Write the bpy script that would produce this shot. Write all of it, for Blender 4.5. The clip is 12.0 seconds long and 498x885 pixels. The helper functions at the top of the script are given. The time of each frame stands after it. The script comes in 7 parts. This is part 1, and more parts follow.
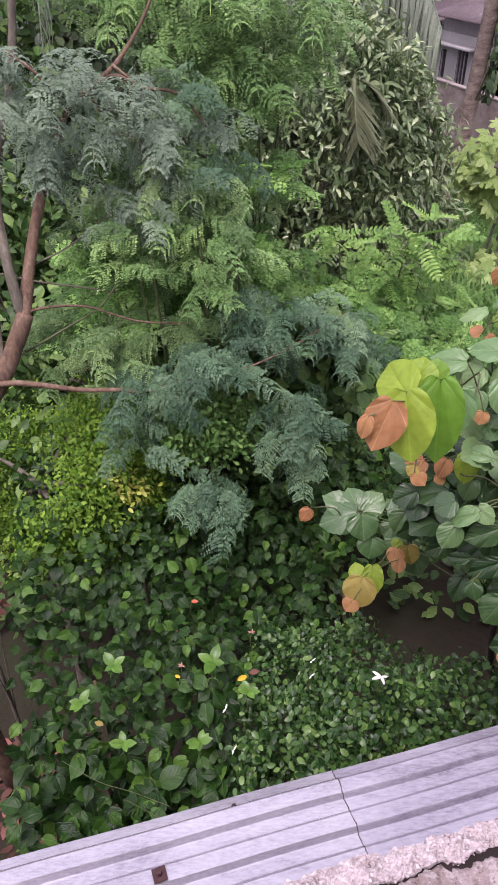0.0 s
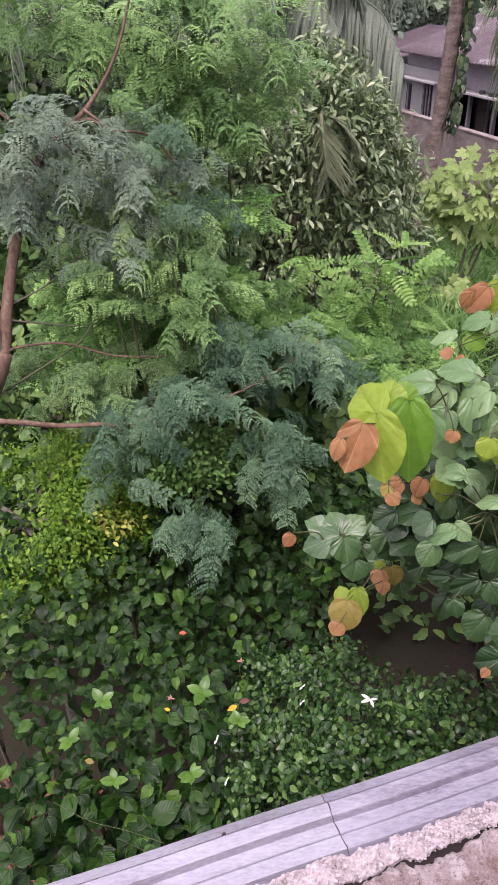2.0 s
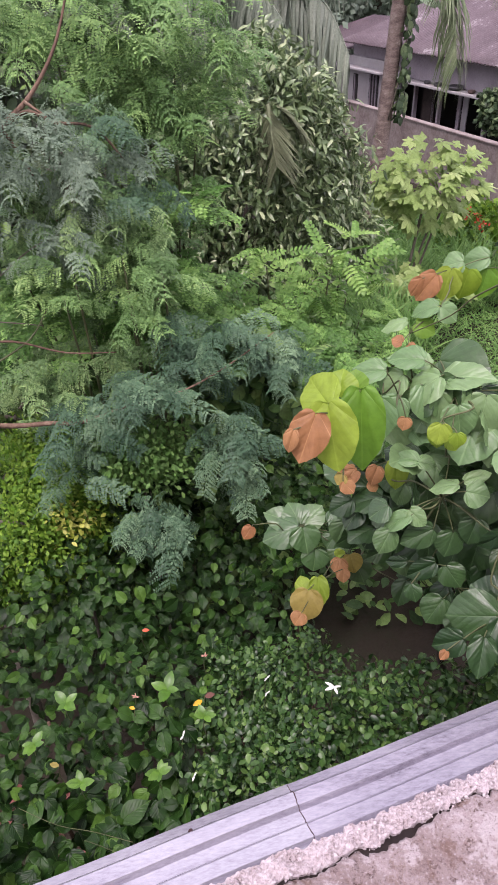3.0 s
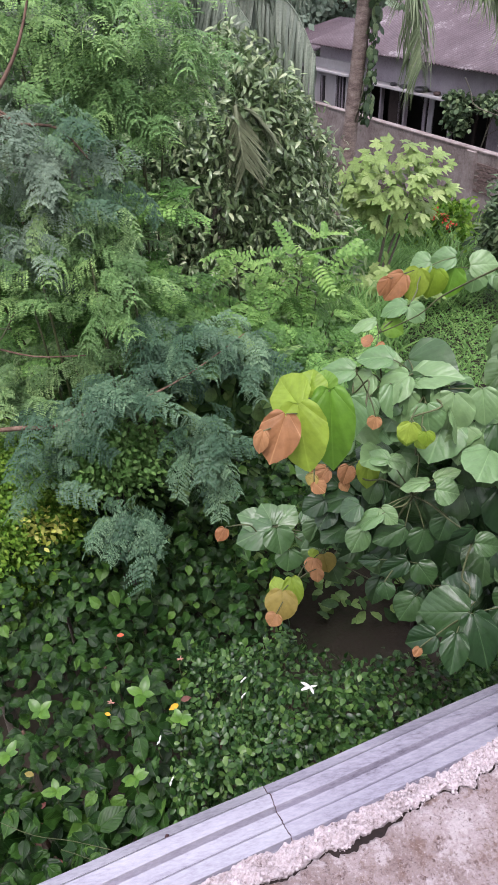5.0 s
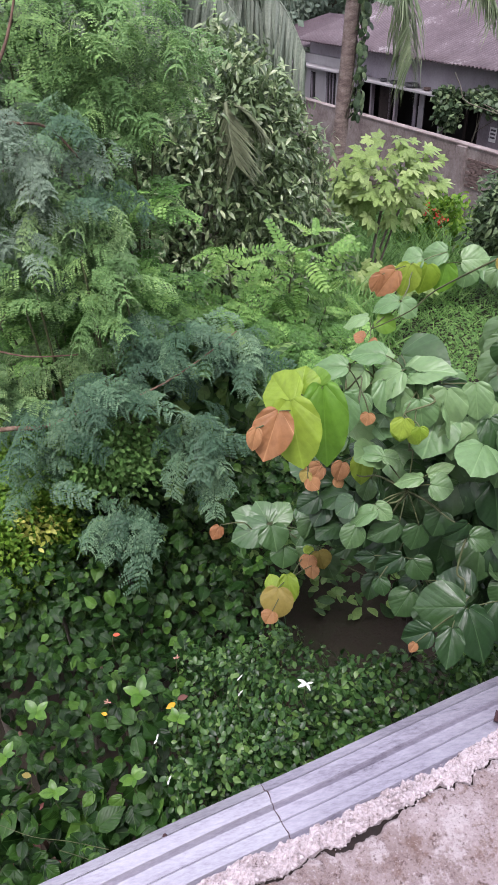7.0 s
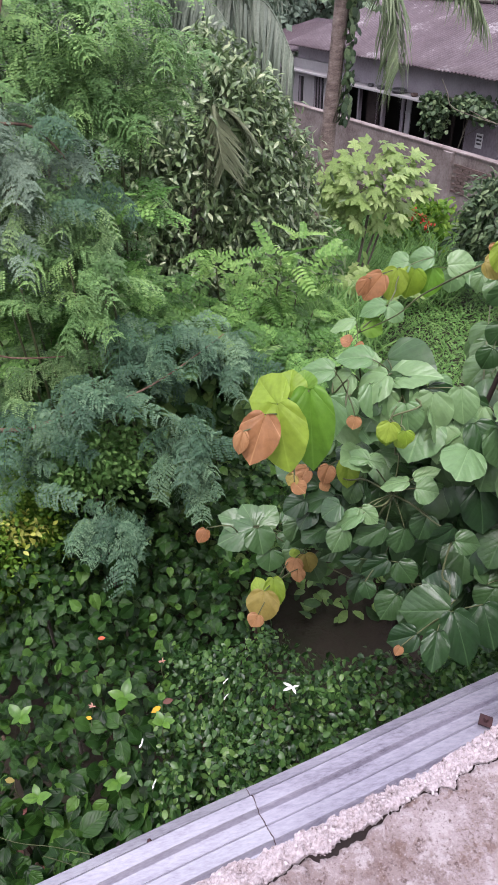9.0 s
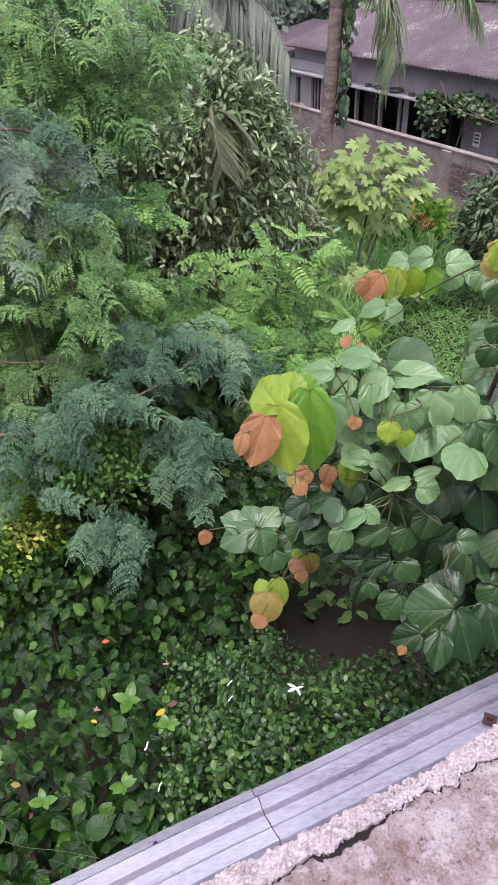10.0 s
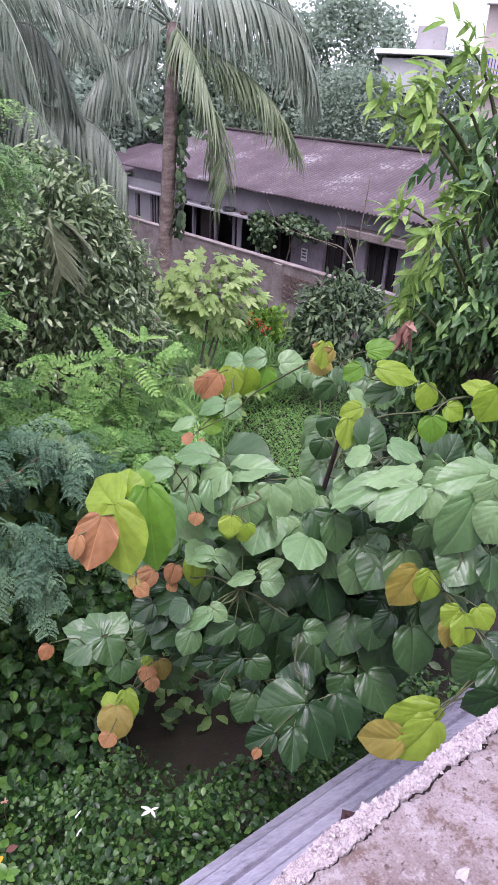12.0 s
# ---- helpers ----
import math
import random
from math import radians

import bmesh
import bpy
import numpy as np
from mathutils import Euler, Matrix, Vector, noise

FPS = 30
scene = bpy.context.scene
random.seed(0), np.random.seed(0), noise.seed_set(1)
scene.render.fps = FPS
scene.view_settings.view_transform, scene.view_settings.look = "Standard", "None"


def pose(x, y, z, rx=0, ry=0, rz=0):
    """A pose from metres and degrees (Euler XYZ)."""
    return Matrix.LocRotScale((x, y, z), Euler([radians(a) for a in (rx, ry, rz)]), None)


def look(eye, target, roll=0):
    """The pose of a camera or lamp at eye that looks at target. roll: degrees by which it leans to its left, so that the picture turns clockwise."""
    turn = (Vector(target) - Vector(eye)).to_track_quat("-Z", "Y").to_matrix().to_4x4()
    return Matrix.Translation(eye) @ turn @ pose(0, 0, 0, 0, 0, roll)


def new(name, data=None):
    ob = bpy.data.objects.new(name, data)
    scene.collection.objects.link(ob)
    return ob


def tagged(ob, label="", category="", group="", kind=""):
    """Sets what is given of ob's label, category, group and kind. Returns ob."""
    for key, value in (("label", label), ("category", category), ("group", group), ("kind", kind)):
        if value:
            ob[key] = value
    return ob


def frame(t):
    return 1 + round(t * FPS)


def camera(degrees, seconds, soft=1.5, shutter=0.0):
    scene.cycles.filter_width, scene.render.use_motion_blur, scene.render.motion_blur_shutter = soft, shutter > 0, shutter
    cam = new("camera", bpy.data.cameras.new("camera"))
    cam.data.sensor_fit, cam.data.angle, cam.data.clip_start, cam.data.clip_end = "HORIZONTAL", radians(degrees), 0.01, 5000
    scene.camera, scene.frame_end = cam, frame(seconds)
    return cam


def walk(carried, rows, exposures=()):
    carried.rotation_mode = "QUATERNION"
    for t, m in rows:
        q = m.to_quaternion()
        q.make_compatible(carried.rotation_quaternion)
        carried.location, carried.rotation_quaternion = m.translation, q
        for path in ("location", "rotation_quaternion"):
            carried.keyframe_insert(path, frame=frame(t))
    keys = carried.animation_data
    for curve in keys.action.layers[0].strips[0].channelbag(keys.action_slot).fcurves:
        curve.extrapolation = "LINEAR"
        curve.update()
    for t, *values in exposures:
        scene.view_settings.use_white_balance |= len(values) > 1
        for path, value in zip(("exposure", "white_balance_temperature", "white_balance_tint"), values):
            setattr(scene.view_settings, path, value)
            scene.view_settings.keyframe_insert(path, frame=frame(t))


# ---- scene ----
cam = camera(39.36, 12.0, soft=1.4)
PATH = [
    (0, (0.1654, 0.0359, 5.9446), (0.2418, 1.6332, 4.7434), -0.70),
    (0.5, (0.1790, 0.0316, 5.9475), (0.2549, 1.6416, 4.7634), -1.45),
    (1, (0.1811, 0.0275, 5.9528), (0.2642, 1.6475, 4.7828), -1.76),
    (1.5, (0.1988, 0.0106, 5.9639), (0.2938, 1.6294, 4.7933), -2.38),
    (2, (0.1952, -0.0040, 5.9597), (0.3149, 1.6406, 4.8280), -2.17),
    (2.5, (0.2060, 0.0026, 5.9528), (0.4395, 1.6204, 4.8004), -0.87),
    (3, (0.2161, 0.0036, 5.9519), (0.4469, 1.6225, 4.8004), -1.92),
    (5, (0.2272, 0.0059, 5.9498), (0.5315, 1.6135, 4.7995), -1.41),
    (5.5, (0.2233, 0.0057, 5.9528), (0.5082, 1.6140, 4.7986), -1.38),
    (6, (0.2264, 0.0078, 5.9461), (0.5061, 1.6193, 4.7951), -1.90),
    (6.5, (0.2310, 0.0082, 5.9447), (0.5383, 1.6190, 4.7998), -1.87),
    (7, (0.2322, 0.0094, 5.9462), (0.5507, 1.6100, 4.7901), -1.80),
    (9, (0.2334, 0.0117, 5.9467), (0.5900, 1.6083, 4.7961), -0.79),
    (9.5, (0.2357, 0.0122, 5.9466), (0.6119, 1.6016, 4.7924), -0.80),
    (10, (0.2362, 0.0086, 5.9499), (0.5882, 1.6086, 4.8026), -1.64),
    (10.5, (0.2381, 0.0060, 5.9477), (0.5921, 1.6108, 4.8079), -1.67),
    (11, (0.2397, 0.0025, 5.9493), (0.5571, 1.6181, 4.8138), -1.78),
    (11.5, (0.2678, 0.0189, 5.9086), (0.7693, 1.6084, 4.8033), 0.70),
    (12, (0.2810, 0.0100, 5.9310), (1.0742, 1.6113, 5.0328), 2.99),
]
walk(cam, [(t, look(e, a, r)) for t, e, a, r in PATH], [(0, 0.97, 6400, 32), (2.5, 1.0, 6450, 32), (5, 1.02, 6150, 22), (11.5, 1.02, 6100, 25), (12, 1.03, 5850, 32)])

# ---- light ----
world = bpy.data.worlds.new("sky")
scene.world = world
world.use_nodes = True
wn, wl = world.node_tree.nodes, world.node_tree.links
sky = wn.new("ShaderNodeTexSky")
sky.sky_type, sky.sun_disc = "NISHITA", False
sky.sun_elevation, sky.sun_rotation = radians(58), radians(-150)
sky.air_density, sky.dust_density, sky.ozone_density = 1.0, 6.0, 1.0
wmix = wn.new("ShaderNodeMix")
wmix.data_type = "RGBA"
wmix.inputs[0].default_value = 0.72
wmix.inputs[7].default_value = (8.6, 8.7, 9.0, 1)
wl.new(sky.outputs[0], wmix.inputs[6])
wl.new(wmix.outputs[2], wn["Background"].inputs[0])
wn["Background"].inputs[1].default_value = SKY_STRENGTH = 0.138
sun = new("sun", bpy.data.lights.new("sun", "SUN"))
sun.data.energy, sun.data.angle, sun.data.color = 1.85, radians(18), (1.0, 0.97, 0.92)
sun.matrix_world = look((0, 0, 0), (0.25 * 0.55, 0.5 * 0.6, -0.85))


# ---- node helpers ----
def material(name):
    m = bpy.data.materials.new(name)
    m.use_nodes = True
    return m, m.node_tree.nodes, m.node_tree.links, m.node_tree.nodes["Principled BSDF"]


def noise_node(n, scale, detail=4, rough=0.6, vec=None, links=None):
    t = n.new("ShaderNodeTexNoise")
    t.inputs["Scale"].default_value, t.inputs["Detail"].default_value, t.inputs["Roughness"].default_value = scale, detail, rough
    if vec is not None:
        links.new(vec, t.inputs["Vector"])
    return t


def ramp(n, links, fac, stops):
    r = n.new("ShaderNodeValToRGB")
    while len(r.color_ramp.elements) < len(stops):
        r.color_ramp.elements.new(0.5)
    for e, (p, c) in zip(r.color_ramp.elements, stops):
        e.position, e.color = p, (*c, 1)
    links.new(fac, r.inputs[0])
    return r


def bumped(n, links, bsdf, height, strength, distance):
    b = n.new("ShaderNodeBump")
    b.inputs["Strength"].default_value, b.inputs["Distance"].default_value = strength, distance
    links.new(height, b.inputs["Height"])
    links.new(b.outputs[0], bsdf.inputs["Normal"])


def mathn(n, links, op, a, b=None):
    m = n.new("ShaderNodeMath")
    m.operation = op
    for i, v in enumerate((a, b)):
        if v is None:
            continue
        if isinstance(v, (int, float)):
            m.inputs[i].default_value = v
        else:
            links.new(v, m.inputs[i])
    return m.outputs[0]


TONE = 0.62


def leaf_material(name, stops, rough=0.42, through_light=0.3, veins=0.0, spec=0.22, vein_count=7.0, spots=0.25, spread=0.0, whole=0.0):
    """Leaf skin: a colour for each leaf from the stops, blotches, veins from the leaf's own coordinates, light passing through."""
    stops = [(p, tuple(x * TONE * (1 + spread * (p - 0.45)) for x in c)) for p, c in stops]
    m, n, l, b = material(name)
    geo, info = n.new("ShaderNodeNewGeometry"), n.new("ShaderNodeObjectInfo")
    if whole:
        pick = mathn(n, l, "ADD", mathn(n, l, "MULTIPLY", geo.outputs["Random Per Island"], 1 - whole), mathn(n, l, "MULTIPLY", info.outputs["Random"], whole))
    else:
        pick = mathn(n, l, "FRACT", mathn(n, l, "ADD", geo.outputs["Random Per Island"], info.outputs["Random"]))
    col = ramp(n, l, pick, stops)
    blot = noise_node(n, 38, 3, 0.6, geo.outputs["Position"], l)
    mx = n.new("ShaderNodeMix")
    mx.data_type, mx.blend_type = "RGBA", "MULTIPLY"
    mx.inputs[0].default_value = 1.0
    l.new(col.outputs[0], mx.inputs[6])
    br = ramp(n, l, blot.outputs["Fac"], [(0.3, (1 - spots,) * 3), (0.7, (1 + spots * 0.6,) * 3)])
    l.new(br.outputs[0], mx.inputs[7])
    out_col = mx.outputs[2]
    if veins:
        uv = n.new("ShaderNodeUVMap")
        sep = n.new("ShaderNodeSeparateXYZ")
        l.new(uv.outputs[0], sep.inputs[0])
        ang = mathn(n, l, "ARCTAN2", mathn(n, l, "SUBTRACT", sep.outputs[0], 0.5), mathn(n, l, "ADD", sep.outputs[1], 0.06))
        wave = mathn(n, l, "ABSOLUTE", mathn(n, l, "SINE", mathn(n, l, "MULTIPLY", ang, vein_count / 2)))
        side = mathn(n, l, "ABSOLUTE", mathn(n, l, "SUBTRACT", sep.outputs[0], 0.5))
        ribs = mathn(n, l, "ABSOLUTE", mathn(n, l, "SINE", mathn(n, l, "MULTIPLY", mathn(n, l, "SUBTRACT", sep.outputs[1], mathn(n, l, "MULTIPLY", side, 1.3)), 17.0)))
        line = mathn(n, l, "MINIMUM", wave, mathn(n, l, "ADD", mathn(n, l, "MULTIPLY", ribs, 1.6), 0.085))
        vr = ramp(n, l, line, [(0.0, (1, 1, 1)), (0.11, (0, 0, 0))])
        mv = n.new("ShaderNodeMix")
        mv.data_type = "RGBA"
        l.new(mathn(n, l, "MULTIPLY", vr.outputs[0], veins), mv.inputs[0])
        l.new(out_col, mv.inputs[6])
        mv.inputs[7].default_value = (*[min(1, c * 1.5 + 0.02) for c in stops[-1][1]], 1)
        out_col = mv.outputs[2]
        puff = noise_node(n, 55, 2, 0.5, geo.outputs["Position"], l)
        soft = mathn(n, l, "SQRT", wave)
        height = mathn(n, l, "ADD", mathn(n, l, "MULTIPLY", soft, 0.8), mathn(n, l, "ADD", mathn(n, l, "MULTIPLY", ribs, 0.22), mathn(n, l, "MULTIPLY", puff.outputs["Fac"], 0.6)))
        bumped(n, l, b, height, 0.5, 0.006)
    l.new(out_col, b.inputs["Base Color"])
    b.inputs["Roughness"].default_value = rough
    b.inputs["Specular IOR Level"].default_value = spec
    tr = n.new("ShaderNodeBsdfTranslucent")
    l.new(out_col, tr.inputs[0])
    sh = n.new("ShaderNodeMixShader")
    sh.inputs[0].default_value = through_light
    l.new(b.outputs[0], sh.inputs[1])
    l.new(tr.outputs[0], sh.inputs[2])
    l.new(sh.outputs[0], n["Material Output"].inputs[0])
    return m


def rough_material(name, stops, scale=6.0, fine=60.0, rough=0.85, bump=0.4, depth=0.01, metal=0.0, stretch=(1, 1, 1), spec=0.3, tone=None, grain=0.38):
    """Stone, bark, plaster, soil: two scales of blotches and grain."""
    stops = [(p, tuple(x * (tone or TONE) for x in c)) for p, c in stops]
    m, n, l, b = material(name)
    co = n.new("ShaderNodeTexCoord")
    mp = n.new("ShaderNodeMapping")
    mp.inputs["Scale"].default_value = stretch
    l.new(co.outputs["Object"], mp.inputs[0])
    a = noise_node(n, scale, 6, 0.65, mp.outputs[0], l)
    f = noise_node(n, fine, 5, 0.7, mp.outputs[0], l)
    info = n.new("ShaderNodeObjectInfo")
    mixed = mathn(n, l, "ADD", mathn(n, l, "MULTIPLY", a.outputs["Fac"], 1 - grain), mathn(n, l, "MULTIPLY", f.outputs["Fac"], grain))
    mixed = mathn(n, l, "ADD", mixed, mathn(n, l, "MULTIPLY", mathn(n, l, "SUBTRACT", info.outputs["Random"], 0.5), 0.1))
    r = ramp(n, l, mixed, stops)
    l.new(r.outputs[0], b.inputs["Base Color"])
    b.inputs["Roughness"].default_value, b.inputs["Metallic"].default_value = rough, metal
    b.inputs["Specular IOR Level"].default_value = spec
    bumped(n, l, b, mathn(n, l, "ADD", a.outputs["Fac"], mathn(n, l, "MULTIPLY", f.outputs["Fac"], 0.6)), bump, depth)
    return m


# ---- materials ----
M = {}
M["soil"] = rough_material("soil", [(0.3, (0.018, 0.013, 0.009)), (0.5, (0.036, 0.027, 0.017)), (0.7, (0.027, 0.036, 0.013))], 0.8, 14, 0.95, 0.8, 0.05)
M["bark_brown"] = rough_material("bark_brown", [(0.34, (0.07, 0.045, 0.032)), (0.5, (0.2, 0.125, 0.085)), (0.66, (0.36, 0.26, 0.19))], 5, 40, 0.85, 0.7, 0.01, stretch=(1, 1, 0.35))
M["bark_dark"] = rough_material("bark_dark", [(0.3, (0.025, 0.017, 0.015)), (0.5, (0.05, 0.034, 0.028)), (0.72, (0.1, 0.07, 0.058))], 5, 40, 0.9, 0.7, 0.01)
M["bark_grey"] = rough_material("bark_grey", [(0.3, (0.08, 0.07, 0.055)), (0.5, (0.17, 0.15, 0.115)), (0.72, (0.3, 0.27, 0.21))], 5, 40, 0.9, 0.7, 0.012, stretch=(1, 1, 0.4))
M["bark_palm"] = rough_material("bark_palm", [(0.34, (0.07, 0.05, 0.045)), (0.48, (0.17, 0.13, 0.115)), (0.6, (0.26, 0.21, 0.19)), (0.72, (0.4, 0.35, 0.32))], 5, 30, 0.9, 0.5, 0.015, stretch=(1, 1, 2.5), tone=0.95)
M["twig_green"] = rough_material("twig_green", [(0.3, (0.06, 0.075, 0.03)), (0.7, (0.15, 0.17, 0.07))], 8, 60, 0.6, 0.3, 0.004)
# mature leaf: heart_dark has crown shade in its colour, heart_pale the top leaves' sheen
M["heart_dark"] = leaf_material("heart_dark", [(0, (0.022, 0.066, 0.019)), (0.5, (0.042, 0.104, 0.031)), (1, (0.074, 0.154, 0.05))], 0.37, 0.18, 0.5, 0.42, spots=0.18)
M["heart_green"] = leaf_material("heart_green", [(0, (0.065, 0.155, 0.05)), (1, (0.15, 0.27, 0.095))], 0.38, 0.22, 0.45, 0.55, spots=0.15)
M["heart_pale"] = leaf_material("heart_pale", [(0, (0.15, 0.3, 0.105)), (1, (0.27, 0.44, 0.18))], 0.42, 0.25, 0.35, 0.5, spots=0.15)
M["heart_lime"] = leaf_material("heart_lime", [(0, (0.288, 0.462, 0.04)), (1, (0.4, 0.5544, 0.072))], 0.42, 0.4, 0.25, 0.25, spots=0.13)
M["heart_mid"] = leaf_material("heart_mid", [(0, (0.16, 0.36, 0.036)), (1, (0.224, 0.432, 0.056))], 0.42, 0.38, 0.22, 0.25, spots=0.13)
M["heart_olive"] = leaf_material("heart_olive", [(0, (0.357, 0.306, 0.054)), (1, (0.4675, 0.374, 0.099))], 0.42, 0.35, 0.25, 0.25, spots=0.13)
M["heart_red"] = leaf_material("heart_red", [(0, (0.42, 0.185, 0.08)), (1, (0.6, 0.32, 0.14))], 0.45, 0.35, 0.5, 0.25, spots=0.18)
M["vine_leaf"] = leaf_material("vine_leaf", [(0, (0.00836, 0.0343, 0.00572)), (0.5, (0.0229, 0.0722, 0.0123)), (0.86, (0.051, 0.136, 0.022)), (1, (0.114, 0.246, 0.037))], 0.4, 0.22, 0.3, 0.2)
M["vine_small"] = leaf_material("vine_small", [(0, (0.014, 0.055, 0.011)), (0.45, (0.052, 0.14, 0.03)), (0.8, (0.1, 0.22, 0.05)), (1, (0.19, 0.34, 0.08))], 0.38, 0.25, 0.0, 0.36)
M["yellow_green"] = leaf_material("yellow_green", [(0, (0.09, 0.228, 0.0192)), (0.5, (0.168, 0.36, 0.0312)), (1, (0.36, 0.576, 0.072))], 0.5, 0.35)
M["feather_blue"] = leaf_material("feather_blue", [(0, (0.055, 0.135, 0.075)), (0.5, (0.11, 0.22, 0.12)), (1, (0.21, 0.34, 0.18))], 0.5, 0.25, spread=0.5, whole=0.6)
M["feather_grey"] = leaf_material("feather_grey", [(0, (0.15, 0.235, 0.16)), (1, (0.3, 0.41, 0.28))], 0.6, 0.25, spread=0.4, whole=0.6)
M["feather_mid"] = leaf_material("feather_mid", [(0, (0.0994, 0.209, 0.0696)), (0.5, (0.174, 0.319, 0.116)), (1, (0.325, 0.487, 0.186))], 0.5, 0.3, spread=0.5, whole=0.6)
M["feather_bright"] = leaf_material("feather_bright", [(0, (0.11, 0.29, 0.06)), (0.5, (0.19, 0.41, 0.1)), (1, (0.36, 0.62, 0.17))], 0.45, 0.35, spread=0.7, whole=0.65)
M["feather_fresh"] = leaf_material("feather_fresh", [(0, (0.132, 0.286, 0.099)), (0.5, (0.231, 0.429, 0.143)), (1, (0.396, 0.616, 0.209))], 0.5, 0.35, spread=0.6, whole=0.65)
M["senna_leaf"] = leaf_material("senna_leaf", [(0, (0.16, 0.36, 0.08)), (0.5, (0.26, 0.5, 0.12)), (1, (0.4, 0.62, 0.18))], 0.45, 0.35, spread=0.4, whole=0.6)
M["lance_leaf"] = leaf_material("lance_leaf", [(0, (0.088, 0.149, 0.0572)), (0.5, (0.209, 0.319, 0.132)), (0.85, (0.363, 0.484, 0.231)), (1, (0.572, 0.66, 0.374))], 0.33, 0.28, 0, 0.5)
M["mango_leaf"] = leaf_material("mango_leaf", [(0, (0.0825, 0.188, 0.0675)), (0.5, (0.158, 0.315, 0.105)), (0.8, (0.285, 0.51, 0.15)), (1, (0.54, 0.81, 0.255))], 0.34, 0.28, 0, 0.5)
M["mango_young"] = leaf_material("mango_young", [(0, (0.25, 0.45, 0.0875)), (1, (0.45, 0.65, 0.175))], 0.38, 0.35)
M["mango_red"] = leaf_material("mango_red", [(0, (0.36, 0.17, 0.13)), (1, (0.55, 0.32, 0.25))], 0.45, 0.25)
# greyed and lightened: the haze over the palms is put into this colour
M["palm_leaf"] = leaf_material("palm_leaf", [(0, (0.218, 0.28, 0.203)), (0.5, (0.309, 0.377, 0.273)), (1, (0.418, 0.483, 0.362))], 0.42, 0.3, 0, 0.35)
M["palm_green"] = leaf_material("palm_green", [(0, (0.15, 0.21, 0.1)), (0.5, (0.25, 0.33, 0.17)), (1, (0.38, 0.46, 0.26))], 0.42, 0.3, 0, 0.35)
M["palm_dry"] = leaf_material("palm_dry", [(0, (0.17, 0.2, 0.11)), (1, (0.3, 0.34, 0.2))], 0.55, 0.25)
M["cassava_leaf"] = leaf_material("cassava_leaf", [(0, (0.2911, 0.4402, 0.1248)), (0.5, (0.3989, 0.569, 0.1824)), (1, (0.539, 0.6871, 0.2688))], 0.45, 0.35)
M["bush_dark"] = leaf_material("bush_dark", [(0, (0.06, 0.11, 0.055)), (0.6, (0.12, 0.195, 0.09)), (1, (0.22, 0.3, 0.145))], 0.42, 0.25, spread=0.5)
M["wild_leaf"] = leaf_material("wild_leaf", [(0, (0.045, 0.12, 0.03)), (0.6, (0.11, 0.22, 0.06)), (1, (0.24, 0.38, 0.11))], 0.42, 0.3, spread=0.5)
M["grass_blade"] = leaf_material("grass_blade", [(0, (0.13, 0.3, 0.07)), (0.6, (0.21, 0.43, 0.11)), (1, (0.32, 0.55, 0.16))], 0.5, 0.35)
# distance haze is put into this pale grey-green leaf colour
M["hazed_far_leaf"] = leaf_material("hazed_far_leaf", [(0, (0.3, 0.4, 0.3)), (1, (0.5, 0.63, 0.48))], 0.8, 0.5, 0, 0.1, spots=0.1)
M["banana_leaf"] = leaf_material("banana_leaf", [(0, (0.2, 0.3, 0.17)), (1, (0.3, 0.4, 0.25))], 0.35, 0.3)
M["yellow_leaf"] = leaf_material("yellow_leaf", [(0, (0.9, 0.5, 0.02)), (1, (1.0, 0.6, 0.04))], 0.5, 0.2)
M["shoot_green"] = leaf_material("shoot_green", [(0, (0.1, 0.26, 0.035)), (1, (0.2, 0.42, 0.06))], 0.35, 0.35, 0, 0.35)
M["petal_white"] = leaf_material("petal_white", [(0, (1.1, 1.1, 1.05)), (1, (1.2, 1.2, 1.15))], 0.5, 0.3, spots=0.05)
M["petal_red"] = leaf_material("petal_red", [(0, (0.6, 0.06, 0.03)), (1, (0.75, 0.15, 0.06))], 0.5, 0.2)
M["petal_pink"] = leaf_material("petal_pink", [(0, (0.6, 0.25, 0.2)), (1, (0.7, 0.4, 0.3))], 0.5, 0.2)
M["petal_yellow"] = leaf_material("petal_yellow", [(0, (0.6, 0.7, 0.08)), (1, (0.9, 0.9, 0.25))], 0.5, 0.35)
M["dead_leaf"] = leaf_material("dead_leaf", [(0, (0.09, 0.04, 0.03)), (0.6, (0.17, 0.075, 0.055)), (1, (0.4, 0.15, 0.13))], 0.7, 0.1)
M["plaster"] = rough_material("plaster", [(0.32, (0.22, 0.185, 0.21)), (0.5, (0.4, 0.355, 0.4)), (0.7, (0.52, 0.475, 0.52))], 1.1, 18, 0.9, 0.3, 0.01)
M["fence_plaster"] = rough_material("fence_plaster", [(0.34, (0.11, 0.08, 0.075)), (0.46, (0.22, 0.175, 0.165)), (0.58, (0.33, 0.28, 0.265)), (0.72, (0.46, 0.41, 0.4))], 1.6, 14, 0.92, 0.5, 0.015)
M["brick"] = rough_material("brick", [(0.3, (0.13, 0.09, 0.08)), (0.6, (0.23, 0.165, 0.15)), (0.75, (0.34, 0.27, 0.25))], 7, 50, 0.92, 0.6, 0.01)
M["asbestos"] = rough_material("asbestos", [(0.32, (0.07, 0.045, 0.056)), (0.48, (0.108, 0.077, 0.089)), (0.6, (0.15, 0.115, 0.128)), (0.7, (0.42, 0.385, 0.4))], 0.7, 9, 0.6, 0.3, 0.01)
M["dark_wood"] = rough_material("dark_wood", [(0.3, (0.03, 0.022, 0.02)), (0.7, (0.1, 0.075, 0.07))], 4, 40, 0.8, 0.4, 0.01)
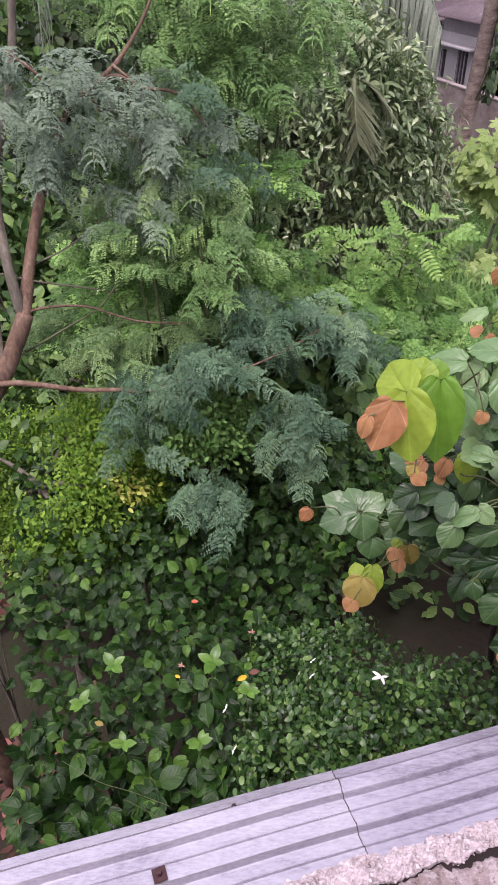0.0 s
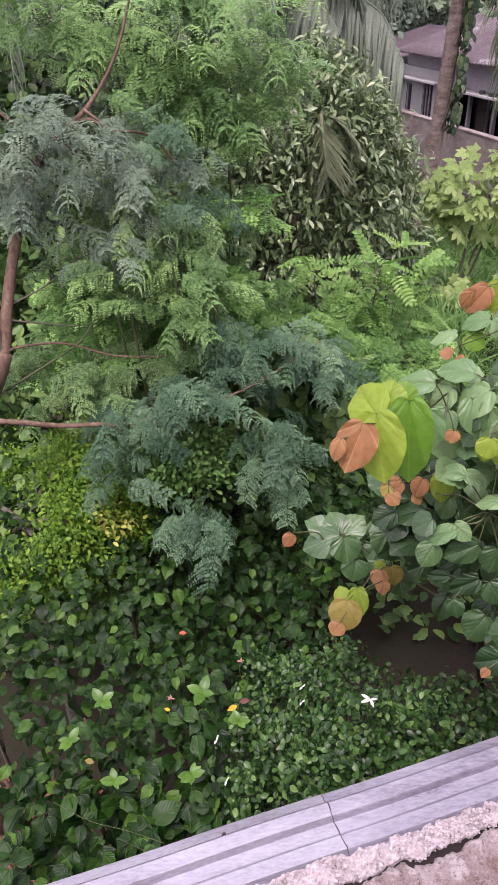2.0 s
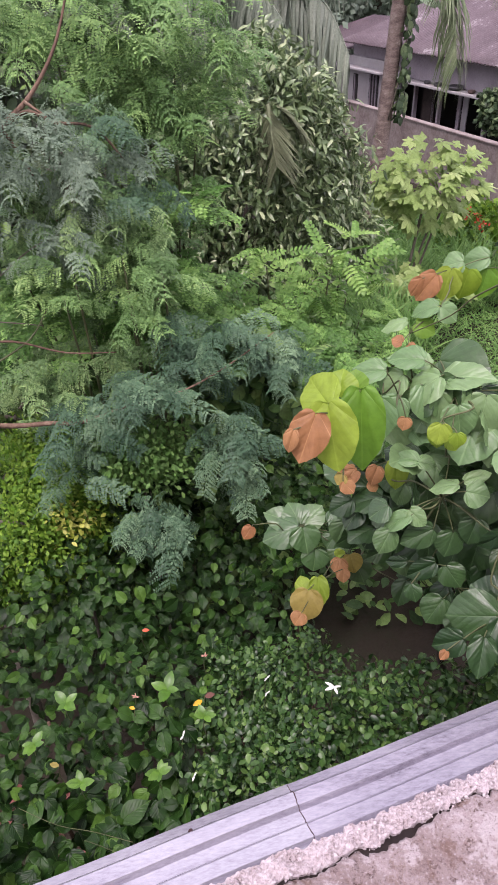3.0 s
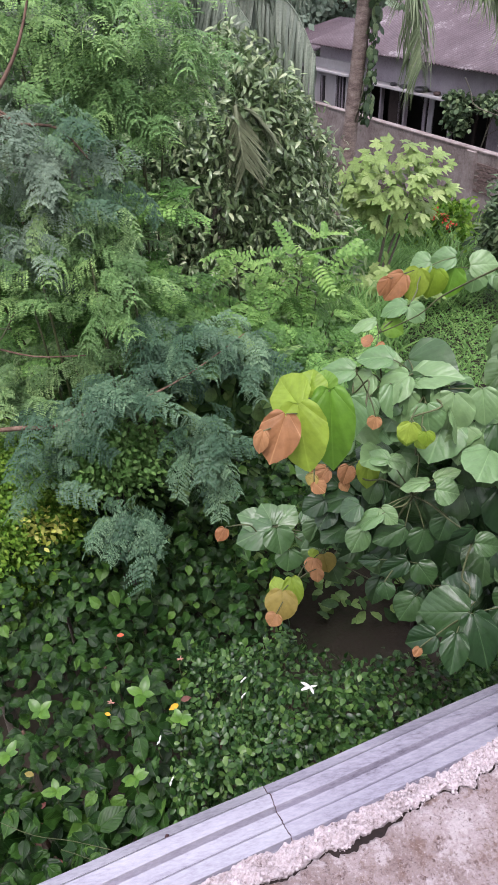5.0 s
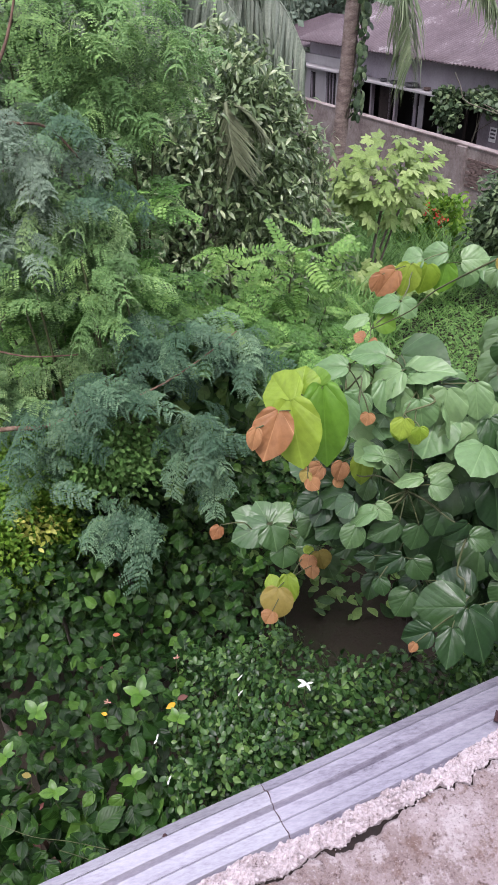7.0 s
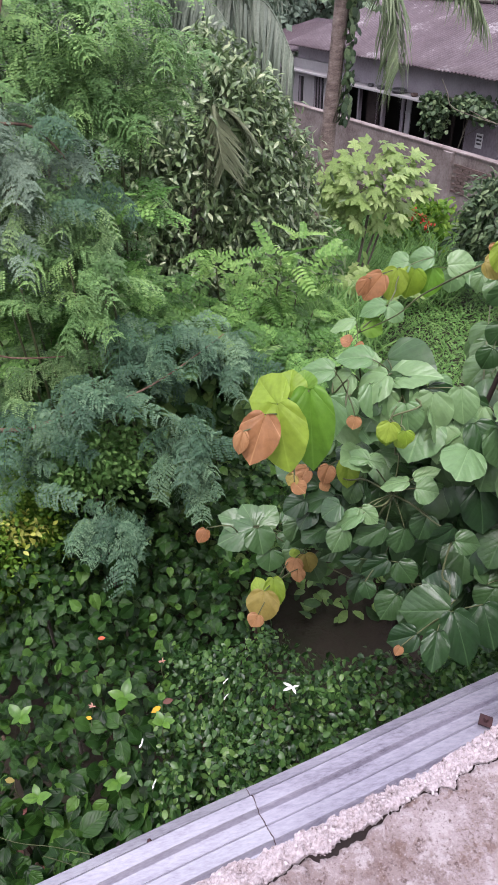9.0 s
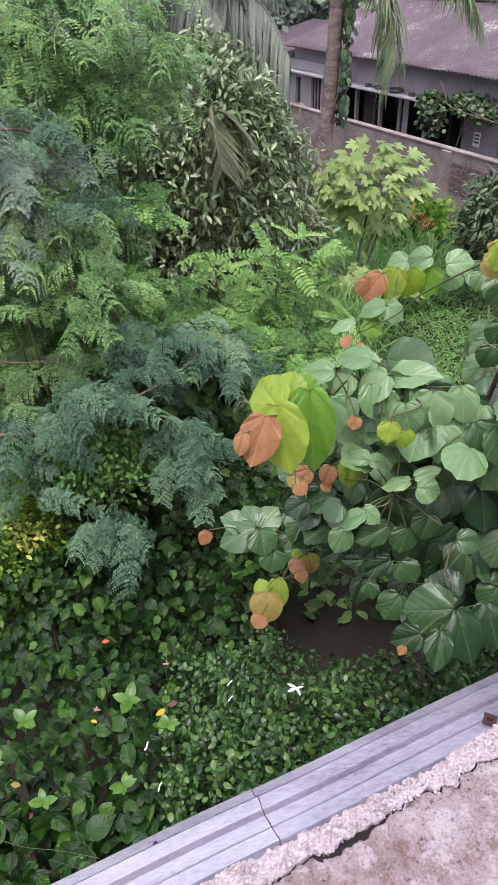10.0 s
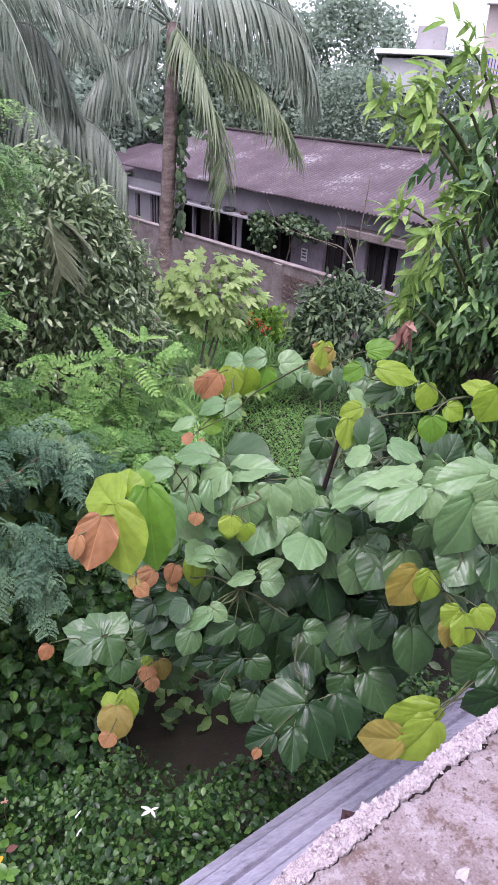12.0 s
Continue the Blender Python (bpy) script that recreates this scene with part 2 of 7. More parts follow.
# near-black fill for windows and veranda: unlit interior put into the colour
M["room_shade"] = rough_material("room_shade", [(0.3, (0.03, 0.028, 0.03)), (0.7, (0.06, 0.055, 0.055))], 2, 20, 0.95, 0.1, 0.01)
M["white_wall"] = rough_material("white_wall", [(0.3, (0.6, 0.6, 0.59)), (0.7, (0.8, 0.8, 0.79))], 0.8, 10, 0.9, 0.1, 0.01, tone=1.0)
M["pale_plaster"] = rough_material("pale_plaster", [(0.3, (0.4, 0.38, 0.39)), (0.7, (0.58, 0.56, 0.57))], 0.8, 10, 0.9, 0.2, 0.01)
M["beige_wall"] = rough_material("beige_wall", [(0.3, (0.5, 0.42, 0.38)), (0.7, (0.68, 0.6, 0.56))], 0.8, 10, 0.9, 0.1, 0.01, tone=0.8)
M["blue_paint"] = rough_material("blue_paint", [(0.3, (0.05, 0.08, 0.35)), (0.7, (0.1, 0.14, 0.5))], 4, 30, 0.5, 0.1, 0.01)
M["rust"] = rough_material("rust", [(0.3, (0.04, 0.018, 0.022)), (0.6, (0.09, 0.04, 0.042)), (0.75, (0.22, 0.12, 0.12))], 30, 160, 0.8, 0.5, 0.003)


def stained_concrete():
    """Pinkish worn cement: broad brown stains, pale scuffs, dark flecks and sandy grain."""
    m, n, l, bs = material("concrete")
    co = n.new("ShaderNodeTexCoord").outputs["Object"]
    broad, patch, fleck, sand = noise_node(n, 7, 5, 0.6, co, l), noise_node(n, 26, 6, 0.7, co, l), noise_node(n, 75, 4, 0.65, co, l), noise_node(n, 330, 4, 0.7, co, l)
    base = ramp(n, l, broad.outputs["Fac"], [(0.32, (0.135, 0.095, 0.088)), (0.48, (0.215, 0.17, 0.168)), (0.62, (0.285, 0.24, 0.245))])

    def blend(first, colour, mask):
        x = n.new("ShaderNodeMix")
        x.data_type = "RGBA"
        l.new(mask, x.inputs[0])
        l.new(first, x.inputs[6])
        x.inputs[7].default_value = (*colour, 1)
        return x.outputs[2]

    brown = ramp(n, l, patch.outputs["Fac"], [(0.4, (0.85, 0.85, 0.85)), (0.47, (0, 0, 0))]).outputs[0]
    pale = ramp(n, l, patch.outputs["Fac"], [(0.54, (0, 0, 0)), (0.6, (0.75, 0.75, 0.75))]).outputs[0]
    dark = ramp(n, l, fleck.outputs["Fac"], [(0.34, (0.9, 0.9, 0.9)), (0.4, (0, 0, 0))]).outputs[0]
    light = ramp(n, l, sand.outputs["Fac"], [(0.56, (0, 0, 0)), (0.72, (0.7, 0.7, 0.7))]).outputs[0]
    pit = ramp(n, l, sand.outputs["Fac"], [(0.36, (0.75, 0.75, 0.75)), (0.43, (0, 0, 0))]).outputs[0]
    c = blend(blend(blend(blend(blend(base.outputs[0], (0.135, 0.088, 0.072), brown), (0.35, 0.31, 0.315), pale), (0.07, 0.042, 0.036), dark), (0.42, 0.38, 0.385), light), (0.1, 0.07, 0.064), pit)
    l.new(c, bs.inputs["Base Color"])
    bs.inputs["Roughness"].default_value = 0.93
    bs.inputs["Specular IOR Level"].default_value = 0.25
    bumped(n, l, bs, mathn(n, l, "ADD", patch.outputs["Fac"], mathn(n, l, "ADD", mathn(n, l, "MULTIPLY", fleck.outputs["Fac"], 0.6), mathn(n, l, "MULTIPLY", sand.outputs["Fac"], 0.35))), 1.0, 0.009)
    return m


M["concrete"] = stained_concrete()
M["mortar"] = rough_material("mortar", [(0.33, (0.12, 0.08, 0.078)), (0.4, (0.47, 0.39, 0.395)), (0.52, (0.68, 0.59, 0.61)), (0.7, (0.9, 0.81, 0.84))], 75, 300, 0.95, 0.9, 0.004, grain=0.5)
# near-black crack fill: dirt with the crack's own shade in the colour
M["dirt_shade"] = rough_material("dirt_shade", [(0.3, (0.01, 0.007, 0.007)), (0.7, (0.03, 0.02, 0.018))], 40, 200, 0.98, 0.6, 0.003)
M["galvanised"] = rough_material("galvanised", [(0.33, (0.13, 0.115, 0.135)), (0.39, (0.36, 0.335, 0.4)), (0.5, (0.52, 0.495, 0.57)), (0.68, (0.7, 0.68, 0.75))], 9, 150, 0.25, 0.3, 0.002, metal=0.6, stretch=(0.3, 1, 1), grain=0.5)
M["galvanised_old"] = rough_material("galvanised_old", [(0.34, (0.1, 0.09, 0.11)), (0.41, (0.33, 0.305, 0.375)), (0.52, (0.48, 0.455, 0.54)), (0.68, (0.64, 0.615, 0.7))], 10, 120, 0.38, 0.3, 0.002, metal=0.5, stretch=(0.3, 1, 1), grain=0.45)
M["steel_pot"] = rough_material("steel_pot", [(0.3, (0.1, 0.1, 0.11)), (0.7, (0.22, 0.22, 0.23))], 6, 40, 0.4, 0.1, 0.003, metal=0.5)


# ---- mesh helpers ----
def link_mesh(name, me, mat, parent=None, label=""):
    me.materials.clear()
    me.materials.append(mat)
    ob = new(name, me)
    if parent is not None:
        ob.parent = parent
    if label:
        ob["label"] = label
    return ob


def part(name, bm, mat, parent=None, label="", smooth=False):
    me = bpy.data.meshes.new(name)
    bm.to_mesh(me)
    bm.free()
    if smooth:
        for p in me.polygons:
            p.use_smooth = True
    return link_mesh(name, me, mat, parent, label)


def thing(name, at=(0, 0, 0), label="", category="", group="", kind=""):
    ob = new(name)
    ob.location = at
    ob.empty_display_size = 0.2
    return tagged(ob, label, category, group, kind)


def quad_mesh(name, V, F, UV=None, smooth=True):
    """A mesh of quads from arrays."""
    V, F = np.asarray(V, np.float32), np.asarray(F, np.int32)
    me = bpy.data.meshes.new(name)
    me.vertices.add(len(V))
    me.vertices.foreach_set("co", V.ravel())
    me.loops.add(F.size)
    me.loops.foreach_set("vertex_index", F.ravel())
    me.polygons.add(len(F))
    me.polygons.foreach_set("loop_start", np.arange(0, F.size, 4, dtype=np.int32))
    if UV is not None:
        layer = me.uv_layers.new(name="UVMap")
        layer.data.foreach_set("uv", np.asarray(UV, np.float32)[F.ravel()].ravel())
    me.update(calc_edges=True)
    me.polygons.foreach_set("use_smooth", np.full(len(F), smooth))
    return me


def origin_of(ob):
    o = Vector((0, 0, 0))
    while ob is not None:
        o, ob = o + ob.location, ob.parent
    return o


def unit(v):
    v = np.asarray(v, float)
    return v / np.maximum(np.linalg.norm(v, axis=-1, keepdims=True), 1e-9)


def frames_of(Y, N):
    """Right, along and face directions of leaves from their axes and rough faces."""
    Y = unit(Y)
    X = unit(np.cross(Y, N))
    return X, Y, np.cross(X, Y)


def strewn(name, template, P, Y, N, S, mat, parent=None, label="", wide=1.0):
    """Many leaves joined into one mesh."""
    V, F, UV = template
    X, Y, Z = frames_of(Y, N)
    P, S = np.asarray(P, float) - np.array(origin_of(parent)), np.asarray(S, float).reshape(-1, 1, 1)
    W = P[:, None] + S * (V[None, :, 0:1] * wide * X[:, None] + V[None, :, 1:2] * Y[:, None] + V[None, :, 2:3] * Z[:, None])
    n, k = len(P), len(V)
    faces = (F[None] + (np.arange(n) * k)[:, None, None]).reshape(-1, 4)
    me = quad_mesh(name, W.reshape(-1, 3), faces, np.tile(UV, (n, 1)))
    ob = link_mesh(name, me, mat, parent, label)
    ob["kind"] = "stuff"
    return ob


def single(name, mesh, p, y, n, s, parent, wide=1.0, label=""):
    """One leaf as an object of its own on a shared mesh."""
    X, Y, Z = frames_of(np.array([y], float), np.array([n], float))
    ob = new(name, mesh)
    ob.parent = parent
    m = Matrix(((*(X[0] * s * wide).tolist(),), (*(Y[0] * s).tolist(),), (*(Z[0] * s).tolist(),))).transposed().to_4x4()
    m.translation = Vector(p) - origin_of(parent)
    ob.matrix_basis = m
    if label:
        ob["label"] = label
    return ob


def grid_leaf(rows, cols, half, back=0.0, fold=0.12, droop=0.25, wavy=0.0, seed=0):
    """A leaf one unit long on a grid of quads: half(v) is half its width, back the depth of the notch at the stalk."""
    rng = np.random.RandomState(seed)
    v, u = np.linspace(0, 1, rows), np.linspace(-1, 1, cols)
    vv, uu = np.meshgrid(v, u, indexing="ij")
    w = np.array([half(a) for a in v])[:, None]
    x = uu * w
    y = vv - back * np.sin(np.pi * np.minimum(1, np.abs(uu) * 0.93)) ** 1.2 * (1 - vv) ** 5
    z = fold * np.abs(x) - droop * vv**2 + wavy * np.sin(vv * 9 + uu * 2.2 + seed) * np.abs(uu) * 0.06 - droop * 0.6 * x**2
    z = z + rng.normal(0, wavy * 0.012, z.shape)
    V = np.stack([x, y, z], -1).reshape(-1, 3)
    i = np.arange(rows * cols).reshape(rows, cols)
    F = np.stack([i[:-1, :-1], i[:-1, 1:], i[1:, 1:], i[1:, :-1]], -1).reshape(-1, 4)
    return V, F, np.stack([x.ravel() + 0.5, y.ravel()], -1)


def heart_half(v):
    return max(0.005, 0.475 * math.sin(math.pi * (0.14 + 0.84 * v)) ** 0.58 * (1 - v**9) ** 0.75)


def oval_half(v):
    return max(0.012, 0.3 * math.sin(math.pi * min(1, v * 0.92 + 0.06)) ** 0.8)


def lance_half(v):
    return max(0.008, 0.13 * math.sin(math.pi * (0.04 + 0.95 * v)) ** 0.7)


def blade_half(v):
    return max(0.002, 0.021 * (1 - v) ** 0.6)


def round_heart(fold, droop, wavy, seed):
    """A broad heart-shaped leaf, one unit long: rings round the stalk's end, raised between the main veins, with a scalloped, wavy edge."""
    rng = np.random.RandomState(seed + 40)
    phi = np.linspace(-math.pi, math.pi, 45)
    a = math.pi - np.abs(phi)
    r = 0.4 + 0.1 * (1 - np.exp(-((a / 0.3) ** 2))) - 0.03 * (a / math.pi) ** 2 + 0.13 * (a / math.pi) ** 9 + 0.007 * np.abs(np.sin(phi * 9.5 + seed)) + rng.normal(0, 0.004, len(phi))
    ox, oy = r * np.sin(phi) * (1 + 0.05 * math.sin(seed * 2.1)), 0.4 + r * np.cos(phi)
    ring = np.array([0.03, 0.2, 0.4, 0.6, 0.78, 0.91, 1.0])[:, None]
    x, y = ring * ox[None], 0.01 + ring * (oy - 0.01)[None]
    vein = np.abs(np.sin(np.arctan2(x, y + 0.06) * 3.5))
    q = ring + 0 * x
    z = fold * np.abs(x) - droop * np.maximum(y, 0) ** 2 - 0.3 * droop * x**2 + 0.028 * np.sqrt(vein) * q * (1.15 - q) * 2.2
    z = z + wavy * q**3 * (0.022 * np.sin(phi * 5 + seed * 1.7) + 0.012 * np.sin(phi * 11 + seed))[None] + 0.006 * np.sin(y * 34 - np.abs(x) * 40) * q
    i = np.arange(x.size).reshape(x.shape)
    F = np.stack([i[:-1, :-1], i[1:, :-1], i[1:, 1:], i[:-1, 1:]], -1).reshape(-1, 4)[:, ::-1]
    return np.stack([x, y, z], -1).reshape(-1, 3), F, np.stack([x.ravel() + 0.5, y.ravel()], -1)


HEART = [round_heart(f, d, w, i) for i, (f, d, w) in enumerate([(0.06, 0.25, 1.2), (-0.06, 0.32, 1.4), (0.03, 0.15, 1.6), (0.14, 0.42, 1.2), (-0.12, 0.2, 1.3)])]
VINE = [grid_leaf(9, 7, lambda v: max(0.005, 0.44 * math.sin(math.pi * (0.16 + 0.8 * v)) ** 0.9 * (1 - v**4) ** 0.8), 0.09, f, d, 1, i) for i, (f, d) in enumerate(((0.15, 0.3), (0.3, 0.2), (0.05, 0.4)))]
VINE_LOW = grid_leaf(6, 5, lambda v: max(0.005, 0.44 * math.sin(math.pi * (0.16 + 0.8 * v)) ** 0.9 * (1 - v**4) ** 0.8), 0.08, 0.2, 0.3, 0.5, 2)
HEART_LOW = grid_leaf(5, 5, heart_half, 0.1, 0.15, 0.25, 0.5, 2)
OVAL = grid_leaf(4, 3, oval_half, 0, 0.25, 0.2)
LANCE = grid_leaf(5, 3, lance_half, 0, 0.35, 0.35)
BLADE = grid_leaf(4, 2, blade_half, 0, 0, 0.45)
SWORD = grid_leaf(4, 2, blade_half, 0, 0, 0.06)
SMALL = grid_leaf(5, 3, lambda v: max(0.01, 0.34 * math.sin(math.pi * (0.1 + 0.86 * v)) ** 0.85), 0, 0.3, 0.25)
CHIP = grid_leaf(3, 2, oval_half, 0, 0, 0.3)


def merged(list_of):
    V, F, U, k = [], [], [], 0
    for v, f, u in list_of:
        V.append(v), F.append(f + k), U.append(u)
        k += len(v)
    return np.concatenate(V), np.concatenate(F), np.concatenate(U)


def set_leaf(t, p, y, n, s, wide=1.0):
    V, F, U = t
    X, Y, Z = frames_of(np.array([y], float), np.array([n], float))
    return np.array(p) + s * (V[:, :1] * wide * X[0] + V[:, 1:2] * Y[0] + V[:, 2:] * Z[0]), F, U


DIAMOND = (np.array([[0, 0, 0], [0.2, 0.45, 0.0], [0, 1, 0], [-0.2, 0.45, 0.0]], float), np.array([[0, 1, 2, 3]]), np.array([[0.5, 0], [0.7, 0.45], [0.5, 1], [0.3, 0.45]]))


def bipinnate(pairs=10, leaflets=8, hang=0.8, seed=0, leaflet=0.084):
    """A twice-feathered leaf, one unit long: an arching stalk with side stalks that curve down and carry two rows of leaflets."""
    rng, out, stalk = np.random.RandomState(seed), [], []
    for i in range(pairs + 1):
        v = 0.14 + 0.86 * i / pairs
        base = np.array([0.02 * math.sin(v * 7 + seed), v, 0.16 * math.sin(2.4 * v) - hang * 0.45 * v**2.2])
        stalk.append(base)
        if i == pairs:
            break
        for side in (-1, 1):
            length = 0.36 * (1.1 - 0.9 * (v - 0.45) ** 2) * rng.uniform(0.7, 1.15)
            d = unit([side, 0.35 + rng.normal(0, 0.16), 0.12 + rng.normal(0, 0.12)])
            for j in range(leaflets):
                q = (j + 0.6) / leaflets
                p = base + d * length * q * (1 - 0.25 * q) + np.array([0, 0, -0.85 * hang * length * q * q])
                out_dir = unit(d + np.array([0, 0, -1.7 * hang * q]))
                for s2 in (-1, 1):
                    yy = unit(np.array([0, 1.0, -0.25]) * s2 + out_dir * 0.45 + rng.normal(0, 0.08, 3))
                    out.append(set_leaf(DIAMOND, p, yy, np.array([0.7 * side * q * hang, 0.1 + 0.35 * s2, 1]) + rng.normal(0, 0.3, 3), leaflet * (1.05 - 0.3 * q) * rng.uniform(0.7, 1.25), 1.5))
    for a, b in zip(stalk[:-1], stalk[1:]):
        w = 0.006
        out.append((np.array([a + [-w, 0, 0], a + [w, 0, 0], b + [w, 0, 0], b + [-w, 0, 0]]), np.array([[0, 1, 2, 3]]), np.full((4, 2), 0.5)))
    return merged(out)


def pinnate(pairs=8, leaf=OVAL, size=0.26, hang=0.3, lift=0.2, wide=1.0):
    """A once-feathered leaf, one unit long, with paired leaflets and one at the tip."""
    out, pts = [], []
    for i in range(pairs):
        v = 0.15 + 0.85 * i / (pairs - 1)
        base = np.array([0, v, -hang * v**2])
        pts.append(base)
        for side in (-1, 1):
            out.append(set_leaf(leaf, base, [side, 0.45, lift - 0.35 * v], [0, -0.2, 1], size * (1.05 - 0.35 * abs(v - 0.45)), wide))
    out.append(set_leaf(leaf, pts[-1], [0, 1, -0.3], [0, 0, 1], size * 0.9, wide))
    for a, b in zip([np.zeros(3)] + pts[:-1], pts):
        w = 0.007
        out.append((np.array([a + [-w, 0, 0], a + [w, 0, 0], b + [w, 0, 0], b + [-w, 0, 0]]), np.array([[0, 1, 2, 3]]), np.full((4, 2), 0.5)))
    return merged(out)


def palmate(lobes=5, droop=0.3, seed=0):
    """A maple-like leaf, one unit long: pointed lobes that are joined for half their length."""
    rng = np.random.RandomState(seed)
    V, F = [(0, 0.3, 0.0)], []
    angles = [radians(-118 + 236 * (i + 0.5) / lobes) for i in range(lobes)]
    edge = [radians(-150 + 300 * i / lobes) for i in range(lobes + 1)]

    def point(a, r):
        x, y = math.sin(a) * r, 0.3 + math.cos(a) * r
        return (x, y, -droop * r * r + 0.03 * math.sin(a * 5))

    for a in edge:
        V.append(point(a, 0.27 * rng.uniform(0.9, 1.1)))
    for k, a in enumerate(angles):
        r = (0.46 + 0.22 * math.cos(a) ** 2 if abs(a) < 1.6 else 0.45) * rng.uniform(0.9, 1.1)
        w = 0.27
        s = [len(V) + q for q in range(4)]
        V += [point(a - w * 1.15, r * 0.7), point(a, r * 0.6), point(a + w * 1.15, r * 0.7), point(a, r)]
        V[s[1]] = (V[s[1]][0], V[s[1]][1], V[s[1]][2] - 0.03)
        F += [(0, 1 + k, s[0], s[1]), (0, s[1], s[2], 2 + k), (s[1], s[0], s[3], s[2])]
    V = np.array(V, float)
    return V, np.array(F), np.stack([V[:, 0] + 0.5, V[:, 1]], -1)


BIPINNATES = [bipinnate(8, 9, h, k, 0.07) for k, h in enumerate((0.6, 0.9, 1.1, 0.75, 1.0))]
BIPINNATE_FLAT = [bipinnate(6, 7, h, k + 10, 0.1) for k, h in enumerate((0.35, 0.5, 0.2))]
PINNATES = [pinnate(7, OVAL, 0.2, 0.25, 0.25, 0.95), pinnate(10, OVAL, 0.16, 0.5, 0.1, 0.85), pinnate(8, OVAL, 0.19, 0.1, 0.35, 1.0)]
FEATHER = pinnate(15, OVAL, 0.16, 0.4, 0.1, 0.8)
PALMATES = [palmate(5, 0.3, 0), palmate(5, 0.6, 1), palmate(5, 0.1, 2)]


def tube(bm, pts, r0, r1, sides=7, rough=0.06, seed=0):
    """A tapering, slightly uneven tube through the points, added to bm."""
    pts = [Vector(p) for p in pts]
    fine = []
    for i in range(len(pts) - 1):
        a, b = pts[max(i - 1, 0)], pts[min(i + 2, len(pts) - 1)]
        p, q = pts[i], pts[i + 1]
        for j in range(4):
            s = j / 4
            s2, s3 = s * s, s * s * s
            fine.append(0.5 * ((2 * p) + (q - a) * s + (2 * a - 5 * p + 4 * q - b) * s2 + (3 * p - a - 3 * q + b) * s3))
    fine.append(pts[-1])
    rings = []
    for i, p in enumerate(fine):
        d = (fine[min(i + 1, len(fine) - 1)] - fine[max(i - 1, 0)]).normalized()
        x = d.orthogonal().normalized() if not rings else (x - d * x.dot(d)).normalized()
        y = d.cross(x)
        r = r0 + (r1 - r0) * i / (len(fine) - 1)
        ring = []
        for k in range(sides):
            a = 2 * math.pi * k / sides
            o = x * math.cos(a) + y * math.sin(a)
            ring.append(bm.verts.new(p + o * r * (1 + rough * noise.noise((p + o * 0.3) * 9 + Vector((seed, 0, 0))) * 3)))
        rings.append(ring)
    for a, b in zip(rings[:-1], rings[1:]):
        for k in range(sides):
            bm.faces.new((a[k], a[(k + 1) % sides], b[(k + 1) % sides], b[k]))
    for ring in (rings[0], rings[-1]):
        bm.faces.new(ring)


def stem(name, pts, r0, r1, mat, parent, sides=7, label="", rough=0.06):
    bm = bmesh.new()
    o = origin_of(parent)
    tube(bm, [Vector(p) - o for p in pts], r0, r1, sides, rough)
    bmesh.ops.recalc_face_normals(bm, faces=bm.faces)
    return part(name, bm, mat, parent, label, True)


def boxed(bm, c, size, bevel=0.0, turn=None):
    """A box with softened edges, added to bm."""
    m = Matrix.Translation(c) @ (turn or Matrix()) @ Matrix.Diagonal((*size, 1))
    made = bmesh.ops.create_cube(bm, size=1, matrix=m)
    if bevel:
        edges = list({e for v in made["verts"] for e in v.link_edges})
        bmesh.ops.bevel(bm, geom=edges, offset=bevel, segments=2, affect="EDGES", profile=0.7)


def ball_points(rng, n, c, r, hollow=0.55):
    d = unit(rng.normal(size=(n, 3)))
    return np.array(c) + d * (rng.uniform(hollow**3, 1, (n, 1)) ** (1 / 3)) * np.array(r)


def sprays(rng, tips, outward, per, spread, lean=0.4, down=0.25, up_face=1.0):
    """Leaves round twig tips: places, axes and faces."""
    n = len(tips)
    P = np.repeat(tips, per, 0) + rng.normal(size=(n * per, 3)) * spread
    Y = unit(np.repeat(outward, per, 0) * lean + rng.normal(size=(n * per, 3)) * 0.6 + np.array([0, 0, -down]))
    N = unit(rng.normal(size=(n * per, 3)) * 0.45 + np.array([0, -0.25, up_face]))
    return P, Y, N


def crown(rng, c, r, clumps, per, spread, hollow=0.6, lean=0.5, down=0.25, squash=0.0):
    """Leaf places on the uneven clumps of a crown round c with radii r."""
    tips = ball_points(rng, clumps, c, r, hollow)
    keep = np.array([noise.noise(Vector(t) * 1.1 + Vector((7, 3, 1))) > -0.28 for t in tips])
    tips = tips[keep]
    return tips, sprays(rng, tips, unit(tips - np.array(c)), per, spread, lean, down)

# ---- ground ----
def ground_height(x, y):
    return 0.12 * noise.noise(Vector((x * 0.3, y * 0.3, 0))) + 0.05 * noise.noise(Vector((x * 1.3, y * 1.3, 4)))


def make_ground():
    xs = np.concatenate([np.linspace(-400, -20, 12), np.linspace(-18, 30, 97), np.linspace(32, 400, 12)])
    ys = np.concatenate([np.linspace(-400, -4, 10), np.linspace(-3, 40, 87), np.linspace(42, 900, 14)])
    V = [(x, y, ground_height(x, y)) for x in xs for y in ys]
    i = np.arange(len(V)).reshape(len(xs), len(ys))
    F = np.stack([i[:-1, :-1], i[1:, :-1], i[1:, 1:], i[:-1, 1:]], -1).reshape(-1, 4)
    ob = link_mesh("ground", quad_mesh("ground", V, F), M["soil"])
    return tagged(ob, "dark damp soil under dense garden growth", "ground", kind="structure")


make_ground()

# ---- own building: wall, ledge, metal sheet ----
# the ledge runs along (0.979, 0.205)
EX, EY = Vector((0.979, 0.205, 0)), Vector((-0.205, 0.979, 0))
LEDGE = Vector((0.0, 0.253, 5.24))
SHEET = Vector((0.0, 0.988, 3.95))


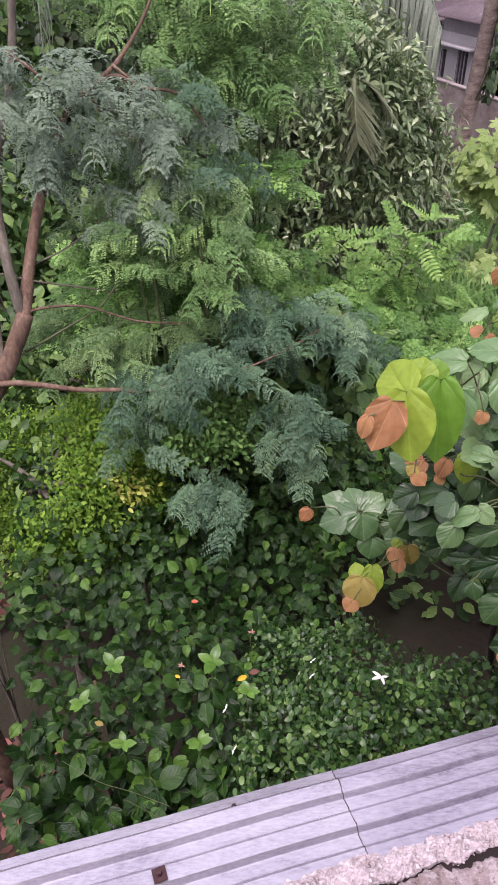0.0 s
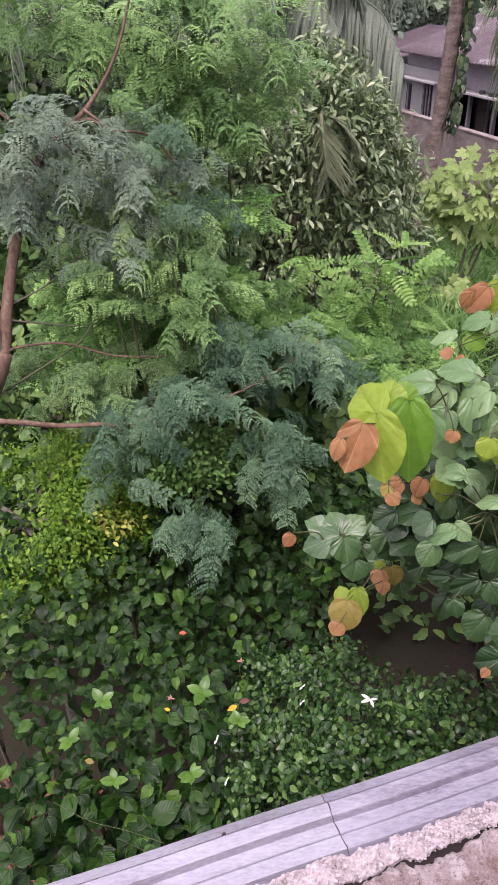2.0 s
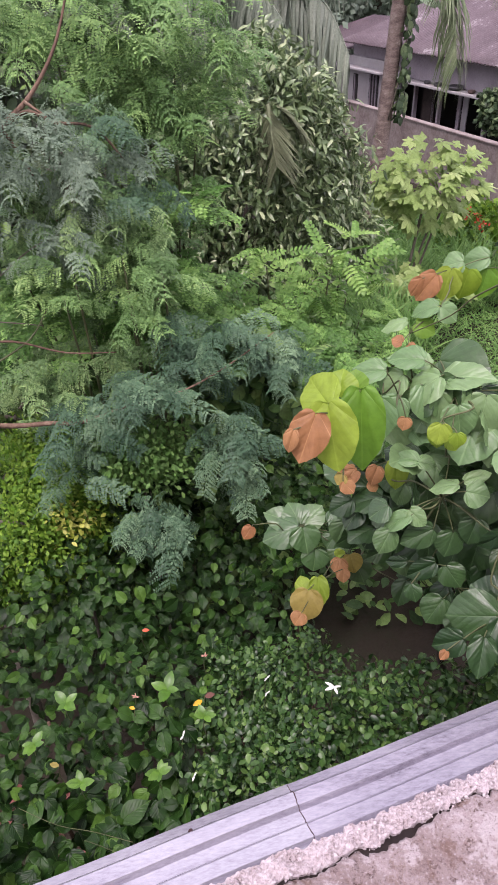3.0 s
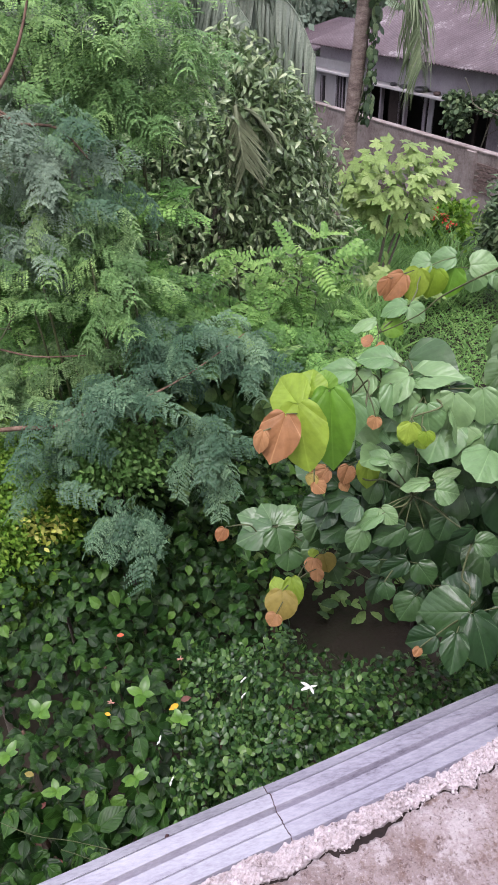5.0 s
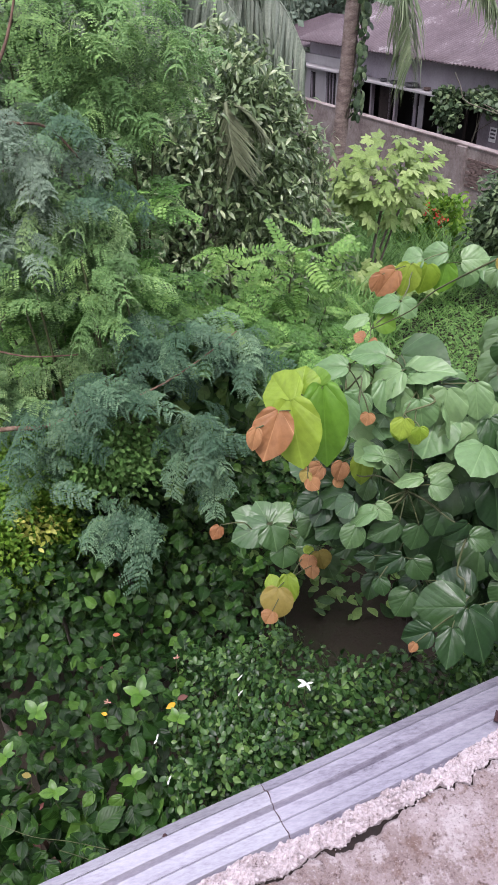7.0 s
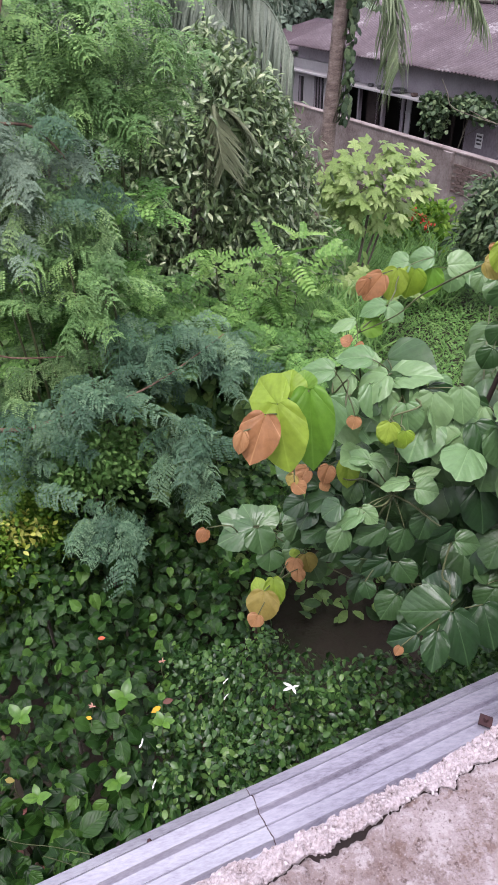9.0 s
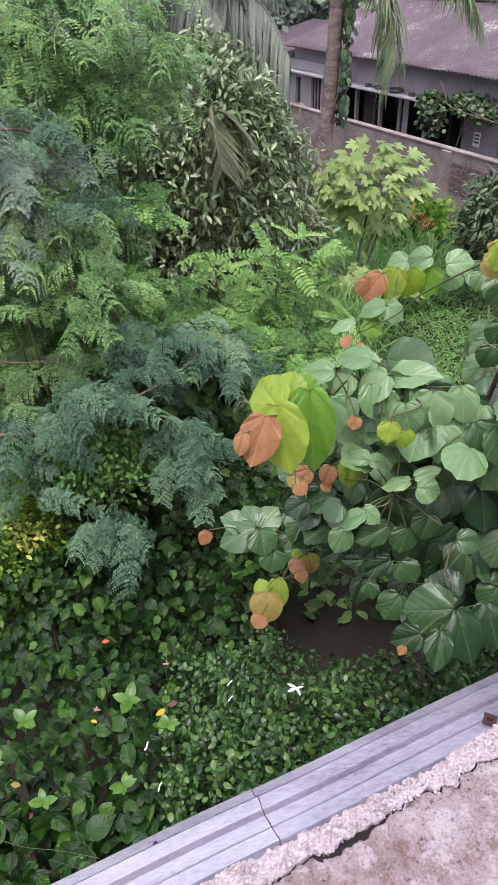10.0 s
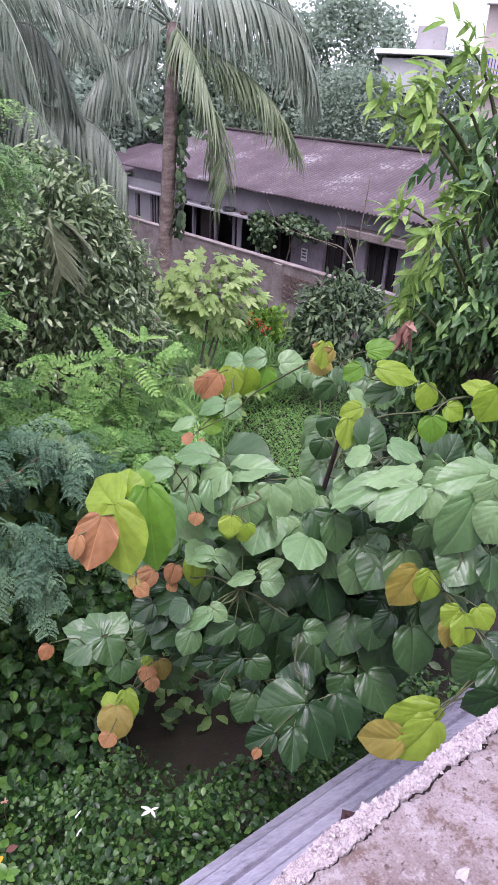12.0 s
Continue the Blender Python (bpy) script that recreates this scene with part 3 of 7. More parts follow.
def on(base, a, b, z=0.0):
    """A point a along the ledge and b outwards from base."""
    return base + EX * a + EY * b + Vector((0, 0, z))


def vnoise(x, y, z=0.0):
    return noise.noise(Vector((x, y, z)))


def make_ledge():
    """A concrete ledge whose outer lip is crumbled mortar, parted from it by an open crack."""
    top = thing("ledge", LEDGE, "weathered pinkish concrete parapet ledge with a crumbling cracked rim", "ledge", kind="structure")
    us = np.arange(-0.4, 1.9, 0.0026)

    def crack_at(u):
        return -0.023 + 0.014 * u - 0.008 * vnoise(u * 6, 0.3) - 0.008 * vnoise(u * 24, 2) - 0.005 * vnoise(u * 75, 5) - 0.002 * vnoise(u * 190, 9) - 0.0014 * round(2.5 * vnoise(u * 60, 12)) - 0.0012 * round(2 * vnoise(u * 140, 15))

    # inner slab
    vs = np.concatenate([np.array([0, 0, 0.003, 0.007, 0.012, 0.02, 0.03, 0.045]), np.linspace(0.065, 0.9, 48)])
    V = []
    for u in us:
        c = crack_at(u) - 0.0008 - 0.007 * max(0, vnoise(u * 11, 8)) - 0.006 * max(0, vnoise(u * 45, 3)) - 0.003 * max(0, vnoise(u * 150, 3))
        for k, v in enumerate(vs):
            z = 0.004 * vnoise(u * 7, v * 7, 1) + 0.0022 * vnoise(u * 38, v * 38, 3) + 0.0012 * vnoise(u * 110, v * 110, 6)
            chip = vnoise(u * 9, v * 14 + 4, 7)
            z += -0.004 if chip > 0.33 else 0.0
            if k == 0:
                z = -0.11
            if k == 1:
                z -= 0.001
            V.append(on(Vector(), u, c - v, z))
    i = np.arange(len(V)).reshape(len(us), len(vs))
    F = np.stack([i[:-1, :-1], i[:-1, 1:], i[1:, 1:], i[1:, :-1]], -1).reshape(-1, 4)
    link_mesh("slab", quad_mesh("slab", V, F), M["concrete"], top, "stained concrete slab")
    # black strip in the crack: dirt, with the shade of its depth in the colour
    V = []
    for u in us:
        c = crack_at(u)
        V += [on(Vector(), u, c - 0.012, -0.006), on(Vector(), u, c + 0.003, -0.0055 + 0.0015 * vnoise(u * 120, 2))]
    i = np.arange(len(V)).reshape(-1, 2)
    F = np.stack([i[:-1, 0], i[1:, 0], i[1:, 1], i[:-1, 1]], -1)
    link_mesh("crack_dirt", quad_mesh("crack_dirt", V, F), M["dirt_shade"], top, "black strip in the crack, dirt and the shade of its depth in one colour")
    # crumbled rim: rounded grains with pits between them
    fine = np.arange(-0.4, 1.9, 0.0017)
    vs = np.concatenate([[0.0], np.linspace(0, 1, 26)])
    V = []
    for u in fine:
        a, b = crack_at(u) + 0.0015, 0.005 + 0.016 * u + 0.009 * vnoise(u * 9, 9) + 0.007 * vnoise(u * 34, 3) + 0.005 * vnoise(u * 110, 1) + 0.003 * vnoise(u * 240, 4)
        for k, v in enumerate(vs):
            y = a + (b - a) * v
            lump = noise.noise(Vector((u * 70, y * 70, 2))) * 0.7 + noise.noise(Vector((u * 160, y * 160, 5))) * 0.6 + noise.noise(Vector((u * 35, y * 35, 8))) * 0.3
            z = -0.002 + 0.002 * math.sin(math.pi * min(1, v * 0.8 + 0.12)) - 0.006 * v + 0.006 * lump + 0.0022 * noise.noise(Vector((u * 420, y * 420, 3)))
            grain = noise.voronoi(Vector((u * 150, y * 150, 1.0 + 0.3 * vnoise(u * 20, y * 20))))[0][0]
            z += 0.0055 * (0.52 - grain)
            if k == 0:
                z = -0.10
            if k == len(vs) - 1:
                z = -0.12
            if k == len(vs) - 2:
                z -= 0.02
            V.append(on(Vector(), u, y, z))
    i = np.arange(len(V)).reshape(len(fine), len(vs))
    F = np.stack([i[:-1, :-1], i[1:, :-1], i[1:, 1:], i[:-1, 1:]], -1).reshape(-1, 4)
    link_mesh("rim", quad_mesh("rim", V, F, smooth=False), M["mortar"], top, "crumbled pale mortar rim")
    # loose crumbs of mortar along the rim
    rng = np.random.RandomState(5)
    chunk = np.array([[-1, -1, -0.6], [1, -1, -0.6], [1, 1, -0.6], [-1, 1, -0.6], [-0.7, -0.7, 0.7], [0.7, -0.7, 0.7], [0.7, 0.7, 0.7], [-0.7, 0.7, 0.7]])
    faces = np.array([[0, 3, 2, 1], [4, 5, 6, 7], [0, 1, 5, 4], [1, 2, 6, 5], [2, 3, 7, 6], [3, 0, 4, 7]])
    n = 3600
    u = rng.uniform(-0.35, 1.85, n)
    side = rng.uniform(-0.05, 0.95, n)
    C = np.array([on(Vector(), a, crack_at(a) * (1 - s) + (0.001 + 0.016 * a) * s + rng.normal(0, 0.0015), 0.0 + 0.002 * math.sin(math.pi * s) - 0.006 * s + rng.normal(0, 0.0016)) for a, s in zip(u, side)])
    W = chunk[None] * rng.uniform(0.4, 1.3, (n, 8, 3)) * (0.0005 + 0.002 * rng.uniform(0, 1, (n, 1, 1)) ** 4)
    link_mesh("crumbs", quad_mesh("crumbs", (C[:, None] + W).reshape(-1, 3), (faces[None] + (np.arange(n) * 8)[:, None, None]).reshape(-1, 4), smooth=False), M["mortar"], top)["kind"] = "stuff"
    # a dried splash of lime on the slab
    bm = bmesh.new()
    ring = [bm.verts.new(on(Vector(), 0.678 + (0.009 + 0.005 * vnoise(k * 1.3, 2) * 2) * math.cos(k * 0.393), -0.100 + (0.005 + 0.004 * vnoise(k * 1.7, 5) * 2) * math.sin(k * 0.393), 0.0045)) for k in range(16)]
    mid = bm.verts.new(on(Vector(), 0.678, -0.100, 0.007))
    for k in range(16):
        bm.faces.new((ring[k], ring[(k + 1) % 16], mid))
    part("lime_splash", bm, M["mortar"], top, "dried white lime splash", True)
    # the body of the ledge below its skin
    bm = bmesh.new()
    boxed(bm, on(Vector(), 0.75, -0.5, -0.07), (2.3, 0.9, 0.09), 0.004, Matrix.Rotation(math.atan2(EX.y, EX.x), 4, "Z"))
    part("slab_core", bm, M["concrete"], top)
    return top


make_ledge()


def make_own_wall():
    turn = Matrix.Rotation(math.atan2(EX.y, EX.x), 4, "Z")
    bm = bmesh.new()
    p = on(LEDGE, 0.5, -0.35)
    boxed(bm, (p.x, p.y, 2.56), (16, 0.25, 5.12), 0.01, turn)
    tagged(part("wall_south", bm, M["plaster"]), "plain weathered plaster house wall under the ledge", "wall", kind="structure")
    bm = bmesh.new()
    p = on(LEDGE, 0.5, -4.2)
    boxed(bm, (p.x, p.y, 4.0), (16, 0.25, 8.0), 0.01, turn)
    tagged(part("wall_rear", bm, M["plaster"]), "plain plaster wall at the back of the terrace", "wall", kind="structure")
    bm = bmesh.new()
    p = on(LEDGE, 0.5, -2.6)
    boxed(bm, (p.x, p.y, 4.4), (16, 4.2, 0.15), 0.01, turn)
    tagged(part("floor", bm, M["concrete"]), "concrete terrace floor behind the ledge", "floor", kind="structure")


make_own_wall()


def crest(d):
    """The wave of the sheet at d from its outer edge, 0 to 1: flat-topped ridges with rounded shoulders."""
    q = (d - 0.029) % 0.1 if d > 0.029 else -1.0
    up, down = min(1.0, q / 0.014), min(1.0, max(0.0, (0.068 - q) / 0.014))
    k = max(0.0, min(up, down))
    return k * k * (3 - 2 * k)


def make_metal_sheet(name, a0, a1, lift, mat, label, tilt=0.0):
    """A galvanised sheet with waves that run along the wall; its outer edge is a flat lip turned down."""
    base = on(SHEET, 0, 0, lift)
    sheet = thing(name, base, label, "metal sheet", "metal roof sheets")
    bs = np.concatenate([[0.0, 0.0], np.arange(-0.003, -0.9, -0.004)])
    us = np.linspace(a0, a1, 40)
    V = []
    for u in us:
        for k, b in enumerate(bs):
            wave = 0.017 * crest(-b)
            z = wave - 0.006 + b * -0.10 + 0.0022 * vnoise(u * 2.5, b * 6, lift * 100) + 0.0012 * vnoise(u * 9, b * 12, 3)
            z -= 0.3 * max(0.0, 0.028 + b)
            if k == 0:
                z -= 0.014
            V.append(on(Vector(), u, b + 0.004 * vnoise(u * 2.2, 1, lift * 90), z + tilt * (u - a0)))
    i = np.arange(len(V)).reshape(len(us), len(bs))
    F = np.stack([i[:-1, :-1], i[:-1, 1:], i[1:, 1:], i[1:, :-1]], -1).reshape(-1, 4)
    V_end = V[-len(bs):]
    me = quad_mesh(name, V, F, smooth=False)
    ob = link_mesh("corrugated_panel", me, mat, sheet)
    mod = ob.modifiers.new("thick", "SOLIDIFY")
    mod.thickness, mod.offset = 0.0016, -1
    # rusted ragged cut at the sheet's end; its dark strip also draws the lap's shadow
    V = []
    for k in range(2, len(bs)):
        wob = 0.004 * vnoise(bs[k] * 30, 3) + 0.0025 * vnoise(bs[k] * 110, 5)
        thick = 0.001 + 0.0008 * vnoise(bs[k] * 60, 9)
        p = V_end[k]
        V += [p + EX * (wob - thick) + Vector((0, 0, 0.0012)), p + EX * (wob + thick) + Vector((0, 0, 0.0012)), p + EX * (wob + thick + 0.0008) + Vector((0, 0, -0.004)), p + EX * (wob - thick) + Vector((0, 0, -0.004))]
    i = np.arange(len(V)).reshape(-1, 4)
    F = np.concatenate([np.stack([i[:-1, k], i[:-1, (k + 1) % 4], i[1:, (k + 1) % 4], i[1:, k]], -1) for k in range(4)])
    link_mesh("rusted_edge", quad_mesh("rusted_edge", V, F, smooth=False), M["rust"], sheet, "ragged rusted cut edge, dark enough to draw the lap's shadow line")
    return sheet


near_sheet = make_metal_sheet("metal_sheet", -1.9, 0.458, 0.002, M["galvanised"], "bright galvanised corrugated metal sheet beside the ledge")
make_metal_sheet("metal_sheet", 0.40, 3.4, 0.0, M["galvanised_old"], "duller stained corrugated metal sheet lapped under its neighbour")


def make_fixing(a, b, size, turn):
    p = on(SHEET, a, b, -b * 0.10 + 0.022)
    f = thing("roof_bracket", p, "small rusted square roof bracket on the metal sheet", "bracket", "roof brackets")
    bm = bmesh.new()
    boxed(bm, (0, 0, 0.0), (size, size, 0.004), 0.001, Matrix.Rotation(turn, 4, "Z"))
    part("washer", bm, M["rust"], f)
    bm = bmesh.new()
    bmesh.ops.create_cone(bm, cap_ends=True, segments=8, radius1=size * 0.22, radius2=size * 0.15, depth=0.012, matrix=Matrix.Translation((0, 0, 0.008)))
    part("bolt", bm, M["rust"], f)


make_fixing(-0.076, -0.165, 0.036, 0.3)
make_fixing(1.21, -0.15, 0.04, 0.9)
bm = bmesh.new()
bmesh.ops.create_uvsphere(bm, u_segments=8, v_segments=6, radius=0.007)
nail = part("nail_head", bm, M["rust"])
nail.location = on(SHEET, 0.152, -0.033, 0.008)
tagged(nail, "dark nail head in the metal sheet", "nail")

# posts that carry the outer edge of the sheets
for a in (-1.3, 2.6):
    p = on(SHEET, a, -0.12)
    post = thing("sheet_post", (p.x, p.y, 0), "grey wooden post under the metal sheet", "post", "sheet posts")
    stem("shaft", [(p.x, p.y, -0.1), (p.x + 0.02, p.y, 2), (p.x, p.y, 3.945)], 0.045, 0.04, M["bark_grey"], post, 8)

# ---- the house behind ----
HU, HN = Vector((-0.25, 0.968, 0)).normalized(), Vector((0.968, 0.25, 0)).normalized()
HO = Vector((11.35, 19.5, 0))
HTURN = Matrix.Rotation(math.atan2(HU.y, HU.x), 4, "Z")


def hp(s, w, z):
    """A place by the house: s along its front, w into it, z up, from the foot of the eave line."""
    return HO + HU * s + HN * w + Vector((0, 0, z))


def house_box(house, name, s0, s1, w0, w1, z0, z1, mat, label="", bevel=0.01):
    bm = bmesh.new()
    boxed(bm, hp((s0 + s1) / 2, (w0 + w1) / 2, (z0 + z1) / 2) - HO, (s1 - s0, w1 - w0, z1 - z0), bevel, HTURN)
    return part(name, bm, mat, house, label)


def make_roof(house, name, s0, s1, w0, z0, w1, z1, mat, label, period=0.16):
    n = int((s1 - s0) / period * 6)
    ss = np.linspace(s0, s1, n)
    V = []
    for s in ss:
        for k in np.linspace(0, 1, 7):
            z = z0 + (z1 - z0) * k + 0.03 * math.sin(2 * math.pi * s / period) - 0.05 * math.sin(math.pi * k) + 0.02 * vnoise(s * 0.8, k * 3)
            V.append(hp(s, w0 + (w1 - w0) * k, z) - HO)
    i = np.arange(len(V)).reshape(n, 7)
    F = np.stack([i[:-1, :-1], i[1:, :-1], i[1:, 1:], i[:-1, 1:]], -1).reshape(-1, 4)
    ob = link_mesh(name, quad_mesh(name, V, F), mat, house, label)
    mod = ob.modifiers.new("thick", "SOLIDIFY")
    mod.thickness = 0.02
    return ob


def make_house():
    h = thing("house", HO, "old single-storey grey plastered house with a corrugated roof", "house")
    S0, S1 = -6.5, 10.5
    make_roof(h, "roof", S0, S1, -0.25, 3.08, 4.4, 4.46, M["asbestos"], "brown-grey corrugated cement roof with pale stains")
    make_roof(h, "rear_roof", S0, S1, 9.0, 3.0, 4.4, 4.46, M["asbestos"], "rear slope of the corrugated roof")
    house_box(h, "ridge_cap", S0, S1, 4.25, 4.55, 4.47, 4.54, M["dark_wood"], "dark ridge capping", 0.03)
    # far end leans to a lower roof
    make_roof(h, "low_roof", 10.5, 15.0, -0.3, 2.75, 4.0, 3.5, M["asbestos"], "lower roof of the far end")
    # front wall below the sills, between openings and over them
    house_box(h, "plinth_wall", S0, 7.6, 0.35, 0.55, 0, 0.85, M["plaster"])
    house_box(h, "lintel_wall", S0, 10.5, 0.35, 0.55, 2.2, 3.12, M["plaster"])
    for s0, s1 in ((-6.5, -3.6), (-2.42, -2.05), (-0.7, 0.75), (7.15, 7.6)):
        house_box(h, "wall_pier", s0, s1, 0.35, 0.55, 0.85, 2.2, M["plaster"])
    for s, wd in ((2.52, 0.12), (4.9, 0.1), (6.3, 0.1)):
        house_box(h, "post", s - wd / 2, s + wd / 2, 0.36, 0.5, 0.85, 2.2, M["plaster"], "grey veranda post")
    for s, wd, mt, lb in ((3.78, 0.26, "pale_plaster", "pale peeling shutter leaf"), (4.1, 0.16, "plaster", "grey shutter leaf"), (5.75, 0.7, "dark_wood", "weathered wooden shutter leaf"), (5.5, 0.12, "plaster", "grey shutter edge"), (1.6, 0.12, "dark_wood", "weathered wooden shutter leaf"), (0.95, 0.2, "dark_wood", "weathered wooden shutter leaf")):
        leaf = house_box(h, "shutter", s - wd / 2, s + wd / 2, 0.6, 0.64, 0.86, 2.18, M[mt], lb)
        house_box(leaf, "batten", s - wd / 2, s + wd / 2, 0.585, 0.6, 1.5, 1.58, M[mt])
    # windows at the near end
    for s0, s1 in ((-3.6, -2.42), (-2.05, -0.7)):
        win = house_box(h, "window", s0, s1, 0.5, 0.54, 0.85, 2.2, M["room_shade"], "dark barred window")
        for k in range(5):
            s = s0 + (s1 - s0) * (k + 0.5) / 5
            house_box(win, "bar", s - 0.015, s + 0.015, 0.42, 0.46, 0.9, 2.2, M["dark_wood"])
        m = s0 + (s1 - s0) * 0.35
        house_box(win, "mullion", m - 0.05, m + 0.05, 0.37, 0.47, 0.9, 2.2, M["plaster"])
        house_box(win, "sill", s0 - 0.05, s1 + 0.05, 0.28, 0.5, 0.8, 0.86, M["plaster"])
    house_box(h, "rear_wall", S0, S1, 2.6, 2.75, 0, 3.4, M["room_shade"], "rear wall of the veranda with shade put into its dark colour")
    house_box(h, "end_wall", S0, S0 + 0.2, 0.55, 8.6, 0, 3.0, M["plaster"])
    house_box(h, "back_wall", S0, S1, 8.5, 8.7, 0, 3.0, M["plaster"])
    house_box(h, "partition", 0.7, 0.85, 0.55, 2.6, 0, 3.0, M["plaster"])
    # sun shade slabs
    house_box(h, "sun_shade", 2.3, 7.1, -0.15, 0.36, 2.12, 2.2, M["pale_plaster"], "pale concrete sun shade over the openings", 0.02)
    house_box(h, "sun_shade", -6.0, -1.7, -0.25, 0.36, 2.36, 2.56, M["fence_plaster"], "thick stained concrete sun shade", 0.02)
    # pale far end with its windows
    house_box(h, "far_end_wall", 7.6, 15.0, 0.2, 0.4, 0, 2.6, M["pale_plaster"], "pale grey wall of the far end")
    house_box(h, "far_sun_shade", 7.7, 15.0, -0.2, 0.2, 2.2, 2.28, M["pale_plaster"], "pale slab over the far windows", 0.02)
    w = house_box(h, "window", 9.8, 10.1, 0.16, 0.2, 1.1, 2.0, M["room_shade"], "narrow dark window")
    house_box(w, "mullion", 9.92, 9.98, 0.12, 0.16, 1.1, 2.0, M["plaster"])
    w = house_box(h, "window", 8.35, 8.95, 0.16, 0.2, 0.9, 2.1, M["room_shade"], "dark barred window")
    for k in range(3):
        house_box(w, "bar", 8.42 + k * 0.2, 8.46 + k * 0.2, 0.12, 0.16, 0.9, 2.1, M["plaster"])
    return h


house = make_house()


def make_notice():
    n = thing("wall_notice", hp(0.12, 0.345, 1.36), "small faded paper notice pasted on the wall", "notice")
    bm = bmesh.new()
    boxed(bm, (0, 0, 0), (0.28, 0.006, 0.4), 0.001, HTURN)
    part("sheet", bm, M["white_wall"], n)
    bm = bmesh.new()
    for k in range(3):
        boxed(bm, HN * -0.005 + Vector((0, 0, 0.12 - 0.1 * k)), (0.2, 0.004, 0.05), 0, HTURN)
    part("printed_bars", bm, M["steel_pot"], n)


make_notice()


def make_pot(s, w, z, r, h, mat, label):
    p = thing("pot", hp(s, w, z), label, "pot", "pots on the sun shade")
    bm = bmesh.new()
    prof = [(0.0, 0.0), (0.6, 0.0), (0.95, 0.35), (1.0, 0.7), (0.85, 0.95), (0.92, 1.0), (0.86, 1.0), (0.8, 0.9), (0.0, 0.25)]
    rings = []
    for q, zz in prof:
        rings.append([bm.verts.new((q * r * math.cos(a), q * r * math.sin(a), zz * h)) for a in np.linspace(0, 2 * math.pi, 13)[:-1]] if q else [bm.verts.new((0, 0, zz * h))])
    for a, b in zip(rings[:-1], rings[1:]):
        for k in range(12):
            vs = [a[k % len(a)], a[(k + 1) % len(a)], b[(k + 1) % len(b)], b[k % len(b)]]
            vs = list(dict.fromkeys(vs))
            bm.faces.new(vs)
    bmesh.ops.recalc_face_normals(bm, faces=bm.faces)
    part("vessel", bm, mat, p, smooth=True)


for s, r, hh, mt, lb in ((3.7, 0.24, 0.14, "steel_pot", "dark shallow metal pan on the sun shade"), (5.2, 0.12, 0.1, "steel_pot", "small dark pot on the sun shade"),
                         (6.5, 0.13, 0.2, "brick", "clay pot on the sun shade"), (4.6, 0.16, 0.1, "steel_pot", "dark bowl on the sun shade"), (2.9, 0.12, 0.1, "brick", "low clay pot on the sun shade")):
    make_pot(s, 0.05, 2.2, r, hh, M[mt], lb)


def make_fence():
    """A plastered brick boundary wall with pilasters; where plaster has fallen the bricks stand bare."""
    f = thing("boundary_wall", hp(0, -2.3, 0), "stained plaster boundary wall with bare brick patches", "wall", kind="structure")
    o = hp(0, -2.3, 0)

    def fb(name, s0, s1, w0, w1, z0, z1, mat, label="", bevel=0.01):
        bm = bmesh.new()
        boxed(bm, hp((s0 + s1) / 2, -2.3 + (w0 + w1) / 2, (z0 + z1) / 2) - o, (s1 - s0, w1 - w0, z1 - z0), bevel, HTURN)
        return part(name, bm, mat, f, label)

    fb("wall_panel", -7.5, 12.0, 0.0, 0.2, -0.1, 1.7, M["fence_plaster"], "stained plaster wall face")
    fb("coping", -7.5, 12.0, -0.02, 0.22, 1.7, 1.75, M["fence_plaster"], "plaster coping", 0.02)
    for s in (-6.9, -4.25, -1.62):
        fb("pilaster", s - 0.17, s + 0.17, -0.1, 0.0, -0.1, 1.7, M["fence_plaster"], "stained plaster pilaster")
    brick = bmesh.new()
    boxed(brick, (0, 0, 0), (0.215, 0.03, 0.065), 0.006)
    me = bpy.data.meshes.new("brick")
    brick.to_mesh(me)
    brick.free()
    me.materials.append(M["brick"])
    rng = random.Random(4)
    for row in range(9):
        for k in range(12):
            s = -3.6 + k * 0.235 + (0.117 if row % 2 else 0) + rng.uniform(-0.01, 0.01)
            z = 0.78 + row * 0.08
            if s > -1.85 or vnoise(s * 1.3, z * 2.2, 2) < -0.12:
                continue
            b = new("brick", me)
            b.parent = f
            b.matrix_basis = Matrix.Translation(hp(s, -2.305 - rng.uniform(0, 0.008), z) - o) @ HTURN
    return f


make_fence()


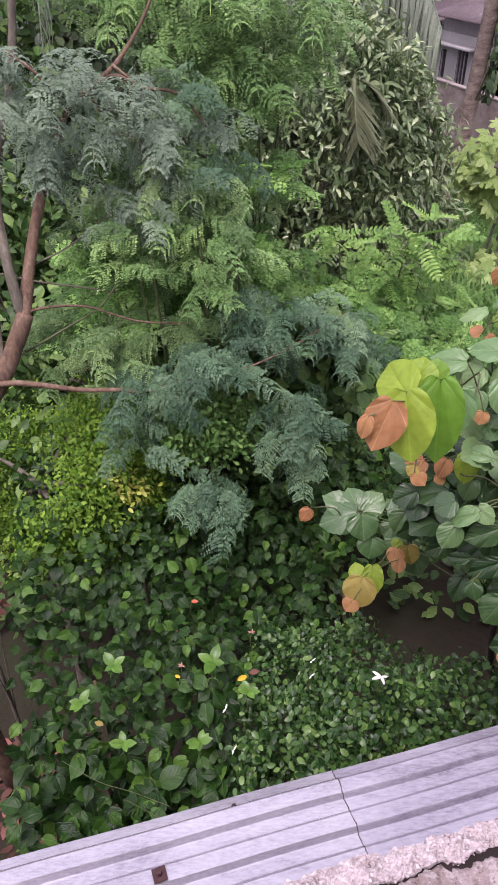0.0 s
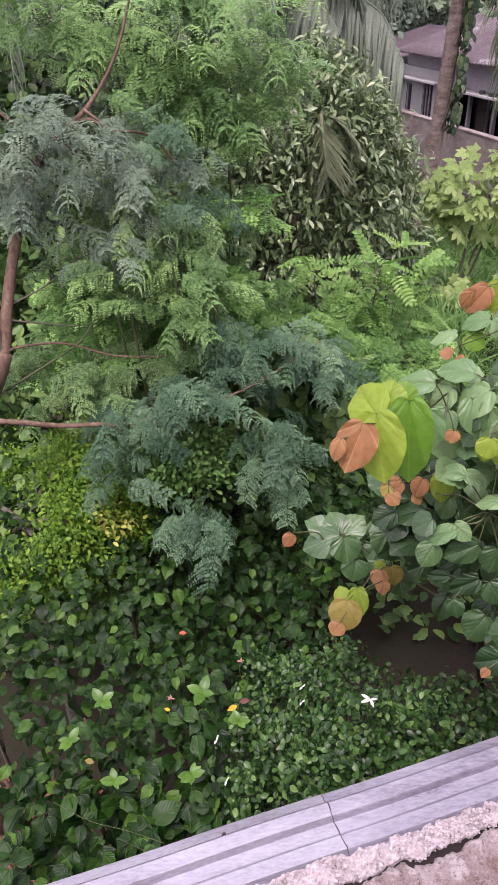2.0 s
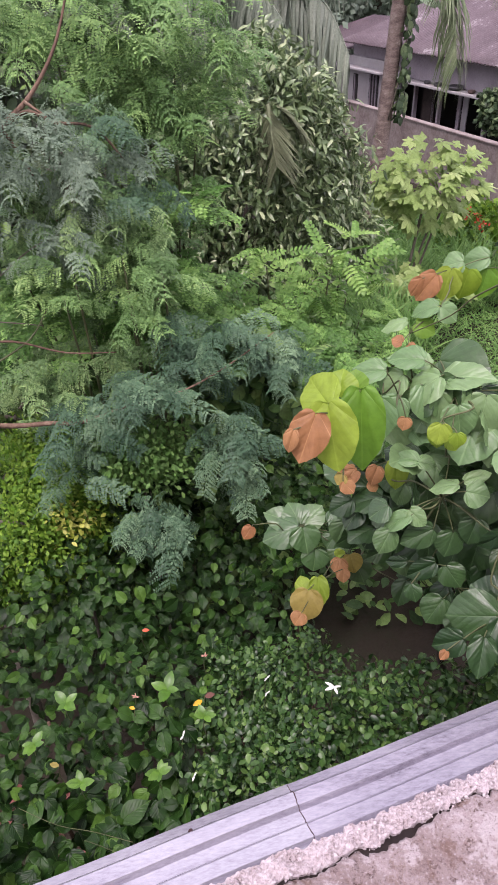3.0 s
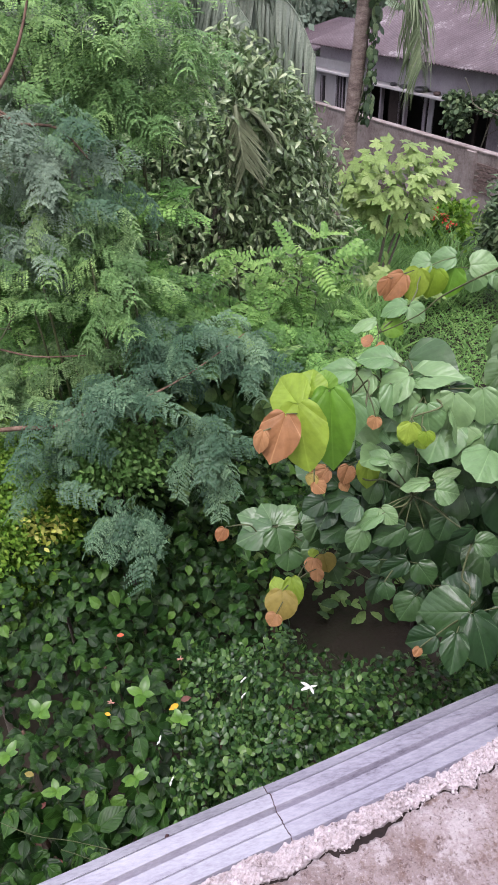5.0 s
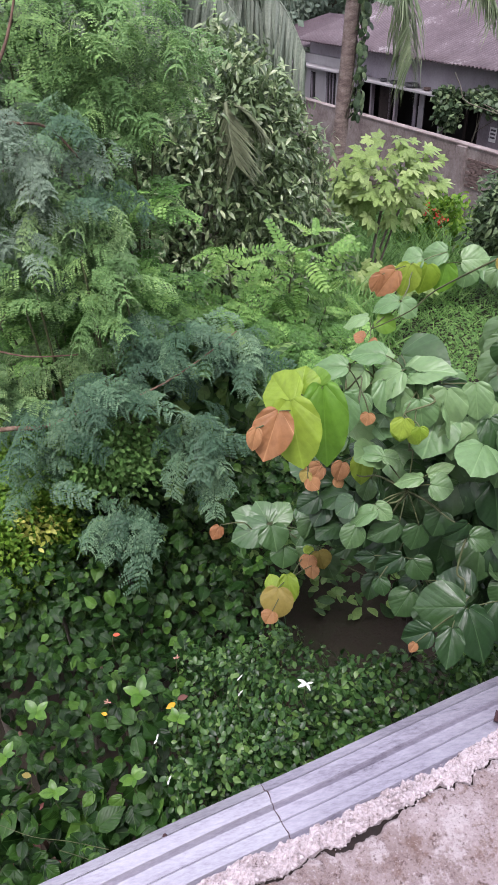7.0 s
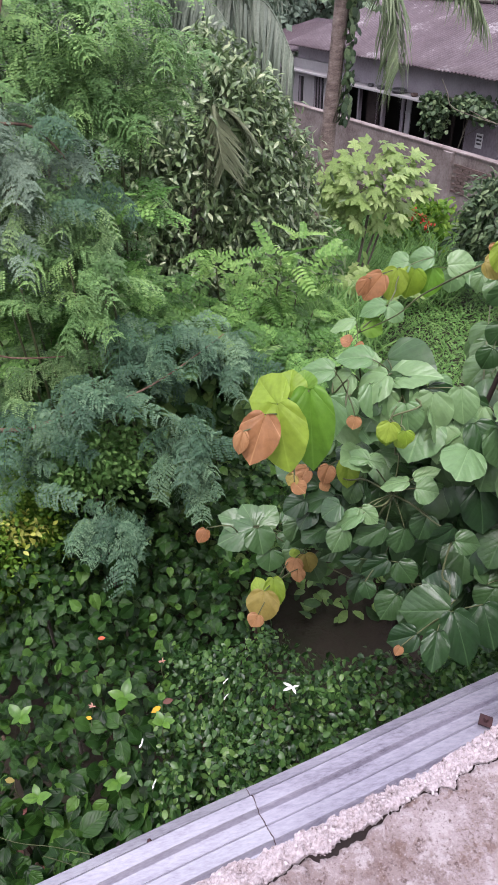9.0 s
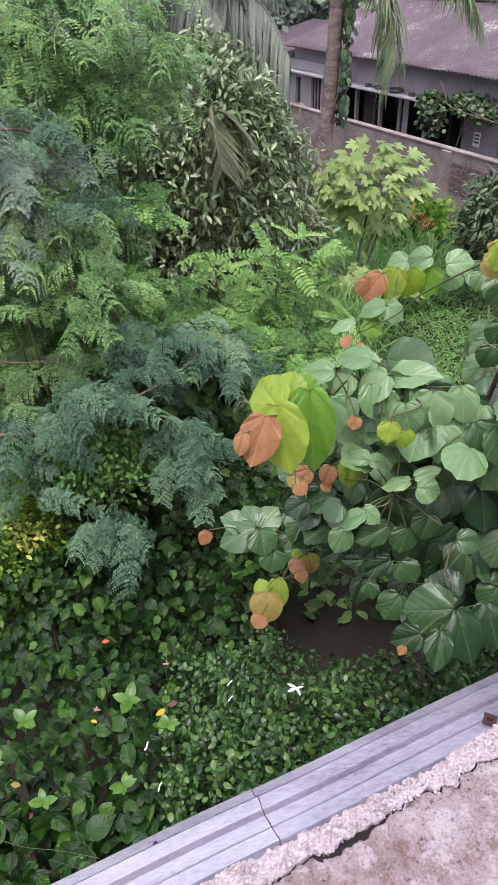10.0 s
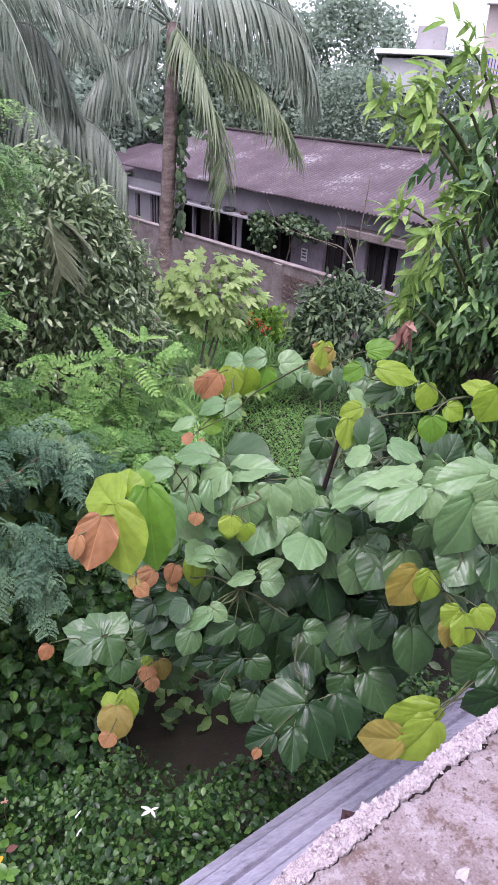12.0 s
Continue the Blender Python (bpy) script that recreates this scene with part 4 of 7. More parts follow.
def make_far_buildings():
    b = thing("apartment_building", (22.5, 23.0, 0), "tall beige apartment block with balcony rails", "building")
    T = Matrix.Rotation(radians(-42), 4, "Z")

    def bb(name, c, size, mat, label="", bevel=0.0, parent=b):
        bm = bmesh.new()
        boxed(bm, T @ Vector(c), size, bevel, T)
        return part(name, bm, mat, parent, label)

    bb("wall", (1.6, 3.0, 6.5), (6.4, 6, 13), M["beige_wall"], "beige rendered wall")
    for z in (3.4, 6.4, 9.4, 12.4):
        bb("floor_band", (1.6, -0.15, z), (6.6, 0.5, 0.25), M["white_wall"], "pale floor band")
    for z in (4.9, 7.9, 10.9):
        for x in (0.2, 2.6):
            w = bb("window", (x, -0.04, z), (1.1, 0.06, 1.3), M["room_shade"], "dark window")
            bb("frame", (x, -0.09, z), (0.07, 0.05, 1.3), M["white_wall"], "", 0, w)
    for z in (6.7,):
        for k in range(9):
            bb("rail_bar", (-1.4 + k * 0.12, -0.42, z + 0.45), (0.035, 0.035, 0.9), M["blue_paint"], "blue railing bar")
        bb("rail", (-0.9, -0.42, z + 0.92), (1.2, 0.05, 0.05), M["blue_paint"], "blue hand rail")
    g = thing("low_building", (27.0, 36.0, 0), "white building with a flat pale roof among trees", "building")

    def gb(name, c, size, mat, label="", parent=g):
        bm = bmesh.new()
        boxed(bm, T @ Vector(c), size, 0.02, T)
        return part(name, bm, mat, parent, label)

    gb("wall", (0, 2, 4.0), (3.4, 4, 8.0), M["white_wall"], "white wall")
    gb("roof", (0, 1.8, 8.3), (4.2, 5, 0.25), M["white_wall"], "flat pale roof slab")
    for k in (-1.1, 0, 1.1):
        w = gb("window", (k, -0.03, 5.8), (0.8, 0.06, 1.0), M["room_shade"], "dark window")
        gb("frame", (k, -0.07, 5.8), (0.06, 0.04, 1.0), M["white_wall"], "", w)
    gb("upper_storey", (0.6, 3.4, 9.1), (1.6, 1.6, 1.4), M["pale_plaster"], "set-back upper storey")


make_far_buildings()

# ---- plants ----
def plain_trunk(tree, pts, r0, r1, mat="bark_grey", name="trunk", label=""):
    return stem(name, pts, r0, r1, M[mat], tree, 8, label)


def leafy_tree(name, label, base, c, r, clumps, per, spread, size, template, mat, seed, bark="bark_grey", trunk_r=0.07, hollow=0.55, lean=0.5, down=0.25, wide=1.0, limbs=7, category="tree", group="", limb_to=0.8, size_var=0.3):
    """A tree or bush: a tapered trunk, limbs towards the crown, and a crown of many leaves in uneven clumps."""
    rng = np.random.RandomState(seed)
    t = thing(name, base, label, category, group)
    bx = np.array(base, float)
    mid = np.array([c[0] * 0.7 + bx[0] * 0.3, c[1] * 0.7 + bx[1] * 0.3, c[2] - r[2] * 0.35])
    plain_trunk(t, [bx - [0, 0, 0.1], bx * 0.6 + mid * 0.4 + rng.normal(0, 0.05, 3) * [1, 1, 0], mid], trunk_r, trunk_r * 0.5, bark)
    tips, (P, Y, N) = crown(rng, c, r, clumps, per, spread, hollow, lean, down)
    for k in range(limbs):
        q = tips[int(len(tips) * (k + 0.5) / limbs)]
        start = bx * 0.35 + mid * 0.65 if k % 2 else mid
        e = start + (q - start) * limb_to
        m1 = start + (e - start) * 0.5 + np.array([0, 0, 0.08 * r[2]])
        plain_trunk(t, [start, m1, e], trunk_r * 0.42, trunk_r * 0.1, bark, "limb")
    S = size * rng.uniform(1 - size_var, 1 + size_var, len(P))
    strewn("crown", template, P, Y, N, S, M[mat], t, wide=wide)
    return t


# -- climbing vine over the hedge below the sheet --
def vine_height(x, y):
    z = 2.72 + 0.16 * vnoise(x * 1.1, y * 1.1, 1) + 0.09 * vnoise(x * 3, y * 3, 2) + 0.5 * max(0, min(x, 1.2)) * max(0, min(1, 2.8 - y))
    z -= 0.9 * max(0, (1.42 + 0.2 * x) - y) ** 1.0
    z -= 1.1 * max(0, -0.95 - x - 0.25 * (y - 2.0)) ** 1.0
    z += 0.10 * max(0, y - 2.6)
    hole = (x - 1.55) ** 2 / 0.46**2 + (y - 2.82) ** 2 / 0.66**2
    z -= 2.4 * math.exp(-hole * hole)
    z -= 0.3 * math.exp(-((x - 0.55) ** 2) / 0.45**2 - (y - 3.0) ** 2 / 0.4**2)
    return z


def make_vine():
    rng = np.random.RandomState(11)
    v = thing("vine_hedge", (0.3, 2.4, 0), "dense dark green heart-leaved vine sprawling over a hedge", "vine")
    n = 16500
    x, y = rng.uniform(-2.3, 2.7, n), rng.uniform(1.0, 4.3, n)
    upper = rng.uniform(0, 1, n) < 0.42
    deep = np.where(upper, rng.uniform(0, 0.07, n), rng.uniform(0.1, 0.6, n))
    z = np.array([vine_height(a, b) for a, b in zip(x, y)])
    e = 0.06
    gx = np.array([vine_height(a + e, b) - vine_height(a - e, b) for a, b in zip(x, y)]) / (2 * e)
    gy = np.array([vine_height(a, b + e) - vine_height(a, b - e) for a, b in zip(x, y)]) / (2 * e)
    up = unit(np.stack([-gx, -gy, np.ones(n)], -1))
    P = np.stack([x, y, z - deep], -1)
    keep = ((x - 1.55) ** 2 / 0.46**2 + (y - 2.82) ** 2 / 0.66**2 > 0.85) & (P[:, 2] > 1.5) & ((x < 0.8) | (y < 2.15) | (P[:, 2] > 2.45)) & (x > -0.98 - 0.2 * (y - 2.2) + 0.12 * np.array([vnoise(b * 5, 2.0) for b in y])) & (~upper | (np.array([vnoise(a * 6.5, b * 6.5, 9) for a, b in zip(x, y)]) > -0.04))
    P, up, deep = P[keep], up[keep], deep[keep]
    n = len(P)
    a = rng.uniform(0, 2 * math.pi, n)
    Y = unit(np.stack([np.cos(a), np.sin(a) - 0.4, -0.25 + rng.normal(0, 0.25, n)], -1))
    N = unit(up + rng.normal(0, 0.28, (n, 3)) + np.array([0, -0.45, 0]))
    # finer leaves to the east by the sheet
    small = (P[:, 0] + 0.35 * vnoise(0.1, 0.2) + np.array([0.45 * vnoise(p[0] * 2, p[1] * 2, 5) for p in P]) > 0.42) & (P[:, 1] < 2.75)
    big = ~small
    S = rng.uniform(0.042, 0.082, n) * (1 + 0.3 * ((P[:, 1] < 2.1) & (P[:, 0] < 0.2)))
    S[rng.uniform(0, 1, n) < 0.12] *= 1.35
    near = np.where(big & (deep < 0.1) & (P[:, 1] < 2.6) & (P[:, 0] > -1.3))[0][:300]
    mesh = []
    for k in range(3):
        me = quad_mesh("vine_leaf", *VINE[k])
        me.materials.append(M["vine_leaf"])
        mesh.append(me)
    for k, i in enumerate(near):
        single("leaf", mesh[k % 3], P[i], Y[i], N[i], S[i] * 1.05, v, 0.95)
    rest = np.setdiff1d(np.where(big)[0], near)
    strewn("foliage", VINE_LOW, P[rest], Y[rest], N[rest], S[rest], M["vine_leaf"], v, wide=0.95)
    s = np.where(small)[0]
    extra = np.repeat(s, 14)
    Pj = P[extra] + rng.normal(0, 0.04, (len(extra), 3)) * [1, 1, 0.6]
    gap = np.array([vnoise(p[0] * 9, p[1] * 9, 4) + 0.5 * vnoise(p[0] * 22, p[1] * 22, 6) for p in Pj]) > -0.13
    extra, Pj = extra[gap], Pj[gap]
    Pj[:, 2] += 0.04 * np.array([vnoise(p[0] * 11, p[1] * 11, 8) for p in Pj])
    strewn("small_foliage", SMALL, Pj, unit(Y[extra] + rng.normal(0, 0.6, (len(extra), 3))), unit(N[extra] + rng.normal(0, 0.15, (len(extra), 3))), rng.uniform(0.022, 0.044, len(extra)), M["vine_small"], v, "finer oval leaves")
    for k in range(6):
        x0, y0 = rng.uniform(-1.0, 0.2), rng.uniform(1.3, 2.2)
        d = unit([rng.normal(0, 0.5), rng.normal(-0.5, 0.4), 0])
        pts = []
        for q in (0, 0.2, 0.4, 0.6):
            xx, yy = x0 + d[0] * q, y0 + d[1] * q
            pts.append((xx, yy, vine_height(xx, yy) + 0.01))
        stem("runner", pts, 0.002, 0.0014, M["twig_green"], v, 5)
    # woody stems down to the soil
    for k in range(14):
        x0, y0 = rng.uniform(-1.2, 1.6), rng.uniform(1.6, 3.6)
        zt = vine_height(x0, y0) - 0.25
        stem("stalk", [(x0 + rng.normal(0, 0.2), y0 + rng.normal(0, 0.15), -0.05), (x0 + 0.1, y0, zt * 0.5), (x0, y0, zt)], 0.022, 0.01, M["bark_brown"], v, 6)
    return v


make_vine()


def top_of_vine(x, y, lift=0.05):
    return (x, y, vine_height(x, y) + lift)


SHOOT = grid_leaf(6, 5, lambda v: max(0.01, 0.3 * math.sin(math.pi * (0.05 + 0.93 * v)) ** 0.8), 0, 0.2, 0.3)
PETAL = grid_leaf(5, 3, lambda v: max(0.01, 0.17 * math.sin(math.pi * (0.08 + 0.88 * v)) ** 0.7), 0, 0.3, 0.25)


def small_flower(name, p, size, mat, label, petals=5, seed=0, flat=0.3, category="flower"):
    f = thing(name, p, label, category)
    me = quad_mesh("petal", *(SHOOT if category == "vine shoot" else PETAL if category == "flower" else OVAL))
    me.materials.append(M[mat])
    for k in range(petals):
        a = 2 * math.pi * k / petals + seed
        q = 0.75 + 0.45 * abs(math.sin(k * 2.3 + seed * 5 + p[0] * 9))
        a += 0.5 * math.sin(k * 4.1 + p[0] * 20)
        single("petal", me, p, (math.cos(a), math.sin(a) - 0.2, flat * (0.4 + q)), (-math.cos(a) * flat, -math.sin(a) * flat - 0.4, 1), size * q, f)
    stem("stalk", [np.array(p) - [0, 0, 0.16], np.array(p) - [0.01, 0, 0.08], p], 0.003, 0.002, M["twig_green"], f, 5)
    return f


small_flower("white_flower", top_of_vine(0.829, 1.855, 0.07), 0.04, "petal_white", "white narrow-petalled flower above the vine", 4, 0.4)
for x, y in ((0.578, 2.195), (0.561, 2.1), (0.127, 1.975), (0.159, 1.775)):
    small_flower("flower_bud", top_of_vine(x, y, 0.06), 0.026, "petal_white", "small closed white flower bud", 2, 0.9, 0.6)
small_flower("yellow_leaf", top_of_vine(0.239, 2.12, 0.06), 0.055, "yellow_leaf", "single withered orange-yellow leaf on the vine", 1, 3.9, 0.1, "leaf")
small_flower("brown_leaf", top_of_vine(0.255, 2.15, 0.05), 0.045, "dead_leaf", "curled brown leaf beside the yellow one", 1, 0.6, 0.2, "leaf")
small_flower("pink_flower", top_of_vine(-0.088, 2.22, 0.06), 0.02, "petal_pink", "small faded pink flower on the vine", 5, 0.2, 0.5)
small_flower("yellow_leaf", top_of_vine(-0.098, 2.165, 0.05), 0.026, "yellow_leaf", "small withered orange-yellow leaf on the vine", 1, 3.0, 0.1, "leaf")
small_flower("pink_flower", top_of_vine(0.283, 2.425, 0.06), 0.02, "petal_pink", "small faded pink flower on the vine", 5, 0.2, 0.5)
small_flower("red_leaf", top_of_vine(-0.055, 2.775, 0.06), 0.035, "petal_red", "tiny red leaf on the vine", 1, 0.5, 0.1, "leaf")
small_flower("brown_leaf", top_of_vine(-0.475, 1.975, 0.06), 0.045, "heart_olive", "single withered brown leaf on the vine", 1, 2.6, 0.1, "leaf")
for x, y, size in ((0.07, 2.22, 0.08), (-0.458, 2.31, 0.07), (0.001, 1.85, 0.06), (0.242, 2.015, 0.05), (-0.371, 1.89, 0.06), (-0.6, 2.1, 0.06)):
    small_flower("vine_shoot", top_of_vine(x, y, 0.08), size, "shoot_green", "fresh yellow-green vine shoot", 6, 0.7, 0.5, "vine shoot")


# -- feathery tree by the fork --
def feathery_tree():
    rng = np.random.RandomState(21)
    t = thing("feathery_tree", (-1.75, 3.2, 0), "slender brown-barked tree with drooping blue-green feathery leaves", "tree")
    st = lambda n, pts, a, b, m="bark_brown": stem(n, pts, a, b, M[m], t, 8)
    st("trunk", [(-1.75, 3.2, -0.1), (-1.75, 3.2, 2.0), (-1.5, 3.35, 3.2), (-1.15, 3.58, 3.75), (-1.02, 3.68, 3.97), (-0.94, 3.76, 4.14)], 0.075, 0.046)
    st("limb", [(-0.95, 3.75, 4.1), (-0.92, 3.9, 4.3), (-0.84, 4.05, 4.6), (-0.75, 4.2, 4.85), (-0.62, 4.3, 5.1), (-0.47, 4.4, 5.21), (-0.31, 4.5, 5.34), (-0.14, 4.6, 5.58), (0.0, 4.75, 5.95)], 0.04, 0.004)
    st("limb", [(-0.96, 3.76, 4.1), (-1.02, 3.9, 4.5), (-1.08, 4.3, 4.8), (-0.95, 4.6, 5.3), (-0.86, 4.65, 5.9), (-0.85, 4.7, 6.4)], 0.032, 0.02, "bark_grey")
    st("limb", [(-1.12, 3.6, 3.75), (-1.1, 3.7, 4.0), (-1.12, 3.8, 4.4), (-1.25, 3.9, 4.9)], 0.022, 0.012, "bark_grey")
    st("limb", [(-1.3, 3.5, 3.6), (-1.11, 3.55, 3.8), (-0.68, 3.6, 3.71), (-0.45, 3.63, 3.68), (-0.28, 3.65, 3.65), (0.0, 3.62, 3.75), (0.3, 3.65, 3.78), (0.6, 3.75, 3.86), (0.95, 3.9, 4.0)], 0.021, 0.003)
    st("limb", [(-0.93, 3.76, 4.14), (-0.85, 3.8, 4.15), (-0.61, 3.85, 4.13), (-0.33, 3.9, 4.0), (-0.03, 3.9, 3.97)], 0.01, 0.004)
    st("limb", [(-0.98, 3.74, 3.9), (-0.73, 3.85, 4.0), (-0.52, 3.9, 4.11), (-0.4, 4.0, 4.25)], 0.008, 0.004, "twig_green")
    st("limb", [(-1.07, 3.85, 4.35), (-0.86, 3.9, 4.27), (-0.62, 4.0, 4.18), (-0.45, 4.05, 4.12)], 0.007, 0.003, "bark_grey")
    st("limb", [(-0.9, 3.95, 4.35), (-0.7, 4.1, 4.4), (-0.45, 4.2, 4.55), (-0.25, 4.3, 4.6)], 0.006, 0.003, "bark_grey")
    st("limb", [(-0.47, 4.4, 5.2), (-0.34, 4.38, 5.26), (-0.2, 4.35, 5.2), (0.0, 4.38, 5.16), (0.15, 4.3, 5.0)], 0.014, 0.006)
    st("limb", [(-0.36, 4.45, 5.3), (-0.28, 4.4, 5.25), (-0.2, 4.4, 5.18)], 0.01, 0.005)
    st("limb", [(-0.6, 4.3, 5.1), (-0.75, 4.25, 5.3), (-0.9, 4.3, 5.4)], 0.014, 0.006)
    st("limb", [(-0.5, 4.38, 5.18), (-0.4, 4.5, 4.9), (-0.3, 4.5, 4.6), (-0.1, 4.55, 4.5), (0.25, 4.6, 4.65)], 0.01, 0.004)
    # clumps: place, how many leaves, reach, how far they hang
    blue, grey, mid = [], [], []

    def clump(kind, c, n, r, hang):
        n = int(n * 1.25)
        P = np.array(c) + rng.normal(size=(n, 3)) * r * np.array([0.9, 0.7, 0.6])
        a = np.arange(n) * 2.4 + rng.normal(0, 0.4, n)
        kind.append((P, unit(np.stack([np.cos(a), np.sin(a) * 0.85 - 0.35, 0.3 - hang * rng.uniform(0.1, 0.9, n)], -1))))

    clump(blue, (-0.03, 3.7, 3.8), 7, 0.1, 0.7)
    clump(blue, (0.15, 3.7, 3.82), 8, 0.1, 0.7)
    clump(blue, (0.36, 3.75, 3.74), 6, 0.1, 0.9)
    clump(blue, (-0.2, 3.65, 3.68), 7, 0.09, 1.0)
    clump(blue, (-0.34, 3.6, 3.5), 6, 0.07, 1.3)
    clump(blue, (-0.38, 3.5, 3.32), 4, 0.06, 1.5)
    clump(blue, (0.43, 4.0, 4.02), 7, 0.1, 0.8)
    clump(blue, (0.64, 4.0, 4.0), 8, 0.1, 0.8)
    clump(blue, (0.84, 3.95, 3.9), 7, 0.1, 0.8)
    clump(blue, (0.48, 3.95, 3.9), 6, 0.1, 1.1)
    clump(blue, (1.0, 3.9, 3.8), 5, 0.1, 0.7)
    clump(blue, (0.68, 3.9, 3.85), 6, 0.1, 1.0)
    clump(blue, (0.55, 3.6, 3.62), 6, 0.07, 1.3)
    clump(blue, (0.64, 3.55, 3.48), 7, 0.07, 1.5)
    clump(blue, (0.65, 3.5, 3.3), 5, 0.06, 1.7)
    clump(blue, (0.54, 3.5, 3.4), 4, 0.06, 1.5)
    clump(blue, (0.14, 3.4, 3.17), 6, 0.06, 1.6)
    clump(blue, (0.17, 3.35, 3.03), 5, 0.05, 1.8)
    clump(blue, (0.05, 3.4, 3.1), 4, 0.06, 1.6)
    clump(grey, (-0.19, 4.4, 5.21), 7, 0.1, 1.2)
    clump(blue, (-0.02, 4.4, 5.17), 8, 0.11, 1.3)
    clump(grey, (-0.13, 4.3, 5.0), 8, 0.1, 1.5)
    clump(grey, (0.1, 4.3, 5.0), 8, 0.11, 1.4)
    clump(blue, (0.19, 4.3, 4.84), 7, 0.1, 1.4)
    clump(grey, (-0.87, 4.3, 5.3), 9, 0.12, 1.0)
    clump(grey, (-0.49, 4.2, 5.25), 9, 0.12, 0.9)
    clump(grey, (-0.63, 4.2, 5.14), 10, 0.12, 1.1)
    clump(grey, (-0.78, 4.1, 5.02), 8, 0.12, 1.3)
    clump(grey, (-0.6, 4.15, 5.0), 6, 0.1, 1.4)
    clump(grey, (-1.05, 4.2, 5.15), 6, 0.15, 1.2)
    clump(mid, (-0.45, 4.5, 4.88), 8, 0.12, 1.4)
    clump(mid, (-0.34, 4.5, 4.7), 9, 0.12, 1.4)
    clump(mid, (-0.29, 4.5, 4.5), 8, 0.12, 1.5)
    clump(mid, (-0.04, 4.5, 4.52), 8, 0.14, 1.2)
    clump(mid, (0.17, 4.5, 4.3), 7, 0.14, 1.2)
    clump(mid, (0.1, 4.5, 4.65), 6, 0.12, 1.1)
    clump(mid, (-0.4, 4.0, 3.77), 7, 0.12, 0.9)
    clump(mid, (-0.15, 4.0, 3.8), 8, 0.12, 0.9)
    clump(mid, (-0.7, 4.0, 3.7), 5, 0.14, 0.8)
    clump(mid, (0.0, 4.2, 3.9), 6, 0.14, 0.8)
    clump(mid, (-0.6, 4.2, 3.95), 5, 0.16, 0.7)
    clump(mid, (-0.9, 4.1, 3.85), 5, 0.16, 0.7)
    clump(mid, (-0.05, 4.2, 4.85), 7, 0.09, 1.3)
    clump(mid, (0.12, 4.2, 4.7), 7, 0.09, 1.3)
    clump(mid, (0.25, 4.2, 4.55), 6, 0.08, 1.2)
    clump(grey, (-0.25, 4.15, 4.75), 6, 0.1, 1.3)
    clump(grey, (-0.2, 4.1, 4.55), 6, 0.1, 1.2)
    for some, mt in ((blue, "feather_blue"), (grey, "feather_grey"), (mid, "feather_mid")):
        P, Y = np.concatenate([p for p, _ in some]), np.concatenate([y for _, y in some])
        N = unit(rng.normal(0, 0.2, P.shape) + np.array([0, -0.35, 1.0]))
        mes = [quad_mesh("feathery_leaf", *q) for q in BIPINNATES]
        for me in mes:
            me.materials.append(M[mt])
        for k in range(len(P)):
            single("feathery_leaf", mes[k % 5], P[k], Y[k], N[k], rng.uniform(0.19, 0.36), t)
    return t


feathery_tree()


def feather_shrub(label, base, clumps, per, size, template, mat, seed, spread=0.25, droop=0.25, rise=0.5):
    rng = np.random.RandomState(seed)
    t = thing("feathery_shrub", base, label, "shrub")
    b = np.array(base, float)
    P, Y = [], []
    for c in clumps:
        c = np.array(c, float)
        stem("stem", [b + rng.normal(0, 0.06, 3) * [1, 1, 0] - [0, 0, 0.1], b * 0.5 + c * 0.5 + rng.normal(0, 0.08, 3), c], 0.02, 0.006, M["twig_green"], t, 6)
        n = per
        P.append(c + rng.normal(size=(n, 3)) * spread * [0.8, 0.7, 0.45])
        a = rng.uniform(0, 2 * math.pi, n)
        Y.append(unit(np.stack([np.cos(a), np.sin(a) - 0.2, rise * rng.uniform(-0.6, 1.0, n) - droop], -1)))
    P, Y = np.concatenate(P), np.concatenate(Y)
    N = unit(rng.normal(0, 0.25, P.shape) + np.array([0, -0.3, 1]))
    mes = [quad_mesh("compound_leaf", *q) for q in (template if isinstance(template, list) else [template])]
    for me in mes:
        me.materials.append(M[mat])
    for k in range(min(len(P), 300)):
        single("compound_leaf", mes[k % len(mes)], P[k], Y[k], N[k], size * rng.uniform(0.75, 1.25), t)
    return t


feather_shrub("bright green feathery shrub behind the brown tree", (-0.1, 5.8, 0), [(-0.52, 5.57, 3.65), (-0.2, 5.6, 3.5), (-0.12, 5.4, 3.3), (0.2, 5.6, 3.45), (0.42, 5.57, 3.62), (-0.7, 5.4, 3.3), (-0.45, 5.3, 3.1), (0.1, 5.3, 3.0)], 18, 0.38, BIPINNATE_FLAT, "feather_bright", 31)
feather_shrub("bright green shrub with paired oval leaflets", (1.6, 6.6, 0), [(1.38, 6.54, 3.45), (2.08, 6.33, 3.35), (1.47, 6.3, 3.0), (1.99, 6.2, 2.95), (1.75, 6.4, 3.2), (0.6, 6.4, 2.95), (2.3, 6.2, 3.0), (1.0, 6.3, 2.9), (2.0, 6.35, 3.55), (2.15, 6.3, 3.15)], 14, 0.31, PINNATES, "senna_leaf", 32, 0.22, -0.2, 1.0)
feather_shrub("bright green ferny growth behind the brown branches", (0.1, 5.0, 0), [(-0.22, 4.9, 4.06), (0.03, 4.9, 3.95), (-0.18, 4.7, 3.89), (0.22, 5.0, 4.11), (0.38, 4.9, 3.87), (-0.21, 4.9, 4.31), (0.09, 4.9, 4.32)], 13, 0.34, BIPINNATE_FLAT, "feather_bright", 38, 0.13, 0.05, 0.5)
